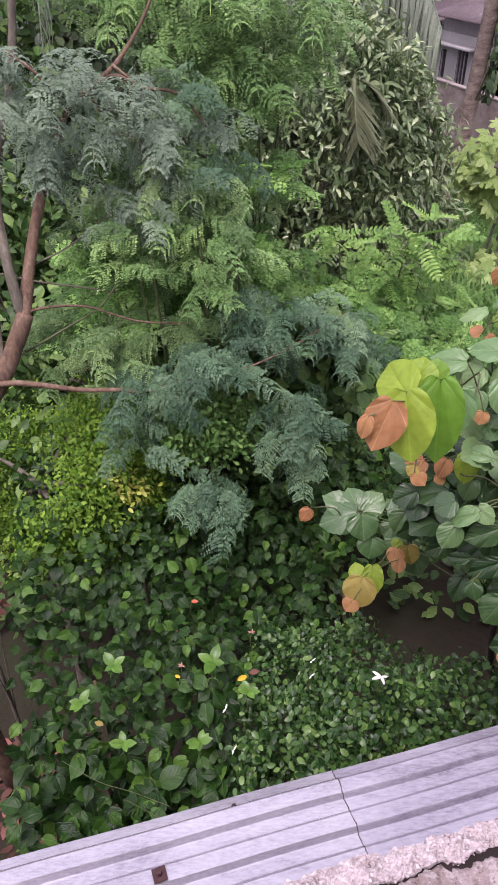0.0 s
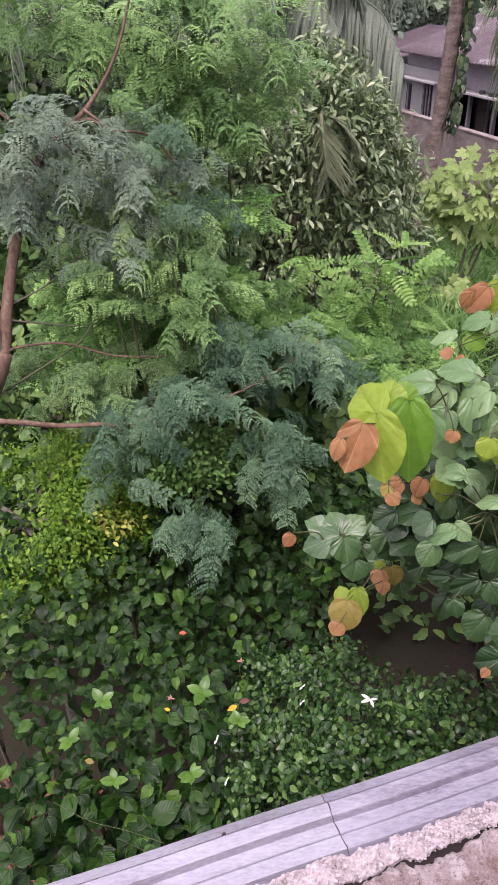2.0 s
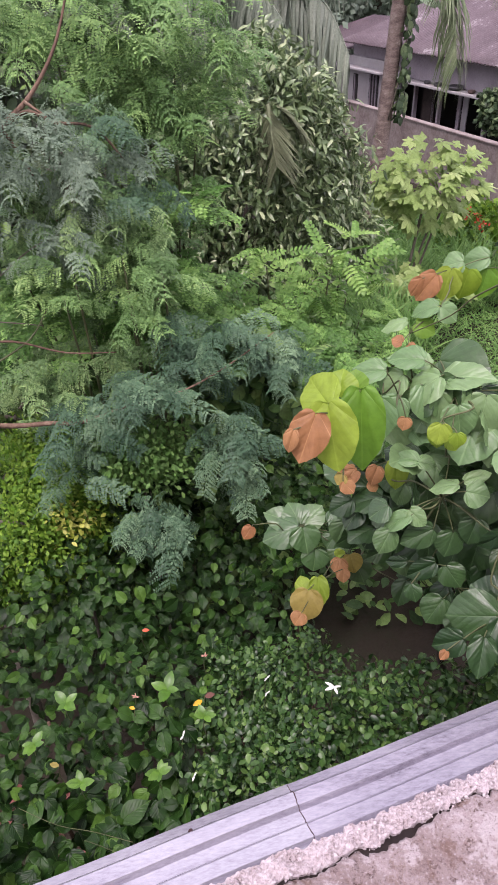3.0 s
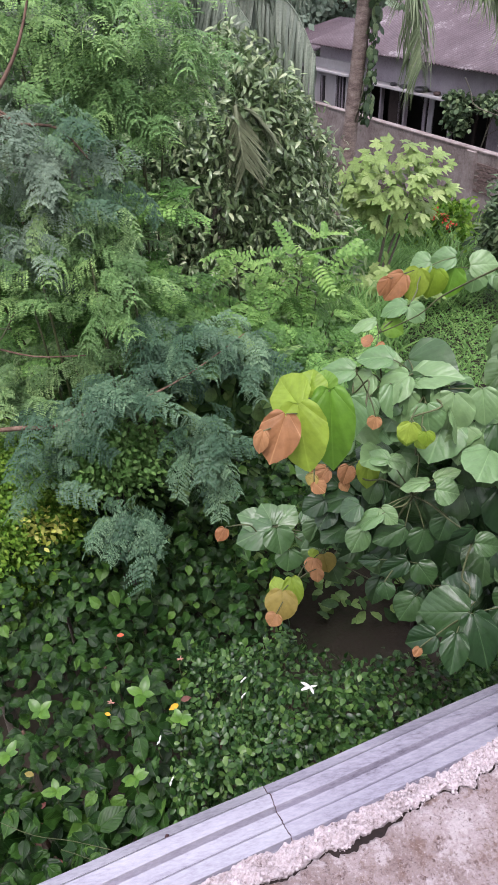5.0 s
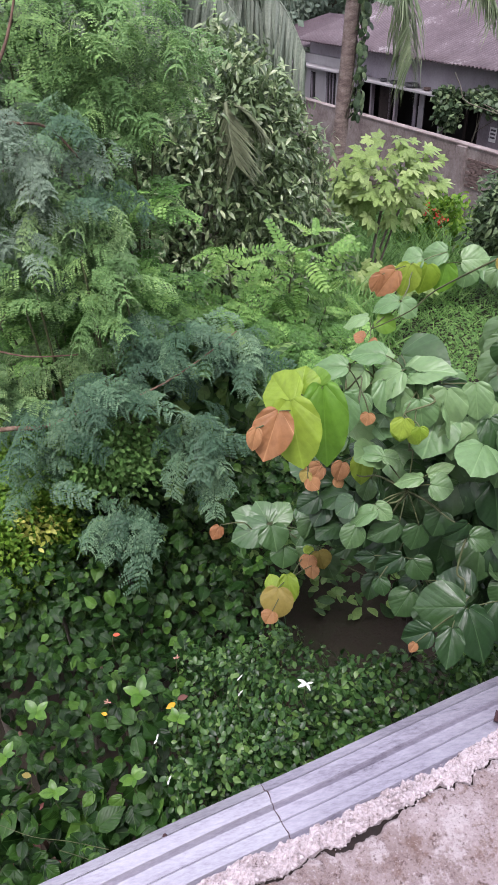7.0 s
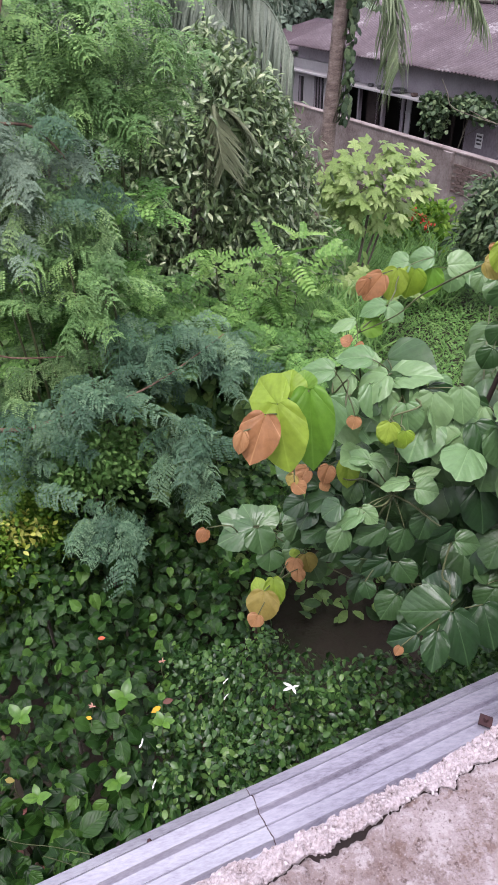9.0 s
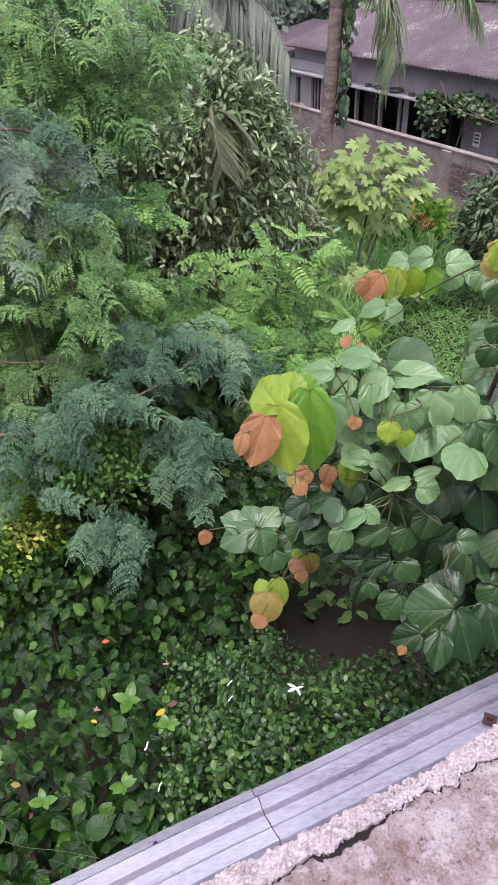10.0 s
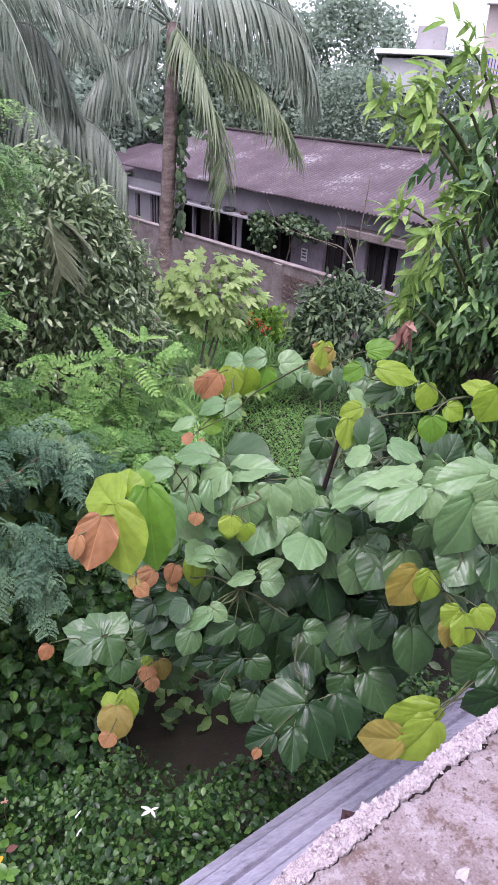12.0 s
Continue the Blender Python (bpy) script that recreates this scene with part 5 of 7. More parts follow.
feather_shrub("pale feathery sapling top in front of the dark tree", (0.4, 5.0, 0), [(0.3, 4.9, 4.46), (0.48, 4.9, 4.5), (0.4, 4.9, 4.35)], 9, 0.3, BIPINNATES, "feather_fresh", 39, 0.08, -0.1, 0.7)
feather_shrub("dense bright fern-like shrub in the middle of the garden", (1.5, 6.3, 0), [(1.03, 6.3, 2.95), (0.6, 6.3, 2.95), (1.4, 6.1, 2.85), (1.8, 6.0, 2.8), (2.2, 6.0, 2.75), (0.8, 6.0, 2.75), (1.25, 5.9, 2.7), (1.7, 5.7, 2.65), (2.0, 5.7, 2.6), (0.3, 6.1, 2.9)], 19, 0.38, BIPINNATE_FLAT, "feather_bright", 34, 0.3, 0.1, 0.6)
feather_shrub("low feathery green shrub", (1.3, 4.9, 0), [(0.9, 4.9, 2.9), (1.3, 4.8, 2.8), (1.65, 4.7, 2.7), (0.4, 4.9, 2.9), (-0.3, 4.6, 2.8), (1.1, 4.5, 2.6), (0.6, 4.4, 2.6)], 14, 0.5, FEATHER, "wild_leaf", 33, 0.3)

feather_shrub("light green feathery sapling between the blue clumps", (0.35, 4.6, 0), [(0.25, 4.6, 4.62), (0.38, 4.6, 4.55), (0.3, 4.5, 4.15), (0.2, 4.4, 4.0), (0.12, 4.5, 3.9), (-0.29, 4.6, 4.14), (-0.59, 4.6, 4.18), (-0.04, 4.7, 4.0), (-0.52, 4.4, 4.0), (-0.2, 4.4, 3.92)], 9, 0.3, BIPINNATE_FLAT, "feather_bright", 35, 0.12, 0.1, 0.6)
feather_shrub("light green ferny spray under the blue feathery leaves", (0.1, 4.5, 0), [(-0.22, 4.05, 4.48), (0.08, 4.05, 4.5), (0.3, 4.05, 4.42), (-0.3, 4.05, 4.3), (0.1, 4.05, 4.26), (0.26, 4.1, 4.22)], 7, 0.26, BIPINNATES, "feather_fresh", 52, 0.1, 0.1, 0.6)
leafy_tree("climber_bush", "small-leaved green climber under the feathery tree", (0.05, 3.75, 0), (0.0, 3.75, 3.3), (0.42, 0.16, 0.3), 230, 14, 0.05, 0.036, OVAL, "grass_blade", 36, trunk_r=0.015, limbs=6, hollow=0.3, category="bush")
leafy_tree("climber_bush", "broad-leaved green climber behind the feathery tree", (0.9, 4.25, 0), (0.75, 4.2, 3.5), (0.5, 0.16, 0.35), 90, 8, 0.07, 0.1, HEART_LOW, "wild_leaf", 37, trunk_r=0.015, limbs=6, hollow=0.3, category="bush")
leafy_tree("yellow_green_bush", "dense yellow-green small-leaved bush", (-1.25, 4.1, 0), (-1.15, 4.0, 2.78), (0.95, 0.65, 0.5), 2600, 20, 0.09, 0.032, CHIP, "yellow_green", 41, limbs=9, hollow=0.75, down=0.1, category="bush")
leafy_tree("pale_flower_bush", "small bush with pale yellow blossom beside the vine", (-0.5, 3.75, 0), (-0.47, 3.6, 2.95), (0.13, 0.1, 0.12), 26, 8, 0.04, 0.04, OVAL, "petal_yellow", 42, trunk_r=0.02, limbs=4, category="bush")
leafy_tree("wild_bush", "tangled dark green bush behind the vine", (0.2, 4.5, 0), (0.05, 4.4, 2.0), (1.1, 0.7, 0.95), 260, 14, 0.13, 0.10, OVAL, "wild_leaf", 43, limbs=8, hollow=0.7, category="bush", group="wild bushes")
leafy_tree("wild_bush", "broad tangled green bush under the feathery tree", (-0.6, 5.0, 0), (-0.7, 5.0, 2.4), (1.4, 0.9, 1.1), 320, 14, 0.14, 0.10, OVAL, "wild_leaf", 44, limbs=8, hollow=0.7, category="bush", group="wild bushes")
leafy_tree("wild_bush", "tangled green bush in the middle of the garden", (1.3, 6.9, 0), (1.4, 7.0, 1.7), (1.6, 0.9, 1.0), 260, 14, 0.15, 0.12, OVAL, "wild_leaf", 45, limbs=8, hollow=0.7, category="bush", group="wild bushes")
leafy_tree("wild_bush", "dark leafy bush in the shade of trees", (-1.8, 6.6, 0), (-1.7, 6.6, 2.6), (1.6, 1.0, 1.6), 360, 14, 0.16, 0.12, OVAL, "wild_leaf", 46, limbs=8, hollow=0.7, category="bush", group="wild bushes")
leafy_tree("lance_leaved_tree", "olive-green tree with long narrow drooping leaves", (1.6, 8.8, 0), (1.35, 8.65, 3.35), (1.7, 0.95, 2.0), 2500, 14, 0.07, 0.105, LANCE, "lance_leaf", 47, limbs=12, hollow=0.5, down=0.35, lean=0.35, wide=1.35, trunk_r=0.09)
leafy_tree("dark_tree", "dark creeper-covered tree behind the feathery tree", (-0.3, 8.6, 0), (-0.3, 8.7, 3.9), (1.5, 1.0, 2.0), 420, 17, 0.2, 0.15, OVAL, "bush_dark", 48, limbs=10, hollow=0.6, trunk_r=0.1)
leafy_tree("dark_tree", "dark dense tree at the garden edge", (-3.0, 8.2, 0), (-2.9, 8.2, 4.0), (1.8, 1.2, 2.4), 460, 17, 0.22, 0.15, OVAL, "wild_leaf", 49, limbs=10, hollow=0.6, trunk_r=0.1)
feather_shrub("tall light green feathery tree rising behind the brown one", (0.3, 5.6, 0), [(0.15, 5.0, 5.3), (0.34, 5.0, 5.45), (0.5, 5.0, 5.15), (-0.2, 5.0, 5.6), (0.1, 5.2, 5.75), (0.45, 5.3, 5.8), (-0.5, 5.1, 5.8), (0.55, 5.1, 5.5), (0.7, 5.1, 5.3), (0.3, 5.1, 5.05)], 26, 0.32, BIPINNATES, "feather_fresh", 50, 0.22, 0.15, 0.5)
leafy_tree("red_leaved_plant", "small plant with dull red leaves at the vine's edge", (-1.25, 2.7, 0), (-1.2, 2.6, 3.0), (0.1, 0.12, 0.16), 20, 7, 0.04, 0.05, OVAL, "dead_leaf", 51, limbs=4, trunk_r=0.02, category="plant")


# -- coconut palms --
def palm_frond(palm, root, heading, length, rise, sag, mat, seed, leaflet=0.62, name="frond"):
    """One arching frond: a tapering stalk and two rows of hanging leaflets."""
    rng = np.random.RandomState(seed)
    h = unit([math.cos(heading), math.sin(heading), 0])
    f = np.array(root, float)
    pts = [f + h * length * q * (1 - 0.22 * sag * q * q) + np.array([0, 0, rise * q - sag * length * q**2.2 * 0.75]) for q in np.linspace(0, 1, 15)]
    st = stem(name, pts[::2], min(0.026, length * 0.009), 0.004, M[mat], palm, 6)
    side = np.cross(h, [0, 0, 1])
    P, Y, N, S = [], [], [], []
    for q in np.linspace(0.14, 0.995, 62):
        k = q * 14
        i = min(int(k), 13)
        p = pts[i] + (pts[i + 1] - pts[i]) * (k - i)
        d = unit(pts[i + 1] - pts[i])
        for s in (-1, 1):
            P.append(p)
            Y.append(unit(side * s * rng.uniform(0.55, 0.85) + d * (0.5 + 0.4 * q) + np.array([0, 0, -0.55 - 0.3 * rng.uniform()])))
            N.append(unit(np.array([0, 0, 1.0]) + side * s * 0.8 + rng.normal(0, 0.15, 3)))
            S.append(leaflet * (0.45 + 0.75 * math.sin(math.pi * min(1, q * 0.85 + 0.12))) * rng.uniform(0.85, 1.1))
    strewn("blade_fringe", BLADE, P, Y, N, S, M[mat], st, wide=1.2)
    return st


def frond_along(palm, path, leaflet, mat, seed, hang=1.0, blade=None):
    """A frond whose stalk follows a path and whose leaflets hang from it."""
    rng = np.random.RandomState(seed)
    path = [np.array(p, float) for p in path]
    pts = []
    for i in range(len(path) - 1):
        a, p, q, b = path[max(i - 1, 0)], path[i], path[i + 1], path[min(i + 2, len(path) - 1)]
        for s in (0, 0.25, 0.5, 0.75):
            pts.append(0.5 * (2 * p + (q - a) * s + (2 * a - 5 * p + 4 * q - b) * s * s + (3 * p - a - 3 * q + b) * s**3))
    pts.append(path[-1])
    st = stem("frond", pts[::2], 0.026, 0.005, M[mat], palm, 6)
    P, Y, N, S = [], [], [], []
    length = sum(np.linalg.norm(b - a) for a, b in zip(pts[:-1], pts[1:]))
    for q in np.linspace(0.08, 0.995, int(30 + 30 * length)):
        k = q * (len(pts) - 1)
        i = min(int(k), len(pts) - 2)
        d = unit(pts[i + 1] - pts[i])
        side = unit(np.cross(d, np.array([0, 0.6, 1.0])))
        for s in (-1, 1):
            P.append(pts[i] + (pts[i + 1] - pts[i]) * (k - i))
            Y.append(unit(side * s * rng.uniform(0.45, 0.75) + d * (0.75 if blade else 0.25 + 0.25 * q) + np.array([0, 0, (-0.85 - 0.25 * rng.uniform()) * hang])))
            N.append(unit(np.array([0, -0.5, 0.8]) + side * s * 0.6 + rng.normal(0, 0.2, 3)))
            S.append(leaflet * (0.5 + 0.6 * math.sin(math.pi * min(1, q * 0.8 + 0.12))) * rng.uniform(0.8, 1.12))
    strewn("blade_fringe", blade or BLADE, P, Y, N, S, M[mat], st, wide=1.3 if blade else 1.1)
    return st


def make_palm(label, base, top, fronds, seed, trunk_r=0.13, mat="palm_leaf"):
    p = thing("coconut_palm", base, label, "palm tree", "coconut palms")
    b, t = np.array(base, float), np.array(top, float)
    bm = bmesh.new()
    o = Vector(base)
    steps = 34
    rings = []
    for i in range(steps + 1):
        q = i / steps
        c = Vector(b + (t - b) * q + np.array([0.1 * math.sin(q * 3.0), 0.08 * math.sin(q * 4), 0])) - o
        for r in ((trunk_r * (1.12 - 0.3 * q) + (0.1 * math.exp(-q * 20))) * f for f in (1.0, 1.025)):
            rings.append([bm.verts.new(c + Vector((r * math.cos(a) * (1 + 0.05 * vnoise(a, q * 20)), r * math.sin(a), 0.02 if f > 1 else 0))) for a in np.linspace(0, 2 * math.pi, 19)[:-1] for f in (1,)])
    for a, c in zip(rings[:-1], rings[1:]):
        for k in range(18):
            bm.faces.new((a[k], a[(k + 1) % 18], c[(k + 1) % 18], c[k]))
    bm.faces.new(rings[-1])
    part("trunk", bm, M["bark_palm"], p, "ringed grey-brown trunk")
    for k, (heading, length, rise, sag) in enumerate(fronds):
        palm_frond(p, t, radians(heading), length, rise, sag, mat, seed + k, 0.62 if length > 1.5 else 0.34)
    return p


tall_palm = make_palm("tall coconut palm with grey trunk and drooping fronds", (4.1, 12.1, 0), (4.6, 12.3, 6.86),
          [(130, 3.0, 1.7, 0.5), (80, 3.0, 1.6, 0.5), (40, 3.2, 1.4, 0.6), (10, 3.3, 1.6, 0.65), (-170, 2.6, 2.2, 0.4)], 300)
mid_palm = make_palm("coconut palm whose long fronds hang over the garden trees", (1.3, 12.0, 0), (1.3, 12.1, 7.0),
          [(-40, 3.4, 0.8, 0.85), (-75, 3.4, 0.7, 0.9), (-140, 3.0, 0.9, 0.7), (170, 3.0, 1.3, 0.5), (120, 3.0, 1.5, 0.4), (60, 3.0, 1.4, 0.5), (20, 3.3, 1.5, 0.55), (-95, 3.0, 1.5, 0.6), (-55, 3.4, 1.4, 0.65)], 330, 0.12)
rear_palm = make_palm("coconut palm behind the feathery tree", (-1.5, 9.8, 0), (-1.3, 9.6, 6.4),
          [(-90, 3.0, 0.7, 0.95), (-50, 3.2, 0.8, 0.85), (-20, 3.2, 1.0, 0.7), (-120, 2.8, 0.8, 0.85), (-150, 3.0, 1.0, 0.6), (150, 3.0, 1.2, 0.5), (60, 3.0, 1.4, 0.5), (10, 3.2, 1.3, 0.6), (-70, 3.2, 1.4, 0.65)], 380, 0.12)
frond_along(tall_palm, [(4.58, 12.30, 6.87), (4.66, 12.00, 6.69), (4.80, 11.60, 6.24), (4.90, 11.20, 5.62), (4.97, 11.00, 5.02), (4.98, 10.80, 4.53)], 0.8, "palm_green", 900, 0.5)
frond_along(tall_palm, [(4.61, 12.30, 6.87), (5.23, 12.00, 6.47), (5.71, 11.70, 6.17), (6.06, 11.30, 5.73), (6.35, 11.00, 5.12)], 0.72, "palm_green", 901, 0.8)
frond_along(tall_palm, [(4.69, 12.39, 7.16), (5.07, 12.04, 7.32), (5.91, 11.50, 7.17), (6.41, 11.09, 6.60), (6.54, 10.83, 5.85)], 1.0, "palm_leaf", 902, 1.0)
frond_along(tall_palm, [(4.52, 12.30, 6.82), (3.93, 12.20, 7.00), (3.33, 12.10, 6.92), (2.89, 12.00, 6.69), (2.65, 11.90, 6.38)], 0.72, "palm_leaf", 903, 1.0)
frond_along(tall_palm, [(4.52, 12.30, 6.82), (3.96, 12.20, 6.47), (3.56, 12.10, 6.25), (3.24, 12.00, 5.92), (3.00, 11.90, 5.60)], 0.95, "palm_leaf", 904, 1.0)
frond_along(tall_palm, [(4.72, 12.48, 7.20), (5.14, 12.35, 7.69), (5.75, 12.17, 7.73), (6.39, 11.99, 7.39), (7.01, 11.81, 6.62)], 0.8, "palm_leaf", 908, 1.0)
frond_along(mid_palm, [(1.28, 12.30, 6.76), (1.76, 12.00, 6.65), (2.28, 11.60, 6.63), (2.57, 11.30, 6.19), (2.75, 11.10, 5.55), (2.85, 10.90, 4.89)], 0.85, "palm_leaf", 909, 1.0)
frond_along(mid_palm, [(1.29, 12.32, 7.00), (1.58, 11.93, 6.49), (1.94, 11.49, 6.16), (2.11, 11.05, 5.39)], 0.9, "palm_leaf", 910, 1.0)
frond_along(mid_palm, [(1.34, 12.33, 6.97), (1.25, 11.91, 5.69), (1.28, 11.43, 5.37), (1.38, 10.93, 5.07)], 0.8, "palm_leaf", 911, 1.0)
frond_along(mid_palm, [(1.34, 12.33, 6.97), (1.65, 11.86, 5.87), (1.06, 11.44, 5.70), (0.48, 10.98, 5.36), (0.06, 10.47, 4.84)], 1.2, "palm_leaf", 912, 1.0)
frond_along(mid_palm, [(1.34, 12.33, 6.97), (2.28, 11.84, 5.72), (2.67, 11.36, 5.58), (3.03, 10.85, 5.33), (3.22, 10.33, 4.78)], 1.1, "palm_leaf", 913, 1.0)
frond_along(mid_palm, [(1.34, 12.33, 6.97), (1.93, 11.63, 5.86), (2.13, 10.92, 5.55), (2.30, 10.19, 5.21)], 1.0, "palm_leaf", 914, 1.0)
hanging_frond = thing("hanging_palm_frond", (1.75, 8.0, 3.6), "broken olive palm frond hanging in the narrow-leaved tree", "palm frond")
frond_along(hanging_frond, [(1.67, 7.94, 4.63), (1.68, 7.85, 4.45), (1.69, 7.76, 4.28), (1.71, 7.66, 4.07)], 0.45, "palm_dry", 913, 0.12, SWORD)
frond_along(hanging_frond, [(1.69, 8.03, 4.61), (1.78, 7.96, 4.61), (1.90, 7.87, 4.52), (2.03, 7.76, 4.36)], 0.38, "palm_dry", 914, 0.3, SWORD)
frond_along(rear_palm, [(-1.28, 9.50, 6.38), (-1.72, 9.17, 5.54), (-1.50, 8.94, 5.23), (-1.07, 8.74, 5.07), (-0.71, 8.51, 4.87)], 0.75, "palm_leaf", 918, 1.0)
frond_along(rear_palm, [(-1.28, 9.50, 6.38), (-1.56, 9.18, 5.43), (-1.26, 8.95, 5.22), (-1.03, 8.68, 4.91)], 0.7, "palm_leaf", 919, 1.0)
frond_along(rear_palm, [(-1.42, 10.39, 6.42), (0.59, 10.16, 5.28), (0.77, 9.80, 5.06), (0.80, 9.42, 4.68)], 0.7, "palm_leaf", 920, 1.0)



# -- creeper on the palm trunk --
def trunk_creeper(base, top):
    rng = np.random.RandomState(61)
    v = thing("trunk_creeper", base, "dark leafy creeper climbing the palm trunk", "vine")
    b, t = np.array(base, float), np.array(top, float)
    n = 260
    q = rng.uniform(0.0, 1, n)
    a = rng.uniform(-1.1, 0.9, n)
    P = b + (t - b) * q[:, None] + np.stack([np.cos(a) * rng.uniform(0.13, 0.28, n), np.sin(a) * 0.2, rng.normal(0, 0.05, n)], -1)
    Y = unit(np.stack([rng.normal(0, 0.4, n), rng.normal(-0.3, 0.3, n), -np.ones(n)], -1))
    N = unit(np.stack([np.cos(a), np.sin(a) - 0.6, 0.4 + 0 * a], -1))
    strewn("foliage", HEART_LOW, P, Y, N, rng.uniform(0.08, 0.14, n), M["bush_dark"], v)
    stem("runner", [b, b * 0.5 + t * 0.5 + [0.13, -0.1, 0], t], 0.012, 0.008, M["bark_grey"], v)


trunk_creeper((4.45, 12.05, 3.6), (4.55, 12.15, 5.8))


def cassava(base, centre, r, n, seed):
    """A shrub with long-stalked hand-shaped leaves."""
    rng = np.random.RandomState(seed)
    t = thing("hand_leaved_shrub", base, "pale green shrub with hand-shaped leaves before the wall", "shrub")
    b, c = np.array(base, float), np.array(centre, float)
    for k in range(4):
        e = c + rng.normal(0, 0.25, 3) * r
        stem("stem", [b - [0, 0, 0.1], b * 0.5 + e * 0.5 + rng.normal(0, 0.05, 3), e], 0.03, 0.012, M["bark_grey"], t, 6)
    P = ball_points(rng, n, c, r, 0.3)
    P = P[[noise.noise(Vector(p) * 2.2 + Vector((seed, 0, 0))) > -0.22 for p in P]]
    out = unit(P - c)
    mes = [quad_mesh("palmate_leaf", *q) for q in PALMATES]
    for me in mes:
        me.materials.append(M["cassava_leaf"])
    for k, (p, d) in enumerate(zip(P, out)):
        single("palmate_leaf", mes[k % 3], p, d * [1, 1, 0.3] + rng.normal(0, 0.3, 3) + [0, -0.3, -0.35], rng.normal(0, 0.25, 3) + [0, -0.55, 0.9], rng.uniform(0.2, 0.37), t)
    return t


cassava((4.4, 11.0, 0), (4.95, 11.2, 2.75), (0.9, 0.6, 0.72), 270, 71)
cassava((4.55, 10.4, 0), (4.85, 10.4, 1.35), (0.6, 0.4, 0.45), 70, 72)


def herbs(name, label, n, xr, yr, zr, size, template, mat, seed, up=0.6, wide=1.0, skip=None):
    rng = np.random.RandomState(seed)
    x, y = rng.uniform(*xr, n), rng.uniform(*yr, n)
    if skip is not None:
        k = np.array([not skip(a, b) for a, b in zip(x, y)])
        x, y = x[k], y[k]
    n = len(x)
    z = np.array([ground_height(a, b) for a, b in zip(x, y)]) + rng.uniform(*zr, n) * (0.75 + 0.5 * np.array([vnoise(a * 0.9, b * 0.9, 3) for a, b in zip(x, y)]))
    a = rng.uniform(0, 2 * math.pi, n)
    Y = unit(np.stack([np.cos(a), np.sin(a), up * rng.uniform(0.2, 1.6, n)], -1))
    N = unit(rng.normal(0, 0.35, (n, 3)) + np.array([0, -0.4, 1]))
    ob = strewn(name, template, np.stack([x, y, z], -1), Y, N, size * rng.uniform(0.6, 1.4, n), M[mat], None, wide=wide)
    return tagged(ob, label, name.replace("_", " "), kind="stuff")


herbs("grass", "lush low green grass and weeds on the open ground", 26000, (2.5, 11.0), (6.5, 16.5), (0.0, 0.25), 0.2, BLADE, "grass_blade", 81, 1.0, 1.6)
herbs("ground_herbs", "low leafy green herbs on the open ground", 15000, (2.0, 11.0), (5.5, 16.5), (0.05, 0.35), 0.065, OVAL, "grass_blade", 82)
herbs("tall_weeds", "tall fine green weeds by the palm", 7000, (3.4, 7.2), (11.6, 15.5), (0.2, 1.2), 0.4, BLADE, "grass_blade", 83, 1.6, 1.4)
herbs("tall_reeds", "tall thin green reeds and weeds by the palm", 2600, (2.5, 4.3), (8.6, 10.8), (0.2, 1.7), 0.42, BLADE, "grass_blade", 86, 2.2, 1.5)
herbs("undergrowth", "dark leafy undergrowth between the trees", 9000, (-6.0, 3.5), (4.6, 14.0), (0.05, 0.9), 0.15, OVAL, "wild_leaf", 84)
herbs("leaf_litter", "reddish fallen leaves on bare soil", 900, (-2.6, -0.9), (0.9, 3.6), (0.0, 0.04), 0.1, OVAL, "dead_leaf", 85, 0.1)

croton = leafy_tree("croton_bush", "yellow-green bush with red blossom before the wall", (7.6, 14.2, 0), (7.5, 14.2, 0.75), (1.2, 0.6, 0.7), 160, 14, 0.1, 0.14, OVAL, "yellow_green", 91, limbs=5, hollow=0.6, category="bush", trunk_r=0.03)
blossom = np.array([(6.64, 13.1, 1.59), (6.78, 13.02, 1.55), (6.83, 12.96, 1.45), (6.61, 13.09, 1.5), (6.9, 12.9, 1.38)])
P, Y, N = sprays(np.random.RandomState(5), blossom, np.array([[0, -0.5, 0.5]] * 5), 9, 0.04, 0.5, 0.0)
strewn("blossom", OVAL, P, Y, N, np.full(len(P), 0.07), M["petal_red"], croton, "small red blossom")
leafy_tree("dark_bush", "dark dense rounded bush before the house", (8.0, 11.6, 0), (7.8, 11.4, 1.75), (0.95, 0.7, 1.05), 300, 16, 0.12, 0.15, LANCE, "bush_dark", 92, limbs=8, hollow=0.65, category="bush", wide=1.5)


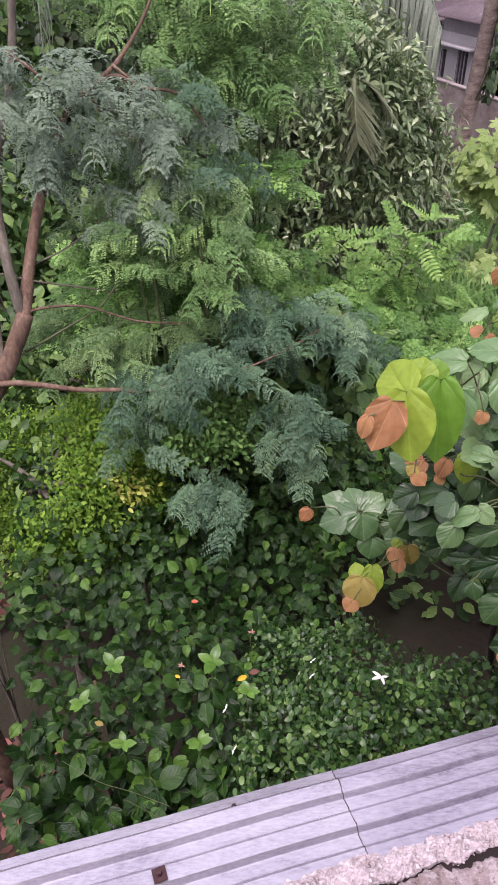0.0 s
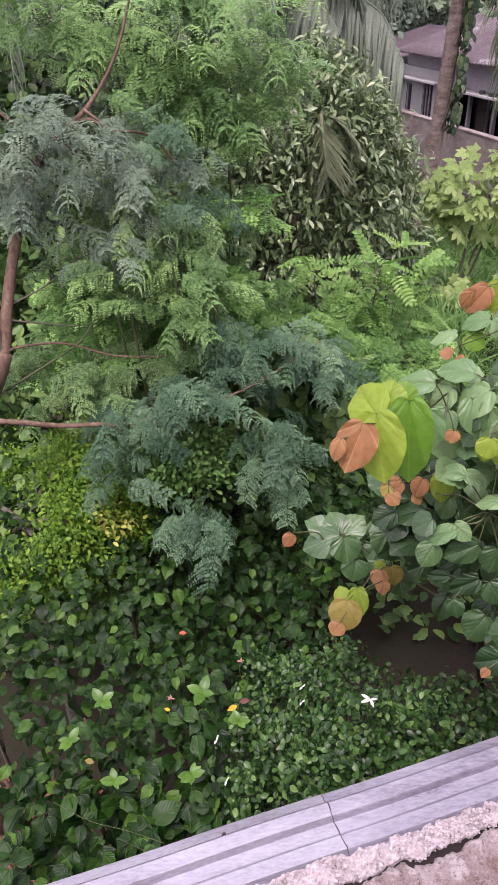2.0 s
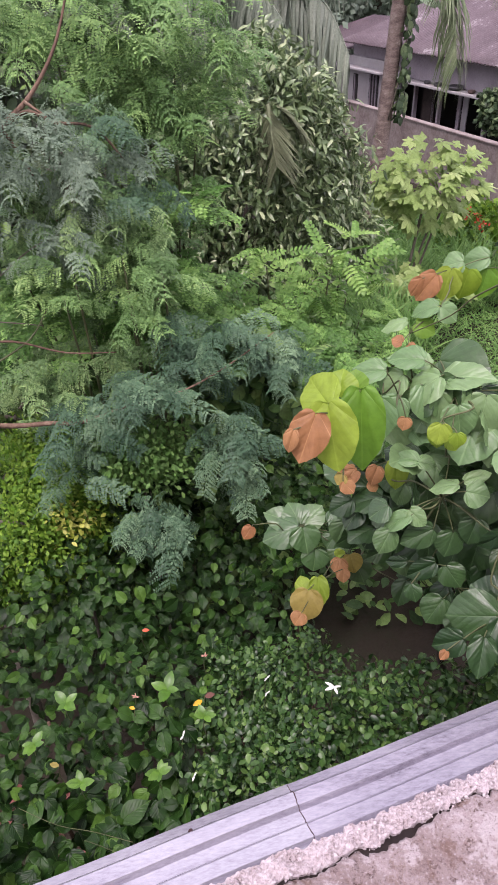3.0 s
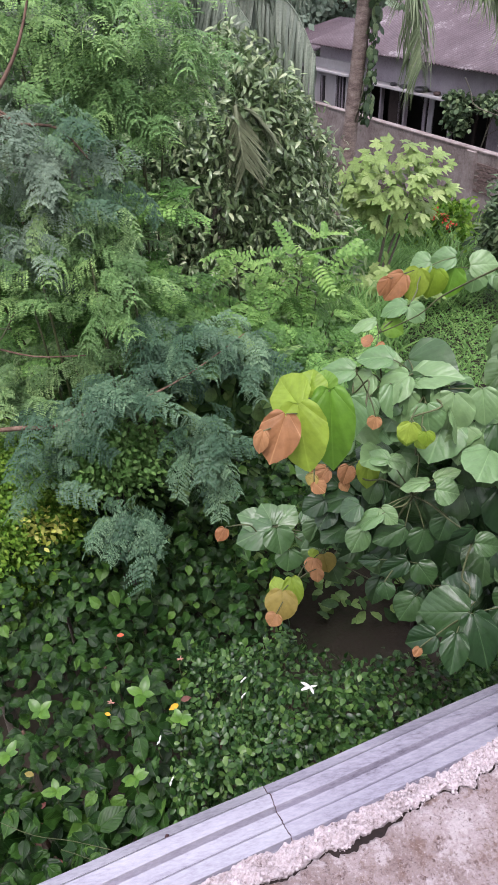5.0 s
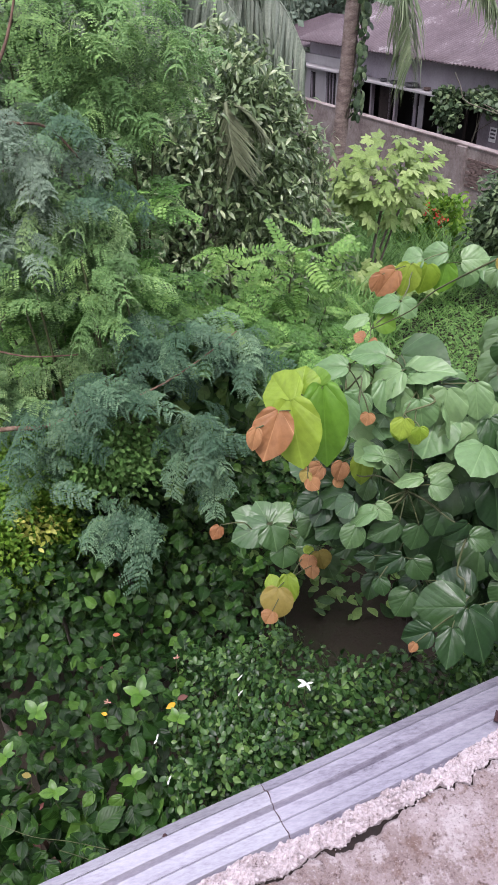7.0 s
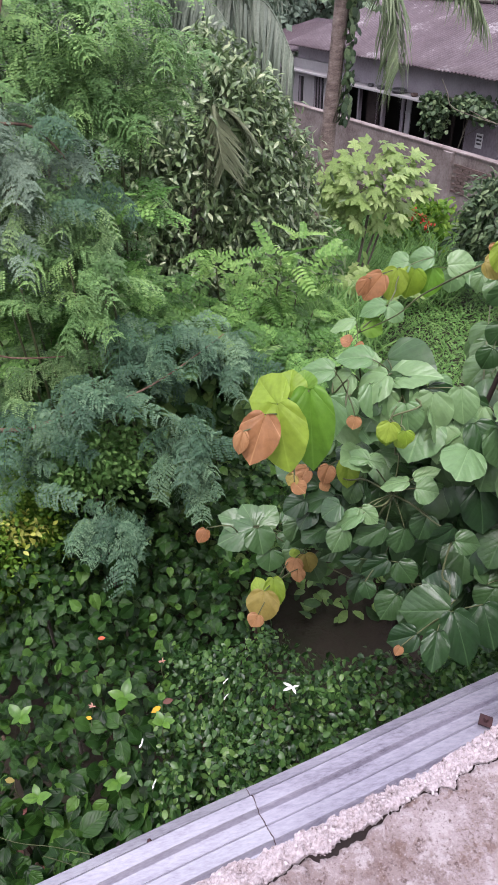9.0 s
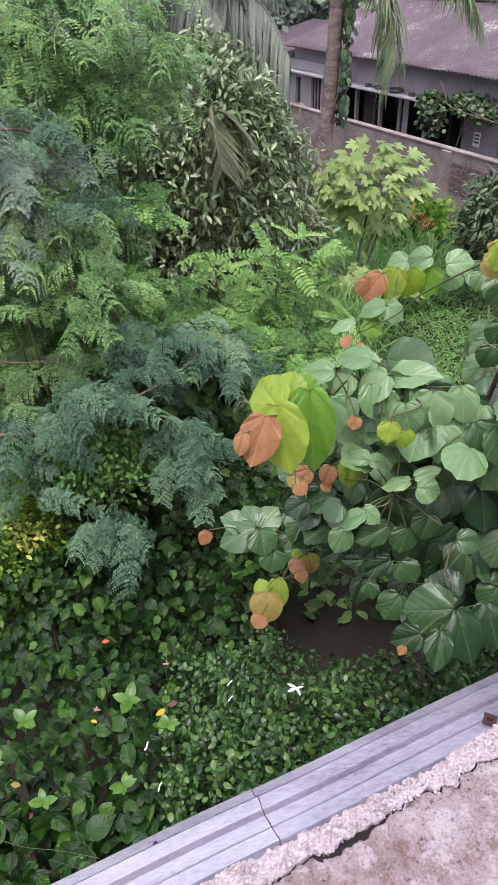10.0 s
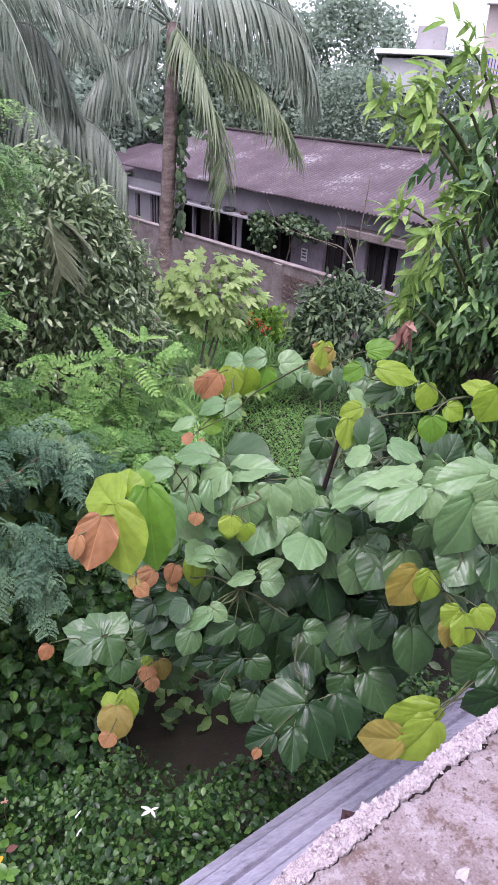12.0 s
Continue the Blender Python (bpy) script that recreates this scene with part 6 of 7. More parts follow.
def bare_tree():
    t = thing("bare_tree", (9.75, 13.6, 0), "thin pale bare-branched tree by the house", "tree")
    st = lambda n, pts, a, c: stem(n, pts, a * 0.65, c * 0.65, M["bark_grey"], t, 6)
    st("trunk", [(9.75, 13.6, -0.1), (9.72, 13.64, 1.45), (9.74, 13.83, 2.02), (9.72, 13.96, 2.46), (9.67, 14.09, 2.83)], 0.06, 0.025)
    st("limb", [(9.72, 13.96, 2.46), (9.86, 14.05, 3.28), (9.95, 14.09, 3.9), (10.0, 14.12, 4.36)], 0.03, 0.01)
    st("limb", [(9.73, 13.93, 2.33), (9.48, 14.19, 2.75), (8.97, 14.54, 2.9), (8.51, 14.85, 3.12)], 0.032, 0.014)
    st("limb", [(9.7, 14.02, 2.64), (9.53, 14.24, 3.13), (9.4, 14.4, 3.55)], 0.02, 0.007)
    st("limb", [(9.84, 14.04, 3.16), (9.97, 13.99, 3.35), (10.09, 13.95, 3.64)], 0.012, 0.005)
    st("limb", [(9.67, 14.09, 2.83), (9.56, 14.25, 3.26), (9.57, 14.28, 3.5)], 0.018, 0.006)
    rng = np.random.RandomState(93)
    tips = np.array([(10.0, 14.1, 3.3), (9.95, 14.0, 3.1), (9.5, 14.2, 3.1), (9.8, 13.95, 2.9)])
    P, Y, N = sprays(rng, tips, unit(tips - np.array([9.7, 14, 2.3])), 4, 0.08, 0.4, 0.5)
    strewn("foliage", OVAL, P, Y, N, rng.uniform(0.06, 0.1, len(P)), M["wild_leaf"], t)


bare_tree()
leafy_tree("house_creeper", "dark green creeper trained along the sun shade", (10.75, 20.9, 0), (10.75, 20.9, 2.0), (0.2, 0.7, 0.5), 60, 12, 0.1, 0.13, HEART_LOW, "bush_dark", 94, limbs=4, trunk_r=0.04, category="vine")
eave_creeper = leafy_tree("house_creeper", "green creeper trailing along the eave", (11.05, 20.2, 0), (11.2, 19.2, 2.32), (0.25, 1.25, 0.16), 90, 12, 0.1, 0.13, HEART_LOW, "bush_dark", 95, limbs=4, trunk_r=0.03, category="vine")
stem("stem", [(9.25, 17.80, 3.33), (9.39, 17.68, 3.02), (9.50, 17.57, 2.72), (9.96, 17.28, 2.53), (10.44, 16.97, 2.38), (10.91, 16.64, 2.21)], 0.014, 0.01, M["bark_grey"], eave_creeper, 6, "pale bare stem of the creeper")
leafy_tree("slender_bush", "olive slender bush beside the palm", (2.8, 10.4, 0), (3.0, 10.4, 2.85), (0.7, 0.55, 1.3), 230, 14, 0.12, 0.15, LANCE, "lance_leaf", 96, limbs=8, hollow=0.5, category="bush")
leafy_tree("slender_bush", "low olive bush at the foot of the palm", (3.3, 10.6, 0), (3.25, 10.6, 1.7), (0.75, 0.5, 1.0), 230, 14, 0.12, 0.15, LANCE, "lance_leaf", 98, limbs=6, hollow=0.5, category="bush")
leafy_tree("side_bush", "dark leafy bush under the mango tree", (4.3, 5.0, 0), (4.5, 4.7, 1.9), (1.1, 0.9, 1.3), 330, 14, 0.14, 0.14, OVAL, "bush_dark", 97, limbs=8, hollow=0.65, category="bush")

# -- mango tree --
mango = leafy_tree("mango_tree", "mango tree with long glossy leaves and pale young shoots", (4.5, 4.4, 0), (4.84, 4.35, 4.1), (1.02, 0.8, 1.2), 1000, 14, 0.06, 0.125, LANCE, "mango_leaf", 101, limbs=14, hollow=0.55, down=0.7, lean=0.3, wide=1.15, trunk_r=0.1)


def mango_shoots():
    rng = np.random.RandomState(102)
    tips = np.array([(3.40, 4.30, 5.84), (3.47, 4.30, 5.99), (3.57, 4.20, 5.91), (3.51, 4.20, 5.74), (3.71, 4.20, 6.04), (3.85, 4.20, 6.25), (4.03, 4.20, 6.05), (3.48, 4.20, 5.26), (3.62, 4.10, 5.14), (3.84, 4.10, 5.21), (3.60, 4.10, 4.86), (3.55, 4.10, 4.57), (4.04, 4.20, 5.39)])
    for k, p in enumerate(tips):
        stem("shoot", [np.array([4.55, 4.3, p[2] - 0.9]), p * 0.6 + np.array([4.45, 4.3, p[2] - 0.5]) * 0.4, p], 0.018, 0.006, M["twig_green"], mango, 6)
    P, Y, N = sprays(rng, np.repeat(tips, 3, 0) + rng.normal(0, 0.05, (39, 3)), unit(np.repeat(tips, 3, 0) - np.array([4.5, 4.3, 4.8])), 9, 0.05, 0.6, 0.5)
    strewn("young_leaves", LANCE, P, Y, N, rng.uniform(0.11, 0.19, len(P)), M["mango_young"], mango, "pale green young leaves", 1.1)
    old = np.array([4.42, 4.3, 5.55]) + rng.normal(0, 1, (70, 3)) * [0.2, 0.25, 0.17]
    P, Y, N = sprays(rng, old, unit(old - np.array([4.6, 4.4, 5.4])), 8, 0.06, 0.3, 0.9)
    strewn("upper_leaves", LANCE, P, Y, N, rng.uniform(0.11, 0.18, len(P)), M["mango_leaf"], mango, wide=1.2)
    P, Y, N = sprays(rng, np.array([(3.05, 3.45, 4.62)]), np.array([[-0.4, -0.5, -0.2]]), 16, 0.03, 0.5, 0.9)
    strewn("red_flush", LANCE, P, Y, N, rng.uniform(0.1, 0.15, len(P)), M["mango_red"], mango, "limp brown-red new leaves", 1.3)


mango_shoots()


# -- banana plant --
def banana(base, top, n, seed):
    rng = np.random.RandomState(seed)
    t = thing("banana_plant", base, "banana plant with broad pale leaves by the house", "plant")
    stem("stalk", [np.array(base) - [0, 0, 0.1], (np.array(base) + np.array(top)) / 2, top], 0.09, 0.06, M["bark_grey"], t, 9)
    big = grid_leaf(12, 5, lambda v: max(0.01, 0.14 * math.sin(math.pi * (0.05 + 0.93 * v)) ** 0.5), 0, 0.3, 0.55, 2.0, 3)
    me = quad_mesh("banana_leaf", *big)
    me.materials.append(M["banana_leaf"])
    for k in range(n):
        a = 2 * math.pi * k / n + rng.uniform(-0.3, 0.3)
        single("broad_leaf", me, top, (math.cos(a), math.sin(a), rng.uniform(0.2, 1.3)), (-math.cos(a), -math.sin(a), 1.2), rng.uniform(0.8, 1.15), t)


banana((5.39, 15.10, 0), (5.91, 16.33, 5.00), 6, 111)

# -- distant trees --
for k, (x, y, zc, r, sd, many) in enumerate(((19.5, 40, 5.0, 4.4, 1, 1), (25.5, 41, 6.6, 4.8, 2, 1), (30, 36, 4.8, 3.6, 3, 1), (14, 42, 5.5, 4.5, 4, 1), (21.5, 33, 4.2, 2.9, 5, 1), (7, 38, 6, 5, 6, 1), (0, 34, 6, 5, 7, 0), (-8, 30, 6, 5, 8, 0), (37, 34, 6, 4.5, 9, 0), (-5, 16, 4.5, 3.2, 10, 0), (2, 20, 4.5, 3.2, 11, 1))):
    leafy_tree("distant_tree", "tall green tree in the distance, haze put into its pale colour", (x, y, 0), (x, y, zc), (r, r * 0.8, zc * 0.75), 1500 if many else 400, 14, r * 0.08, r * 0.05, CHIP, "hazed_far_leaf", 200 + sd, limbs=7, hollow=0.7, trunk_r=0.25, group="distant trees", wide=1.6)

# -- broad heart-leaved tree beside the ledge --
hib = thing("heart_leaved_tree", (2.2, 2.6, 0), "broad heart-leaved tree with red and lime young shoots", "tree")
HEART_MESH = {}


def heart_mesh(mat, k):
    if (mat, k) not in HEART_MESH:
        me = quad_mesh("heart_leaf", *HEART[k])
        me.materials.append(M[mat])
        HEART_MESH[(mat, k)] = me
    return HEART_MESH[(mat, k)]


hib_rng = np.random.RandomState(7)
HUB = np.array((1.48, 2.1, 3.75))


def leader(z):
    """The upper stem of the tree at height z."""
    q = (z - 3.0) / 2.2
    return np.array((1.44 + 0.22 * q, 2.2 - 0.3 * q, z))


def shoot(start, end, r=0.0045):
    """A thin branch between two roots of leaf clusters."""
    s, e = np.array(start), np.array(end)
    k = hib_rng.normal(0, 0.03, 3)
    stem("limb", [s, s * 0.65 + e * 0.35 + k - [0, 0, 0.02], s * 0.3 + e * 0.7 - k * 0.5, e], r, r * 0.55, M["twig_green"], hib, 6)


def heart(mat, base, tip, width, root):
    """One leaf from its stalk to its tip; it faces the open side and the sky."""
    b, t = np.array(base), np.array(tip)
    young = mat in ("heart_lime", "heart_red", "heart_mid", "heart_olive")
    open_side = np.array((-0.3, -0.75, 0.55)) if young else np.array((-0.05, -0.4, 0.8)) if mat in ("heart_pale", "heart_green") else np.array((-0.2, -0.75, 0.5))
    face = unit(unit(open_side) + hib_rng.normal(0, 0.1 if young else 0.18, 3))
    length = np.linalg.norm(t - b) * 1.0
    wide = np.clip(width / (0.9 * length), 0.55, 1.35)
    single("leaf", heart_mesh(mat, hib_rng.randint(0, 5)), b, t - b, face, length, hib, wide)
    gap = np.array(root) - b
    q = b + gap * min(1.0, 0.3 / max(np.linalg.norm(gap), 1e-6))
    stem("leaf_stalk", [b, b * 0.5 + q * 0.5 + np.array([0, 0, 0.008]), q], 0.0022, 0.0028, M["twig_green"], hib, 5)


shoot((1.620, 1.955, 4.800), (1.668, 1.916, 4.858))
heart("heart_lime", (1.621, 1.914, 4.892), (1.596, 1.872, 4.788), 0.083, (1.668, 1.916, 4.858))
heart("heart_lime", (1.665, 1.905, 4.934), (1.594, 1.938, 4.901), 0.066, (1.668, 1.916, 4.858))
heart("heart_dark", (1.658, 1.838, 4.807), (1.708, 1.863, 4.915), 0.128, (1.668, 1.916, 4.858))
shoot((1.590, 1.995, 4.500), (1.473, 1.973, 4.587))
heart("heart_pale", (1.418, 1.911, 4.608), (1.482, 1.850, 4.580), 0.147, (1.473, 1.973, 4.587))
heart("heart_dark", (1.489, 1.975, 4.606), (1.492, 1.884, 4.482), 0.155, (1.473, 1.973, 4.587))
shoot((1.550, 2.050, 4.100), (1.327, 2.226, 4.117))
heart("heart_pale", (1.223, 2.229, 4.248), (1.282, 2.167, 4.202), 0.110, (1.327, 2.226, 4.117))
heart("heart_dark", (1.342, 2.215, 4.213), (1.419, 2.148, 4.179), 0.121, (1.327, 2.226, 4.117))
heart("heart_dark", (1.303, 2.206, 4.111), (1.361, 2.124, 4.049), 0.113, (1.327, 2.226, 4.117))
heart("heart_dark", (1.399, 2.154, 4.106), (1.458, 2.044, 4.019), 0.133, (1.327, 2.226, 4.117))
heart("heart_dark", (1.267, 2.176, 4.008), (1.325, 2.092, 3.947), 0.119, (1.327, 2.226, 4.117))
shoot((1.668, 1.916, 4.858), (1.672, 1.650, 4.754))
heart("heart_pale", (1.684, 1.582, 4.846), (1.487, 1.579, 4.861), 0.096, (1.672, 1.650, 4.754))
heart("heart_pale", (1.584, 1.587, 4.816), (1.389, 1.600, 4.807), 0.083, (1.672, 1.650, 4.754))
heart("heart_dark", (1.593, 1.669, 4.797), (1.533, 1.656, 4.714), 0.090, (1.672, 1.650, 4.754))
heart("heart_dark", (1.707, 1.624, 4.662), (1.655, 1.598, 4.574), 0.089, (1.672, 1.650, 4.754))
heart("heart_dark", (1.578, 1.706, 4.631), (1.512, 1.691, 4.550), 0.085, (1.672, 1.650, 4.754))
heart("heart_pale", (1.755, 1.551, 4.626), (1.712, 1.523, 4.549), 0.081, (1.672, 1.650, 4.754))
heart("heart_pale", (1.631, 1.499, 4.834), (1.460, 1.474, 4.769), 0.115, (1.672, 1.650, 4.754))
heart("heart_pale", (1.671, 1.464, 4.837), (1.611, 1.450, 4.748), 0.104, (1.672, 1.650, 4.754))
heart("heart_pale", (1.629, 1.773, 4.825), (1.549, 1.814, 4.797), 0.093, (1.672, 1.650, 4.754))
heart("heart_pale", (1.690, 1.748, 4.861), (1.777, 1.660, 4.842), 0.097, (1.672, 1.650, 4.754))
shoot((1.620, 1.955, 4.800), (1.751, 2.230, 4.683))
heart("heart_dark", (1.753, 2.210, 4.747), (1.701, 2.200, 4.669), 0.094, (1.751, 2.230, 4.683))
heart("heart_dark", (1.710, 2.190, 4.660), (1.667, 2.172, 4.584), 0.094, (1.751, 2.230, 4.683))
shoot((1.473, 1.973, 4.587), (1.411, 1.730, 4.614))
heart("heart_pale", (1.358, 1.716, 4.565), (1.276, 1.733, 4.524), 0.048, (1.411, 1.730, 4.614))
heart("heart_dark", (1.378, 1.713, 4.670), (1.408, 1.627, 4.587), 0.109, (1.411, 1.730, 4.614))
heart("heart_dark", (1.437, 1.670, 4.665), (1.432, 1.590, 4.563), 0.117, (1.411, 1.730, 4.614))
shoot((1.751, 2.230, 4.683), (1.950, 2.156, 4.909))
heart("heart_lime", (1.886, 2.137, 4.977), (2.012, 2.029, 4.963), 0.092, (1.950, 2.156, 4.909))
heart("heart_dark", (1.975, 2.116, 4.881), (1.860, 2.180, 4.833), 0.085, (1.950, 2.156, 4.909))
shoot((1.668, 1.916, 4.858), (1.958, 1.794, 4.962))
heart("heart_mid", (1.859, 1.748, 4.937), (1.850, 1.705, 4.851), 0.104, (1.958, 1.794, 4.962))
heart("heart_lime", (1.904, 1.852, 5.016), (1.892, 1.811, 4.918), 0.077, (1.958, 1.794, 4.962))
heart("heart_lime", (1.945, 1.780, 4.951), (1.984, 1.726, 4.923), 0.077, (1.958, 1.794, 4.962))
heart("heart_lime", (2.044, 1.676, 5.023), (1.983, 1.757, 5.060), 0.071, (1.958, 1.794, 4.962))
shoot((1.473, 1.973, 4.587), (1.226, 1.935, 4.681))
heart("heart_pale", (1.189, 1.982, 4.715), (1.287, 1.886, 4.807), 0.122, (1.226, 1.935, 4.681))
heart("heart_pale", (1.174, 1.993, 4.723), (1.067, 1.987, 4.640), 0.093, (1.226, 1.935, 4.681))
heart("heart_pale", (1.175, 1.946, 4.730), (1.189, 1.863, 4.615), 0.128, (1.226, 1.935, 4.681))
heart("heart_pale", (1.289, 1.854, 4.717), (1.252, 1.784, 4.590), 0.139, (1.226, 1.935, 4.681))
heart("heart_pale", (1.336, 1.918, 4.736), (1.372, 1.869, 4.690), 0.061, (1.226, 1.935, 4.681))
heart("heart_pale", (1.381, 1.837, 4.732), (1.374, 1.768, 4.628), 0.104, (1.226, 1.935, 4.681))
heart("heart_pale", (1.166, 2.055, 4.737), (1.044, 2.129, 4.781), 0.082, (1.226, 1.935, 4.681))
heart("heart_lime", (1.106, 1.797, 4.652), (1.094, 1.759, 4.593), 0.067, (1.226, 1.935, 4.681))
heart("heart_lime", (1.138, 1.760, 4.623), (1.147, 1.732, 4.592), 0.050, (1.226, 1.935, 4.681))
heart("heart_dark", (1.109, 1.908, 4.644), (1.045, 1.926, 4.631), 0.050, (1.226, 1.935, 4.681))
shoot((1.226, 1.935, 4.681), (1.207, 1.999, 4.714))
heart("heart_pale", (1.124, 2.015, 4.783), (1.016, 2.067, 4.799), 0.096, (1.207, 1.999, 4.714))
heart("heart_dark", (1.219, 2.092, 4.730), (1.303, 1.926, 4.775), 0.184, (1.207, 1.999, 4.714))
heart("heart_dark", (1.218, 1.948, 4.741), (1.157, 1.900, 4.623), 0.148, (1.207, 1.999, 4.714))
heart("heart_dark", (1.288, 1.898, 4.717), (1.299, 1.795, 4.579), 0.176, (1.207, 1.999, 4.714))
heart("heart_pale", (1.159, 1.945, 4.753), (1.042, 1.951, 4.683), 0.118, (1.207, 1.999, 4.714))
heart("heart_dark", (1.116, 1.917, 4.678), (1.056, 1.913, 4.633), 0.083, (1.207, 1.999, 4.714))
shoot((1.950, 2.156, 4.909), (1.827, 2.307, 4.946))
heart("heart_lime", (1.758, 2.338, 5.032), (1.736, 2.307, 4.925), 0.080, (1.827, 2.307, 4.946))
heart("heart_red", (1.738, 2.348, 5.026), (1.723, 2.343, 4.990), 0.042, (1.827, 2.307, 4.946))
heart("heart_olive", (1.783, 2.311, 5.005), (1.719, 2.327, 4.945), 0.061, (1.827, 2.307, 4.946))
heart("heart_mid", (1.898, 2.235, 5.013), (1.991, 2.180, 5.051), 0.080, (1.827, 2.307, 4.946))
heart("heart_mid", (1.873, 2.226, 4.951), (1.803, 2.251, 4.896), 0.080, (1.827, 2.307, 4.946))
heart("heart_pale", (1.826, 2.218, 4.860), (1.875, 2.154, 4.804), 0.089, (1.827, 2.307, 4.946))
heart("heart_dark", (1.770, 2.263, 4.875), (1.702, 2.273, 4.805), 0.080, (1.827, 2.307, 4.946))
shoot((1.550, 2.050, 4.100), (1.562, 1.592, 4.014))
heart("heart_dark", (1.491, 1.592, 4.006), (1.539, 1.645, 4.083), 0.189, (1.562, 1.592, 4.014))
heart("heart_dark", (1.574, 1.575, 4.047), (1.716, 1.452, 4.051), 0.180, (1.562, 1.592, 4.014))
heart("heart_dark", (1.561, 1.517, 4.049), (1.584, 1.389, 3.968), 0.146, (1.562, 1.592, 4.014))
shoot((1.470, 2.159, 3.300), (1.082, 2.402, 3.464))
heart("heart_dark", (1.062, 2.372, 3.484), (1.088, 2.285, 3.411), 0.130, (1.082, 2.402, 3.464))
shoot((1.226, 1.935, 4.681), (1.165, 1.802, 4.336))
heart("heart_pale", (1.081, 1.857, 4.468), (1.006, 1.900, 4.484), 0.063, (1.165, 1.802, 4.336))
heart("heart_pale", (1.081, 1.857, 4.468), (1.140, 1.829, 4.468), 0.061, (1.165, 1.802, 4.336))
heart("heart_pale", (1.189, 1.748, 4.433), (1.097, 1.782, 4.419), 0.062, (1.165, 1.802, 4.336))
heart("heart_pale", (1.208, 1.724, 4.418), (1.277, 1.682, 4.415), 0.097, (1.165, 1.802, 4.336))
heart("heart_pale", (1.216, 1.761, 4.433), (1.302, 1.746, 4.473), 0.045, (1.165, 1.802, 4.336))
heart("heart_pale", (1.040, 1.770, 4.298), (0.934, 1.777, 4.259), 0.066, (1.165, 1.802, 4.336))
heart("heart_pale", (1.038, 1.784, 4.312), (1.084, 1.729, 4.276), 0.066, (1.165, 1.802, 4.336))
heart("heart_dark", (1.123, 1.748, 4.239), (1.006, 1.746, 4.183), 0.096, (1.165, 1.802, 4.336))
heart("heart_dark", (1.200, 1.743, 4.214), (1.163, 1.691, 4.144), 0.102, (1.165, 1.802, 4.336))
heart("heart_dark", (1.276, 1.731, 4.275), (1.232, 1.684, 4.203), 0.097, (1.165, 1.802, 4.336))
shoot((1.165, 1.802, 4.336), (1.131, 1.770, 4.030))
heart("heart_dark", (1.053, 1.779, 4.060), (0.977, 1.798, 4.047), 0.044, (1.131, 1.770, 4.030))
heart("heart_dark", (1.151, 1.743, 4.070), (1.046, 1.734, 4.016), 0.075, (1.131, 1.770, 4.030))
heart("heart_dark", (1.055, 1.715, 4.003), (1.056, 1.663, 3.959), 0.061, (1.131, 1.770, 4.030))
heart("heart_dark", (1.184, 1.722, 4.067), (1.216, 1.650, 4.019), 0.092, (1.131, 1.770, 4.030))
shoot((1.165, 1.802, 4.336), (1.324, 1.617, 4.284))
heart("heart_dark", (1.302, 1.571, 4.288), (1.373, 1.528, 4.293), 0.081, (1.324, 1.617, 4.284))
heart("heart_dark", (1.305, 1.604, 4.321), (1.235, 1.585, 4.260), 0.085, (1.324, 1.617, 4.284))
shoot((1.827, 2.307, 4.946), (1.762, 2.445, 4.910))
heart("heart_olive", (1.742, 2.415, 4.930), (1.823, 2.354, 4.908), 0.097, (1.762, 2.445, 4.910))
shoot((1.082, 2.402, 3.464), (1.243, 2.561, 3.567))
heart("heart_dark", (1.120, 2.584, 3.604), (1.133, 2.494, 3.513), 0.151, (1.243, 2.561, 3.567))
heart("heart_dark", (1.209, 2.542, 3.592), (1.265, 2.452, 3.521), 0.168, (1.243, 2.561, 3.567))
heart("heart_dark", (1.212, 2.470, 3.577), (1.130, 2.406, 3.482), 0.155, (1.243, 2.561, 3.567))
heart("heart_dark", (1.353, 2.526, 3.575), (1.405, 2.425, 3.495), 0.158, (1.243, 2.561, 3.567))
shoot((1.226, 1.935, 4.681), (1.132, 1.760, 4.667))
heart("heart_lime", (1.092, 1.747, 4.697), (1.071, 1.714, 4.639), 0.070, (1.132, 1.760, 4.667))
heart("heart_lime", (1.132, 1.714, 4.678), (1.130, 1.687, 4.640), 0.052, (1.132, 1.760, 4.667))
shoot((1.082, 2.402, 3.464), (1.025, 2.387, 3.517))
heart("heart_olive", (1.032, 2.364, 3.538), (1.042, 2.296, 3.476), 0.095, (1.025, 2.387, 3.517))
heart("heart_red", (0.978, 2.349, 3.536), (0.950, 2.299, 3.480), 0.078, (1.025, 2.387, 3.517))
shoot((1.958, 1.794, 4.962), (2.057, 1.670, 5.040))
heart("heart_lime", (2.037, 1.640, 5.060), (1.980, 1.632, 4.939), 0.124, (2.057, 1.670, 5.040))
shoot((1.165, 1.802, 4.336), (1.000, 2.073, 4.289))
heart("heart_lime", (1.073, 2.019, 4.361), (1.046, 1.953, 4.268), 0.082, (1.000, 2.073, 4.289))
heart("heart_red", (0.997, 2.026, 4.334), (0.963, 1.990, 4.275), 0.065, (1.000, 2.073, 4.289))
heart("heart_red", (0.932, 2.067, 4.292), (0.870, 2.050, 4.248), 0.057, (1.000, 2.073, 4.289))
heart("heart_red", (0.923, 2.076, 4.299), (0.857, 2.079, 4.278), 0.044, (1.000, 2.073, 4.289))
heart("heart_red", (0.974, 2.028, 4.260), (0.990, 1.997, 4.230), 0.040, (1.000, 2.073, 4.289))
shoot((1.207, 1.999, 4.714), (1.027, 2.098, 4.714))
heart("heart_pale", (1.007, 2.068, 4.734), (0.897, 2.108, 4.740), 0.057, (1.027, 2.098, 4.714))
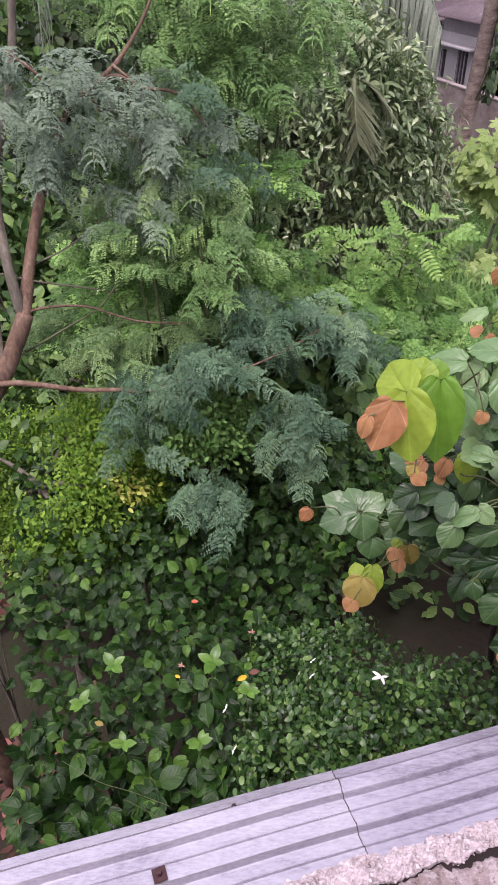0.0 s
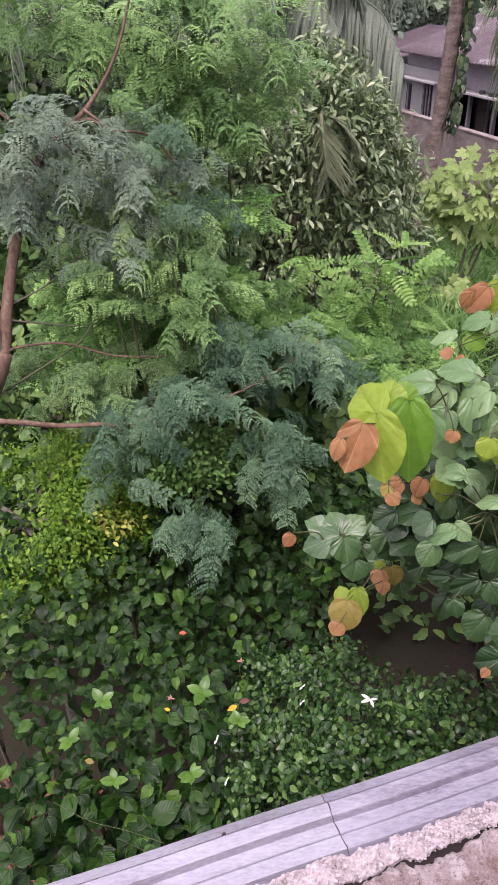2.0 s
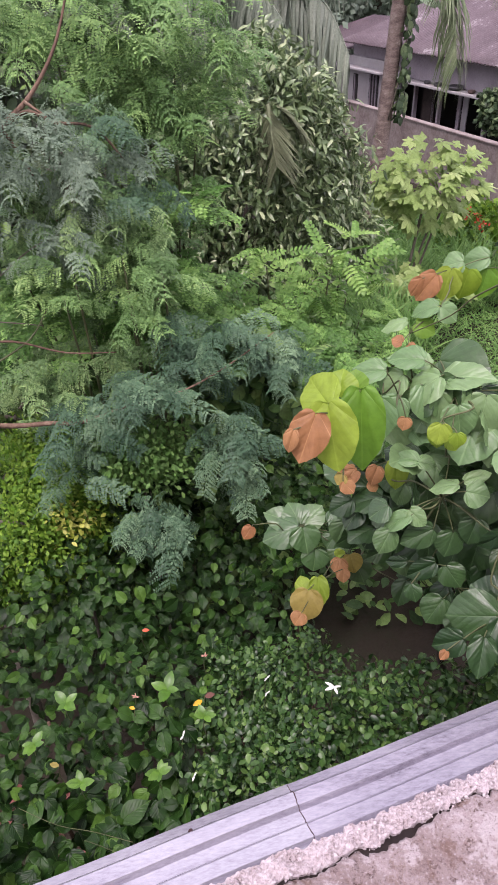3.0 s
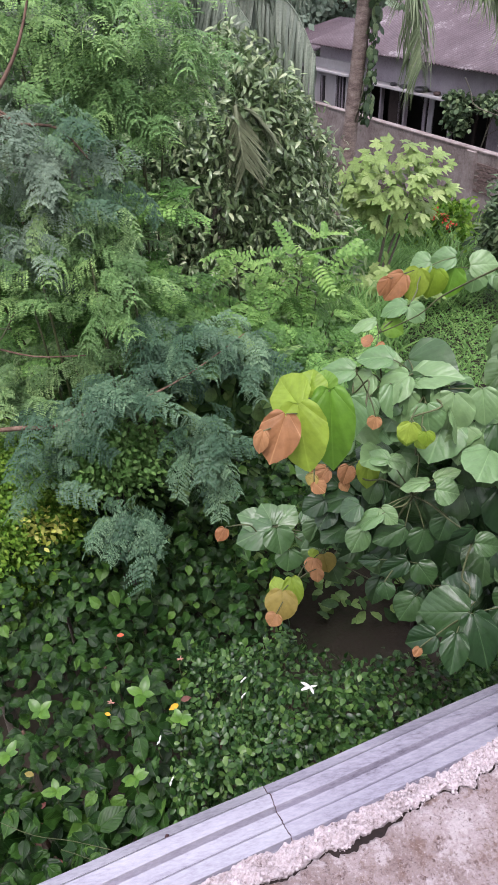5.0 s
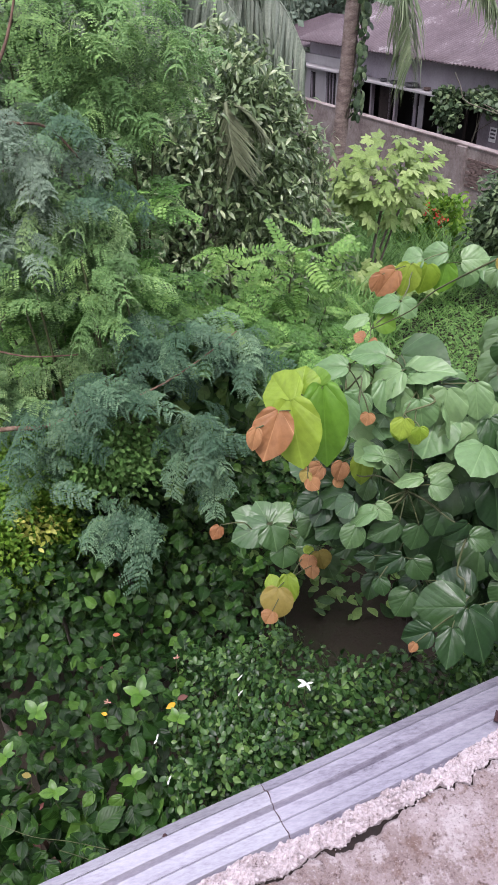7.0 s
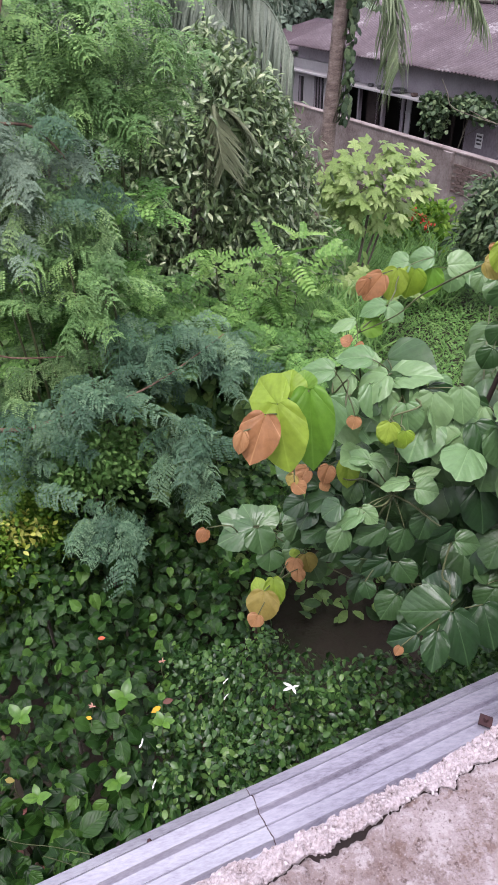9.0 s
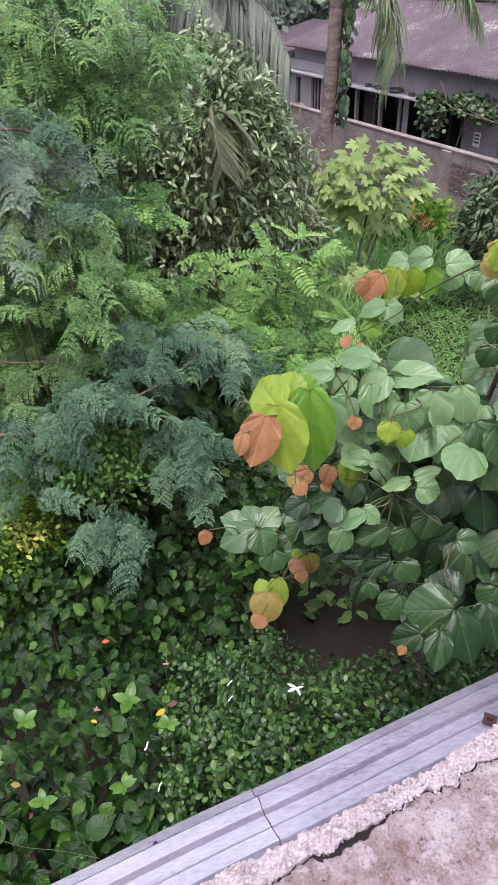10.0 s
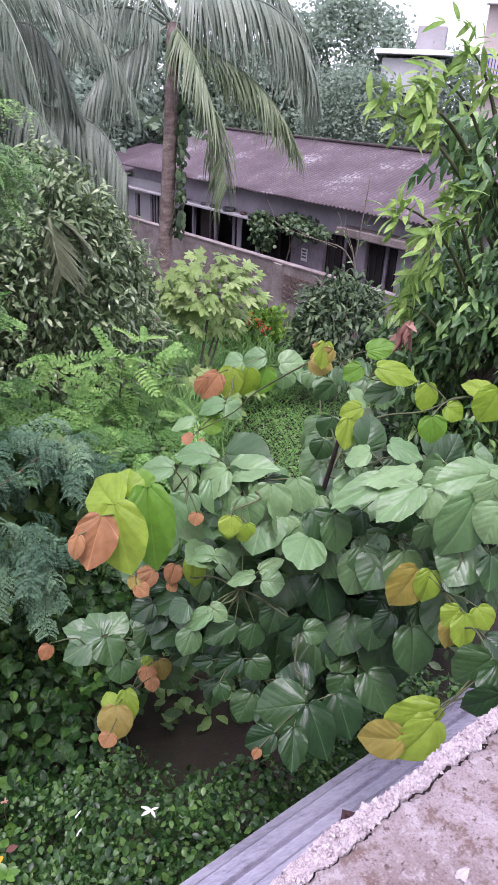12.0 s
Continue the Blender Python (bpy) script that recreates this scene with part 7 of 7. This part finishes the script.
shoot((1.672, 1.650, 4.754), (1.794, 1.372, 4.862))
heart("heart_pale", (1.840, 1.422, 4.883), (1.653, 1.437, 4.884), 0.118, (1.794, 1.372, 4.862))
heart("heart_pale", (1.724, 1.348, 4.862), (1.627, 1.294, 4.684), 0.167, (1.794, 1.372, 4.862))
heart("heart_pale", (1.779, 1.332, 4.919), (1.737, 1.309, 4.831), 0.109, (1.794, 1.372, 4.862))
heart("heart_pale", (1.754, 1.265, 4.864), (1.685, 1.256, 4.765), 0.126, (1.794, 1.372, 4.862))
shoot((1.165, 1.802, 4.336), (0.993, 1.831, 4.251))
heart("heart_green", (0.976, 1.830, 4.304), (0.902, 1.825, 4.268), 0.093, (0.993, 1.831, 4.251))
heart("heart_green", (0.971, 1.771, 4.238), (0.920, 1.726, 4.173), 0.083, (0.993, 1.831, 4.251))
shoot((1.027, 2.098, 4.714), (0.998, 1.906, 4.726))
heart("heart_pale", (0.940, 1.894, 4.830), (0.832, 1.926, 4.826), 0.085, (0.998, 1.906, 4.726))
heart("heart_red", (1.015, 1.858, 4.661), (1.000, 1.838, 4.623), 0.050, (0.998, 1.906, 4.726))
shoot((1.025, 2.387, 3.517), (0.873, 2.296, 3.458))
heart("heart_olive", (0.794, 2.232, 3.477), (0.745, 2.132, 3.381), 0.141, (0.873, 2.296, 3.458))
heart("heart_lime", (0.783, 2.255, 3.441), (0.770, 2.314, 3.493), 0.072, (0.873, 2.296, 3.458))
heart("heart_lime", (0.849, 2.279, 3.505), (0.848, 2.177, 3.413), 0.093, (0.873, 2.296, 3.458))
heart("heart_red", (0.743, 2.148, 3.420), (0.703, 2.112, 3.384), 0.076, (0.873, 2.296, 3.458))
heart("heart_red", (0.981, 2.311, 3.500), (0.976, 2.264, 3.455), 0.067, (0.873, 2.296, 3.458))
heart("heart_lime", (0.966, 2.372, 3.526), (1.010, 2.381, 3.548), 0.067, (0.873, 2.296, 3.458))
shoot((1.324, 1.617, 4.284), (1.258, 1.482, 4.018))
heart("heart_dark", (1.319, 1.520, 4.045), (1.229, 1.612, 4.074), 0.171, (1.258, 1.482, 4.018))
heart("heart_dark", (1.274, 1.474, 4.053), (1.112, 1.530, 4.019), 0.163, (1.258, 1.482, 4.018))
heart("heart_dark", (1.274, 1.454, 4.065), (1.289, 1.299, 3.963), 0.125, (1.258, 1.482, 4.018))
heart("heart_dark", (1.399, 1.471, 4.052), (1.399, 1.342, 3.959), 0.128, (1.258, 1.482, 4.018))
heart("heart_dark", (1.198, 1.411, 4.035), (1.150, 1.317, 3.947), 0.094, (1.258, 1.482, 4.018))
heart("heart_dark", (1.134, 1.429, 4.018), (1.033, 1.438, 3.982), 0.094, (1.258, 1.482, 4.018))
heart("heart_red", (1.067, 1.407, 4.000), (1.043, 1.389, 3.978), 0.033, (1.258, 1.482, 4.018))
shoot((1.794, 1.372, 4.862), (1.659, 1.328, 4.530))
heart("heart_dark", (1.616, 1.557, 4.492), (1.565, 1.528, 4.416), 0.081, (1.659, 1.328, 4.530))
heart("heart_olive", (1.605, 1.406, 4.582), (1.508, 1.381, 4.469), 0.126, (1.659, 1.328, 4.530))
heart("heart_lime", (1.635, 1.381, 4.586), (1.593, 1.335, 4.501), 0.084, (1.659, 1.328, 4.530))
heart("heart_dark", (1.671, 1.348, 4.589), (1.712, 1.282, 4.569), 0.095, (1.659, 1.328, 4.530))
heart("heart_lime", (1.632, 1.224, 4.553), (1.577, 1.223, 4.501), 0.085, (1.659, 1.328, 4.530))
heart("heart_lime", (1.625, 1.196, 4.555), (1.591, 1.137, 4.475), 0.077, (1.659, 1.328, 4.530))
heart("heart_lime", (1.677, 1.202, 4.563), (1.685, 1.142, 4.520), 0.074, (1.659, 1.328, 4.530))
heart("heart_olive", (1.620, 1.227, 4.528), (1.569, 1.185, 4.446), 0.067, (1.659, 1.328, 4.530))
heart("heart_dark", (1.667, 1.136, 4.498), (1.699, 1.069, 4.479), 0.093, (1.659, 1.328, 4.530))
shoot((1.025, 2.387, 3.517), (0.904, 2.535, 3.568))
heart("heart_green", (0.822, 2.554, 3.604), (0.787, 2.635, 3.688), 0.130, (0.904, 2.535, 3.568))
heart("heart_green", (0.842, 2.548, 3.602), (0.940, 2.595, 3.681), 0.125, (0.904, 2.535, 3.568))
heart("heart_green", (0.810, 2.552, 3.599), (0.656, 2.630, 3.656), 0.136, (0.904, 2.535, 3.568))
heart("heart_green", (0.808, 2.518, 3.622), (0.620, 2.508, 3.576), 0.146, (0.904, 2.535, 3.568))
heart("heart_green", (0.821, 2.483, 3.647), (0.830, 2.391, 3.553), 0.150, (0.904, 2.535, 3.568))
heart("heart_green", (0.968, 2.558, 3.587), (1.046, 2.559, 3.613), 0.126, (0.904, 2.535, 3.568))
heart("heart_green", (0.987, 2.483, 3.572), (0.936, 2.445, 3.518), 0.125, (0.904, 2.535, 3.568))
heart("heart_green", (0.874, 2.426, 3.540), (0.851, 2.355, 3.466), 0.134, (0.904, 2.535, 3.568))
heart("heart_green", (1.023, 2.424, 3.523), (0.963, 2.369, 3.452), 0.130, (0.904, 2.535, 3.568))
shoot((1.762, 2.445, 4.910), (1.423, 2.882, 4.433))
heart("heart_red", (1.359, 2.803, 4.429), (1.317, 2.829, 4.448), 0.065, (1.423, 2.882, 4.433))
heart("heart_red", (1.383, 2.791, 4.424), (1.409, 2.768, 4.401), 0.060, (1.423, 2.882, 4.433))
heart("heart_pale", (1.416, 2.917, 4.484), (1.295, 2.948, 4.458), 0.084, (1.423, 2.882, 4.433))
heart("heart_mid", (1.454, 2.898, 4.477), (1.538, 2.844, 4.442), 0.101, (1.423, 2.882, 4.433))
shoot((0.998, 1.906, 4.726), (0.742, 1.685, 4.807))
heart("heart_red", (0.636, 1.597, 4.891), (0.572, 1.529, 4.775), 0.113, (0.742, 1.685, 4.807))
heart("heart_red", (0.565, 1.570, 4.863), (0.540, 1.538, 4.813), 0.042, (0.742, 1.685, 4.807))
heart("heart_lime", (0.682, 1.646, 4.890), (0.682, 1.528, 4.725), 0.142, (0.742, 1.685, 4.807))
heart("heart_mid", (0.798, 1.707, 4.885), (0.777, 1.570, 4.682), 0.131, (0.742, 1.685, 4.807))
heart("heart_lime", (0.698, 1.682, 4.857), (0.651, 1.812, 4.896), 0.129, (0.742, 1.685, 4.807))
heart("heart_lime", (0.738, 1.730, 4.854), (0.759, 1.768, 4.927), 0.102, (0.742, 1.685, 4.807))
heart("heart_mid", (0.797, 1.750, 4.856), (0.803, 1.782, 4.912), 0.076, (0.742, 1.685, 4.807))
heart("heart_pale", (0.877, 1.750, 4.819), (0.885, 1.678, 4.718), 0.088, (0.742, 1.685, 4.807))
heart("heart_olive", (0.717, 1.566, 4.686), (0.693, 1.553, 4.662), 0.037, (0.742, 1.685, 4.807))
heart("heart_red", (0.713, 1.554, 4.670), (0.740, 1.525, 4.645), 0.043, (0.742, 1.685, 4.807))
shoot((1.423, 2.882, 4.433), (1.582, 2.921, 4.536))
heart("heart_pale", (1.555, 2.894, 4.555), (1.437, 2.933, 4.535), 0.101, (1.582, 2.921, 4.536))
heart("heart_pale", (1.568, 2.888, 4.556), (1.637, 2.833, 4.508), 0.101, (1.582, 2.921, 4.536))
shoot((1.659, 1.328, 4.530), (1.575, 1.037, 4.556))
heart("heart_dark", (1.555, 1.007, 4.576), (1.459, 1.017, 4.499), 0.130, (1.575, 1.037, 4.556))
shoot((0.904, 2.535, 3.568), (0.589, 2.515, 3.673))
heart("heart_red", (0.569, 2.485, 3.693), (0.524, 2.449, 3.648), 0.060, (0.589, 2.515, 3.673))
shoot((1.575, 1.037, 4.556), (1.431, 0.999, 4.474))
heart("heart_olive", (1.267, 0.989, 4.411), (1.165, 1.046, 4.386), 0.094, (1.431, 0.999, 4.474))
heart("heart_lime", (1.386, 0.996, 4.471), (1.247, 1.042, 4.406), 0.068, (1.431, 0.999, 4.474))
heart("heart_lime", (1.356, 0.971, 4.460), (1.240, 0.952, 4.370), 0.104, (1.431, 0.999, 4.474))
heart("heart_dark", (1.506, 0.917, 4.545), (1.417, 0.941, 4.486), 0.100, (1.431, 0.999, 4.474))
heart("heart_dark", (1.538, 0.973, 4.582), (1.518, 0.888, 4.508), 0.118, (1.431, 0.999, 4.474))
shoot((1.582, 2.921, 4.536), (1.740, 3.146, 4.625))
heart("heart_red", (1.619, 3.100, 4.629), (1.516, 3.089, 4.509), 0.117, (1.740, 3.146, 4.625))
heart("heart_red", (1.554, 3.117, 4.606), (1.502, 3.102, 4.524), 0.076, (1.740, 3.146, 4.625))
heart("heart_lime", (1.702, 3.116, 4.645), (1.650, 3.074, 4.496), 0.130, (1.740, 3.146, 4.625))
heart("heart_lime", (1.789, 3.107, 4.638), (1.750, 3.065, 4.499), 0.137, (1.740, 3.146, 4.625))
heart("heart_pale", (1.766, 3.132, 4.670), (1.668, 3.166, 4.644), 0.120, (1.740, 3.146, 4.625))
heart("heart_pale", (1.893, 3.122, 4.684), (1.768, 3.172, 4.655), 0.121, (1.740, 3.146, 4.625))
shoot((1.740, 3.146, 4.625), (2.012, 3.138, 4.600))
heart("heart_mid", (1.887, 3.104, 4.634), (1.848, 3.062, 4.494), 0.139, (2.012, 3.138, 4.600))
heart("heart_pale", (1.983, 3.125, 4.632), (2.104, 3.065, 4.655), 0.135, (2.012, 3.138, 4.600))
heart("heart_pale", (2.094, 3.102, 4.611), (2.193, 3.018, 4.558), 0.149, (2.012, 3.138, 4.600))
heart("heart_pale", (2.006, 3.101, 4.605), (1.981, 3.070, 4.505), 0.123, (2.012, 3.138, 4.600))


def rosette(mat, root, n, reach, size):
    """A whorl of leaves round a twig's end: stalks radiate, blades hang outwards and down."""
    c = np.array(root, float)
    join = leader(np.clip(c[2] - 0.12, 3.0, 5.0))
    shoot(join, c, 0.005)
    for k in range(n):
        a = k * 2.4 + hib_rng.uniform(0, 0.5)
        out = np.array((math.cos(a), math.sin(a) * 0.8 - 0.25, 0.0))
        q = math.sqrt((k + 0.5) / n)
        b = c + out * reach * q + np.array((0, 0, reach * 0.45 * (1 - q) + hib_rng.normal(0, 0.02)))
        y = unit(out * 0.7 + np.array((0, -0.1, -0.35 - 0.75 * q)) + hib_rng.normal(0, 0.16, 3))
        face = unit(out * 0.45 + np.array((-0.1, -0.45, 0.75)) + hib_rng.normal(0, 0.16, 3))
        single("leaf", heart_mesh(mat, hib_rng.randint(0, 5)), b, y, face, size * hib_rng.uniform(0.7, 1.2), hib, hib_rng.uniform(0.9, 1.12))
        stem("leaf_stalk", [b, b * 0.5 + c * 0.5 + np.array([0, 0, 0.01]), c], 0.002, 0.0025, M["twig_green"], hib, 5)


# low inner whorls take heart_dark, so their colour already holds the shade
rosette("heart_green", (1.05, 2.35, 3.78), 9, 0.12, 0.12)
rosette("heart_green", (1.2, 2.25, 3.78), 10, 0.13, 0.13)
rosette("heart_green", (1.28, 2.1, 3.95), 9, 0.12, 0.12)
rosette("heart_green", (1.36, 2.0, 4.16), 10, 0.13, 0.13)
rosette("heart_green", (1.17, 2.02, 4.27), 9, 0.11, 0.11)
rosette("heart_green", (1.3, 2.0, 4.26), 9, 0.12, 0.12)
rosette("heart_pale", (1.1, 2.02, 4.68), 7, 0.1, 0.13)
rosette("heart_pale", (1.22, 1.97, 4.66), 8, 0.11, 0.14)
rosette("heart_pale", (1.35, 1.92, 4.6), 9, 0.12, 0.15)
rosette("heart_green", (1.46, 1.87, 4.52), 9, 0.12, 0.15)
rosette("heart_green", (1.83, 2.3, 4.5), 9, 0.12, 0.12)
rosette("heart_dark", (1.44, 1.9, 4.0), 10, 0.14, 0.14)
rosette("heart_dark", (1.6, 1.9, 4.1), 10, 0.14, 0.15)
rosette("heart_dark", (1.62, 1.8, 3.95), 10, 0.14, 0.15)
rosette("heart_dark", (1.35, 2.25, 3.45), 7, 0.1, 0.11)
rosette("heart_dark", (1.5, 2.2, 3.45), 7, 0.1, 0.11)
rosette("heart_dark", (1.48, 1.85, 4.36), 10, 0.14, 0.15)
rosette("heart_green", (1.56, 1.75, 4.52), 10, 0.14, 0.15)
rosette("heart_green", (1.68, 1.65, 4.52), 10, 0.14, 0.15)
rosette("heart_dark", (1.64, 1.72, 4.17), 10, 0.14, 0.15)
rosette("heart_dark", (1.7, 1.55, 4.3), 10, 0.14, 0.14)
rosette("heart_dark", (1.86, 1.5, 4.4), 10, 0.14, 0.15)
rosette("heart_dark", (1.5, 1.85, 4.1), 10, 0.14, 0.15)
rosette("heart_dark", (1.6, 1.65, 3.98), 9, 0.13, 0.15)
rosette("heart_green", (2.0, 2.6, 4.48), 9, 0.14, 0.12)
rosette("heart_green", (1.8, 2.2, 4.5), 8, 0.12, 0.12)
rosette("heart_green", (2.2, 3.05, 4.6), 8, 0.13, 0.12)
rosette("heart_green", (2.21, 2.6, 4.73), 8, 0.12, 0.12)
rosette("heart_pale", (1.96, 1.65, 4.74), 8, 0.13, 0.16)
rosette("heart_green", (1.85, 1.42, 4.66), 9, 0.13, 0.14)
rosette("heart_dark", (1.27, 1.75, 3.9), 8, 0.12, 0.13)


def hib_wood():
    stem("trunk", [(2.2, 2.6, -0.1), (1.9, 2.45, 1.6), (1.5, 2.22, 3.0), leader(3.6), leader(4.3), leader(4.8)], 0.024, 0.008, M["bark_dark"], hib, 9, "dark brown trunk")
    # inner crown leaves, mostly in the dark tone that carries the crown's shade
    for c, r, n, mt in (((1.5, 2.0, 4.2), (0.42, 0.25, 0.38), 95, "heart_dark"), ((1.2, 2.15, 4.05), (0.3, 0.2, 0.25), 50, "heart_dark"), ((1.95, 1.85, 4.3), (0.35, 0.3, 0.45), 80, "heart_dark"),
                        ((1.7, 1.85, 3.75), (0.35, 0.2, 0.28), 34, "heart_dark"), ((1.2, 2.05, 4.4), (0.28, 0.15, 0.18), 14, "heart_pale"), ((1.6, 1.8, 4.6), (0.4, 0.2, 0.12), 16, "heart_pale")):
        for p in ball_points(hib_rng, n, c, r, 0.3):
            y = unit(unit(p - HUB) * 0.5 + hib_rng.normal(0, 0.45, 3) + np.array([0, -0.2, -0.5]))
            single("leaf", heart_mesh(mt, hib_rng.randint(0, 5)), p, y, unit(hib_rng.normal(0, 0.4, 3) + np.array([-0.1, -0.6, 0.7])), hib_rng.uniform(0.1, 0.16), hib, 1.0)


hib_wood()
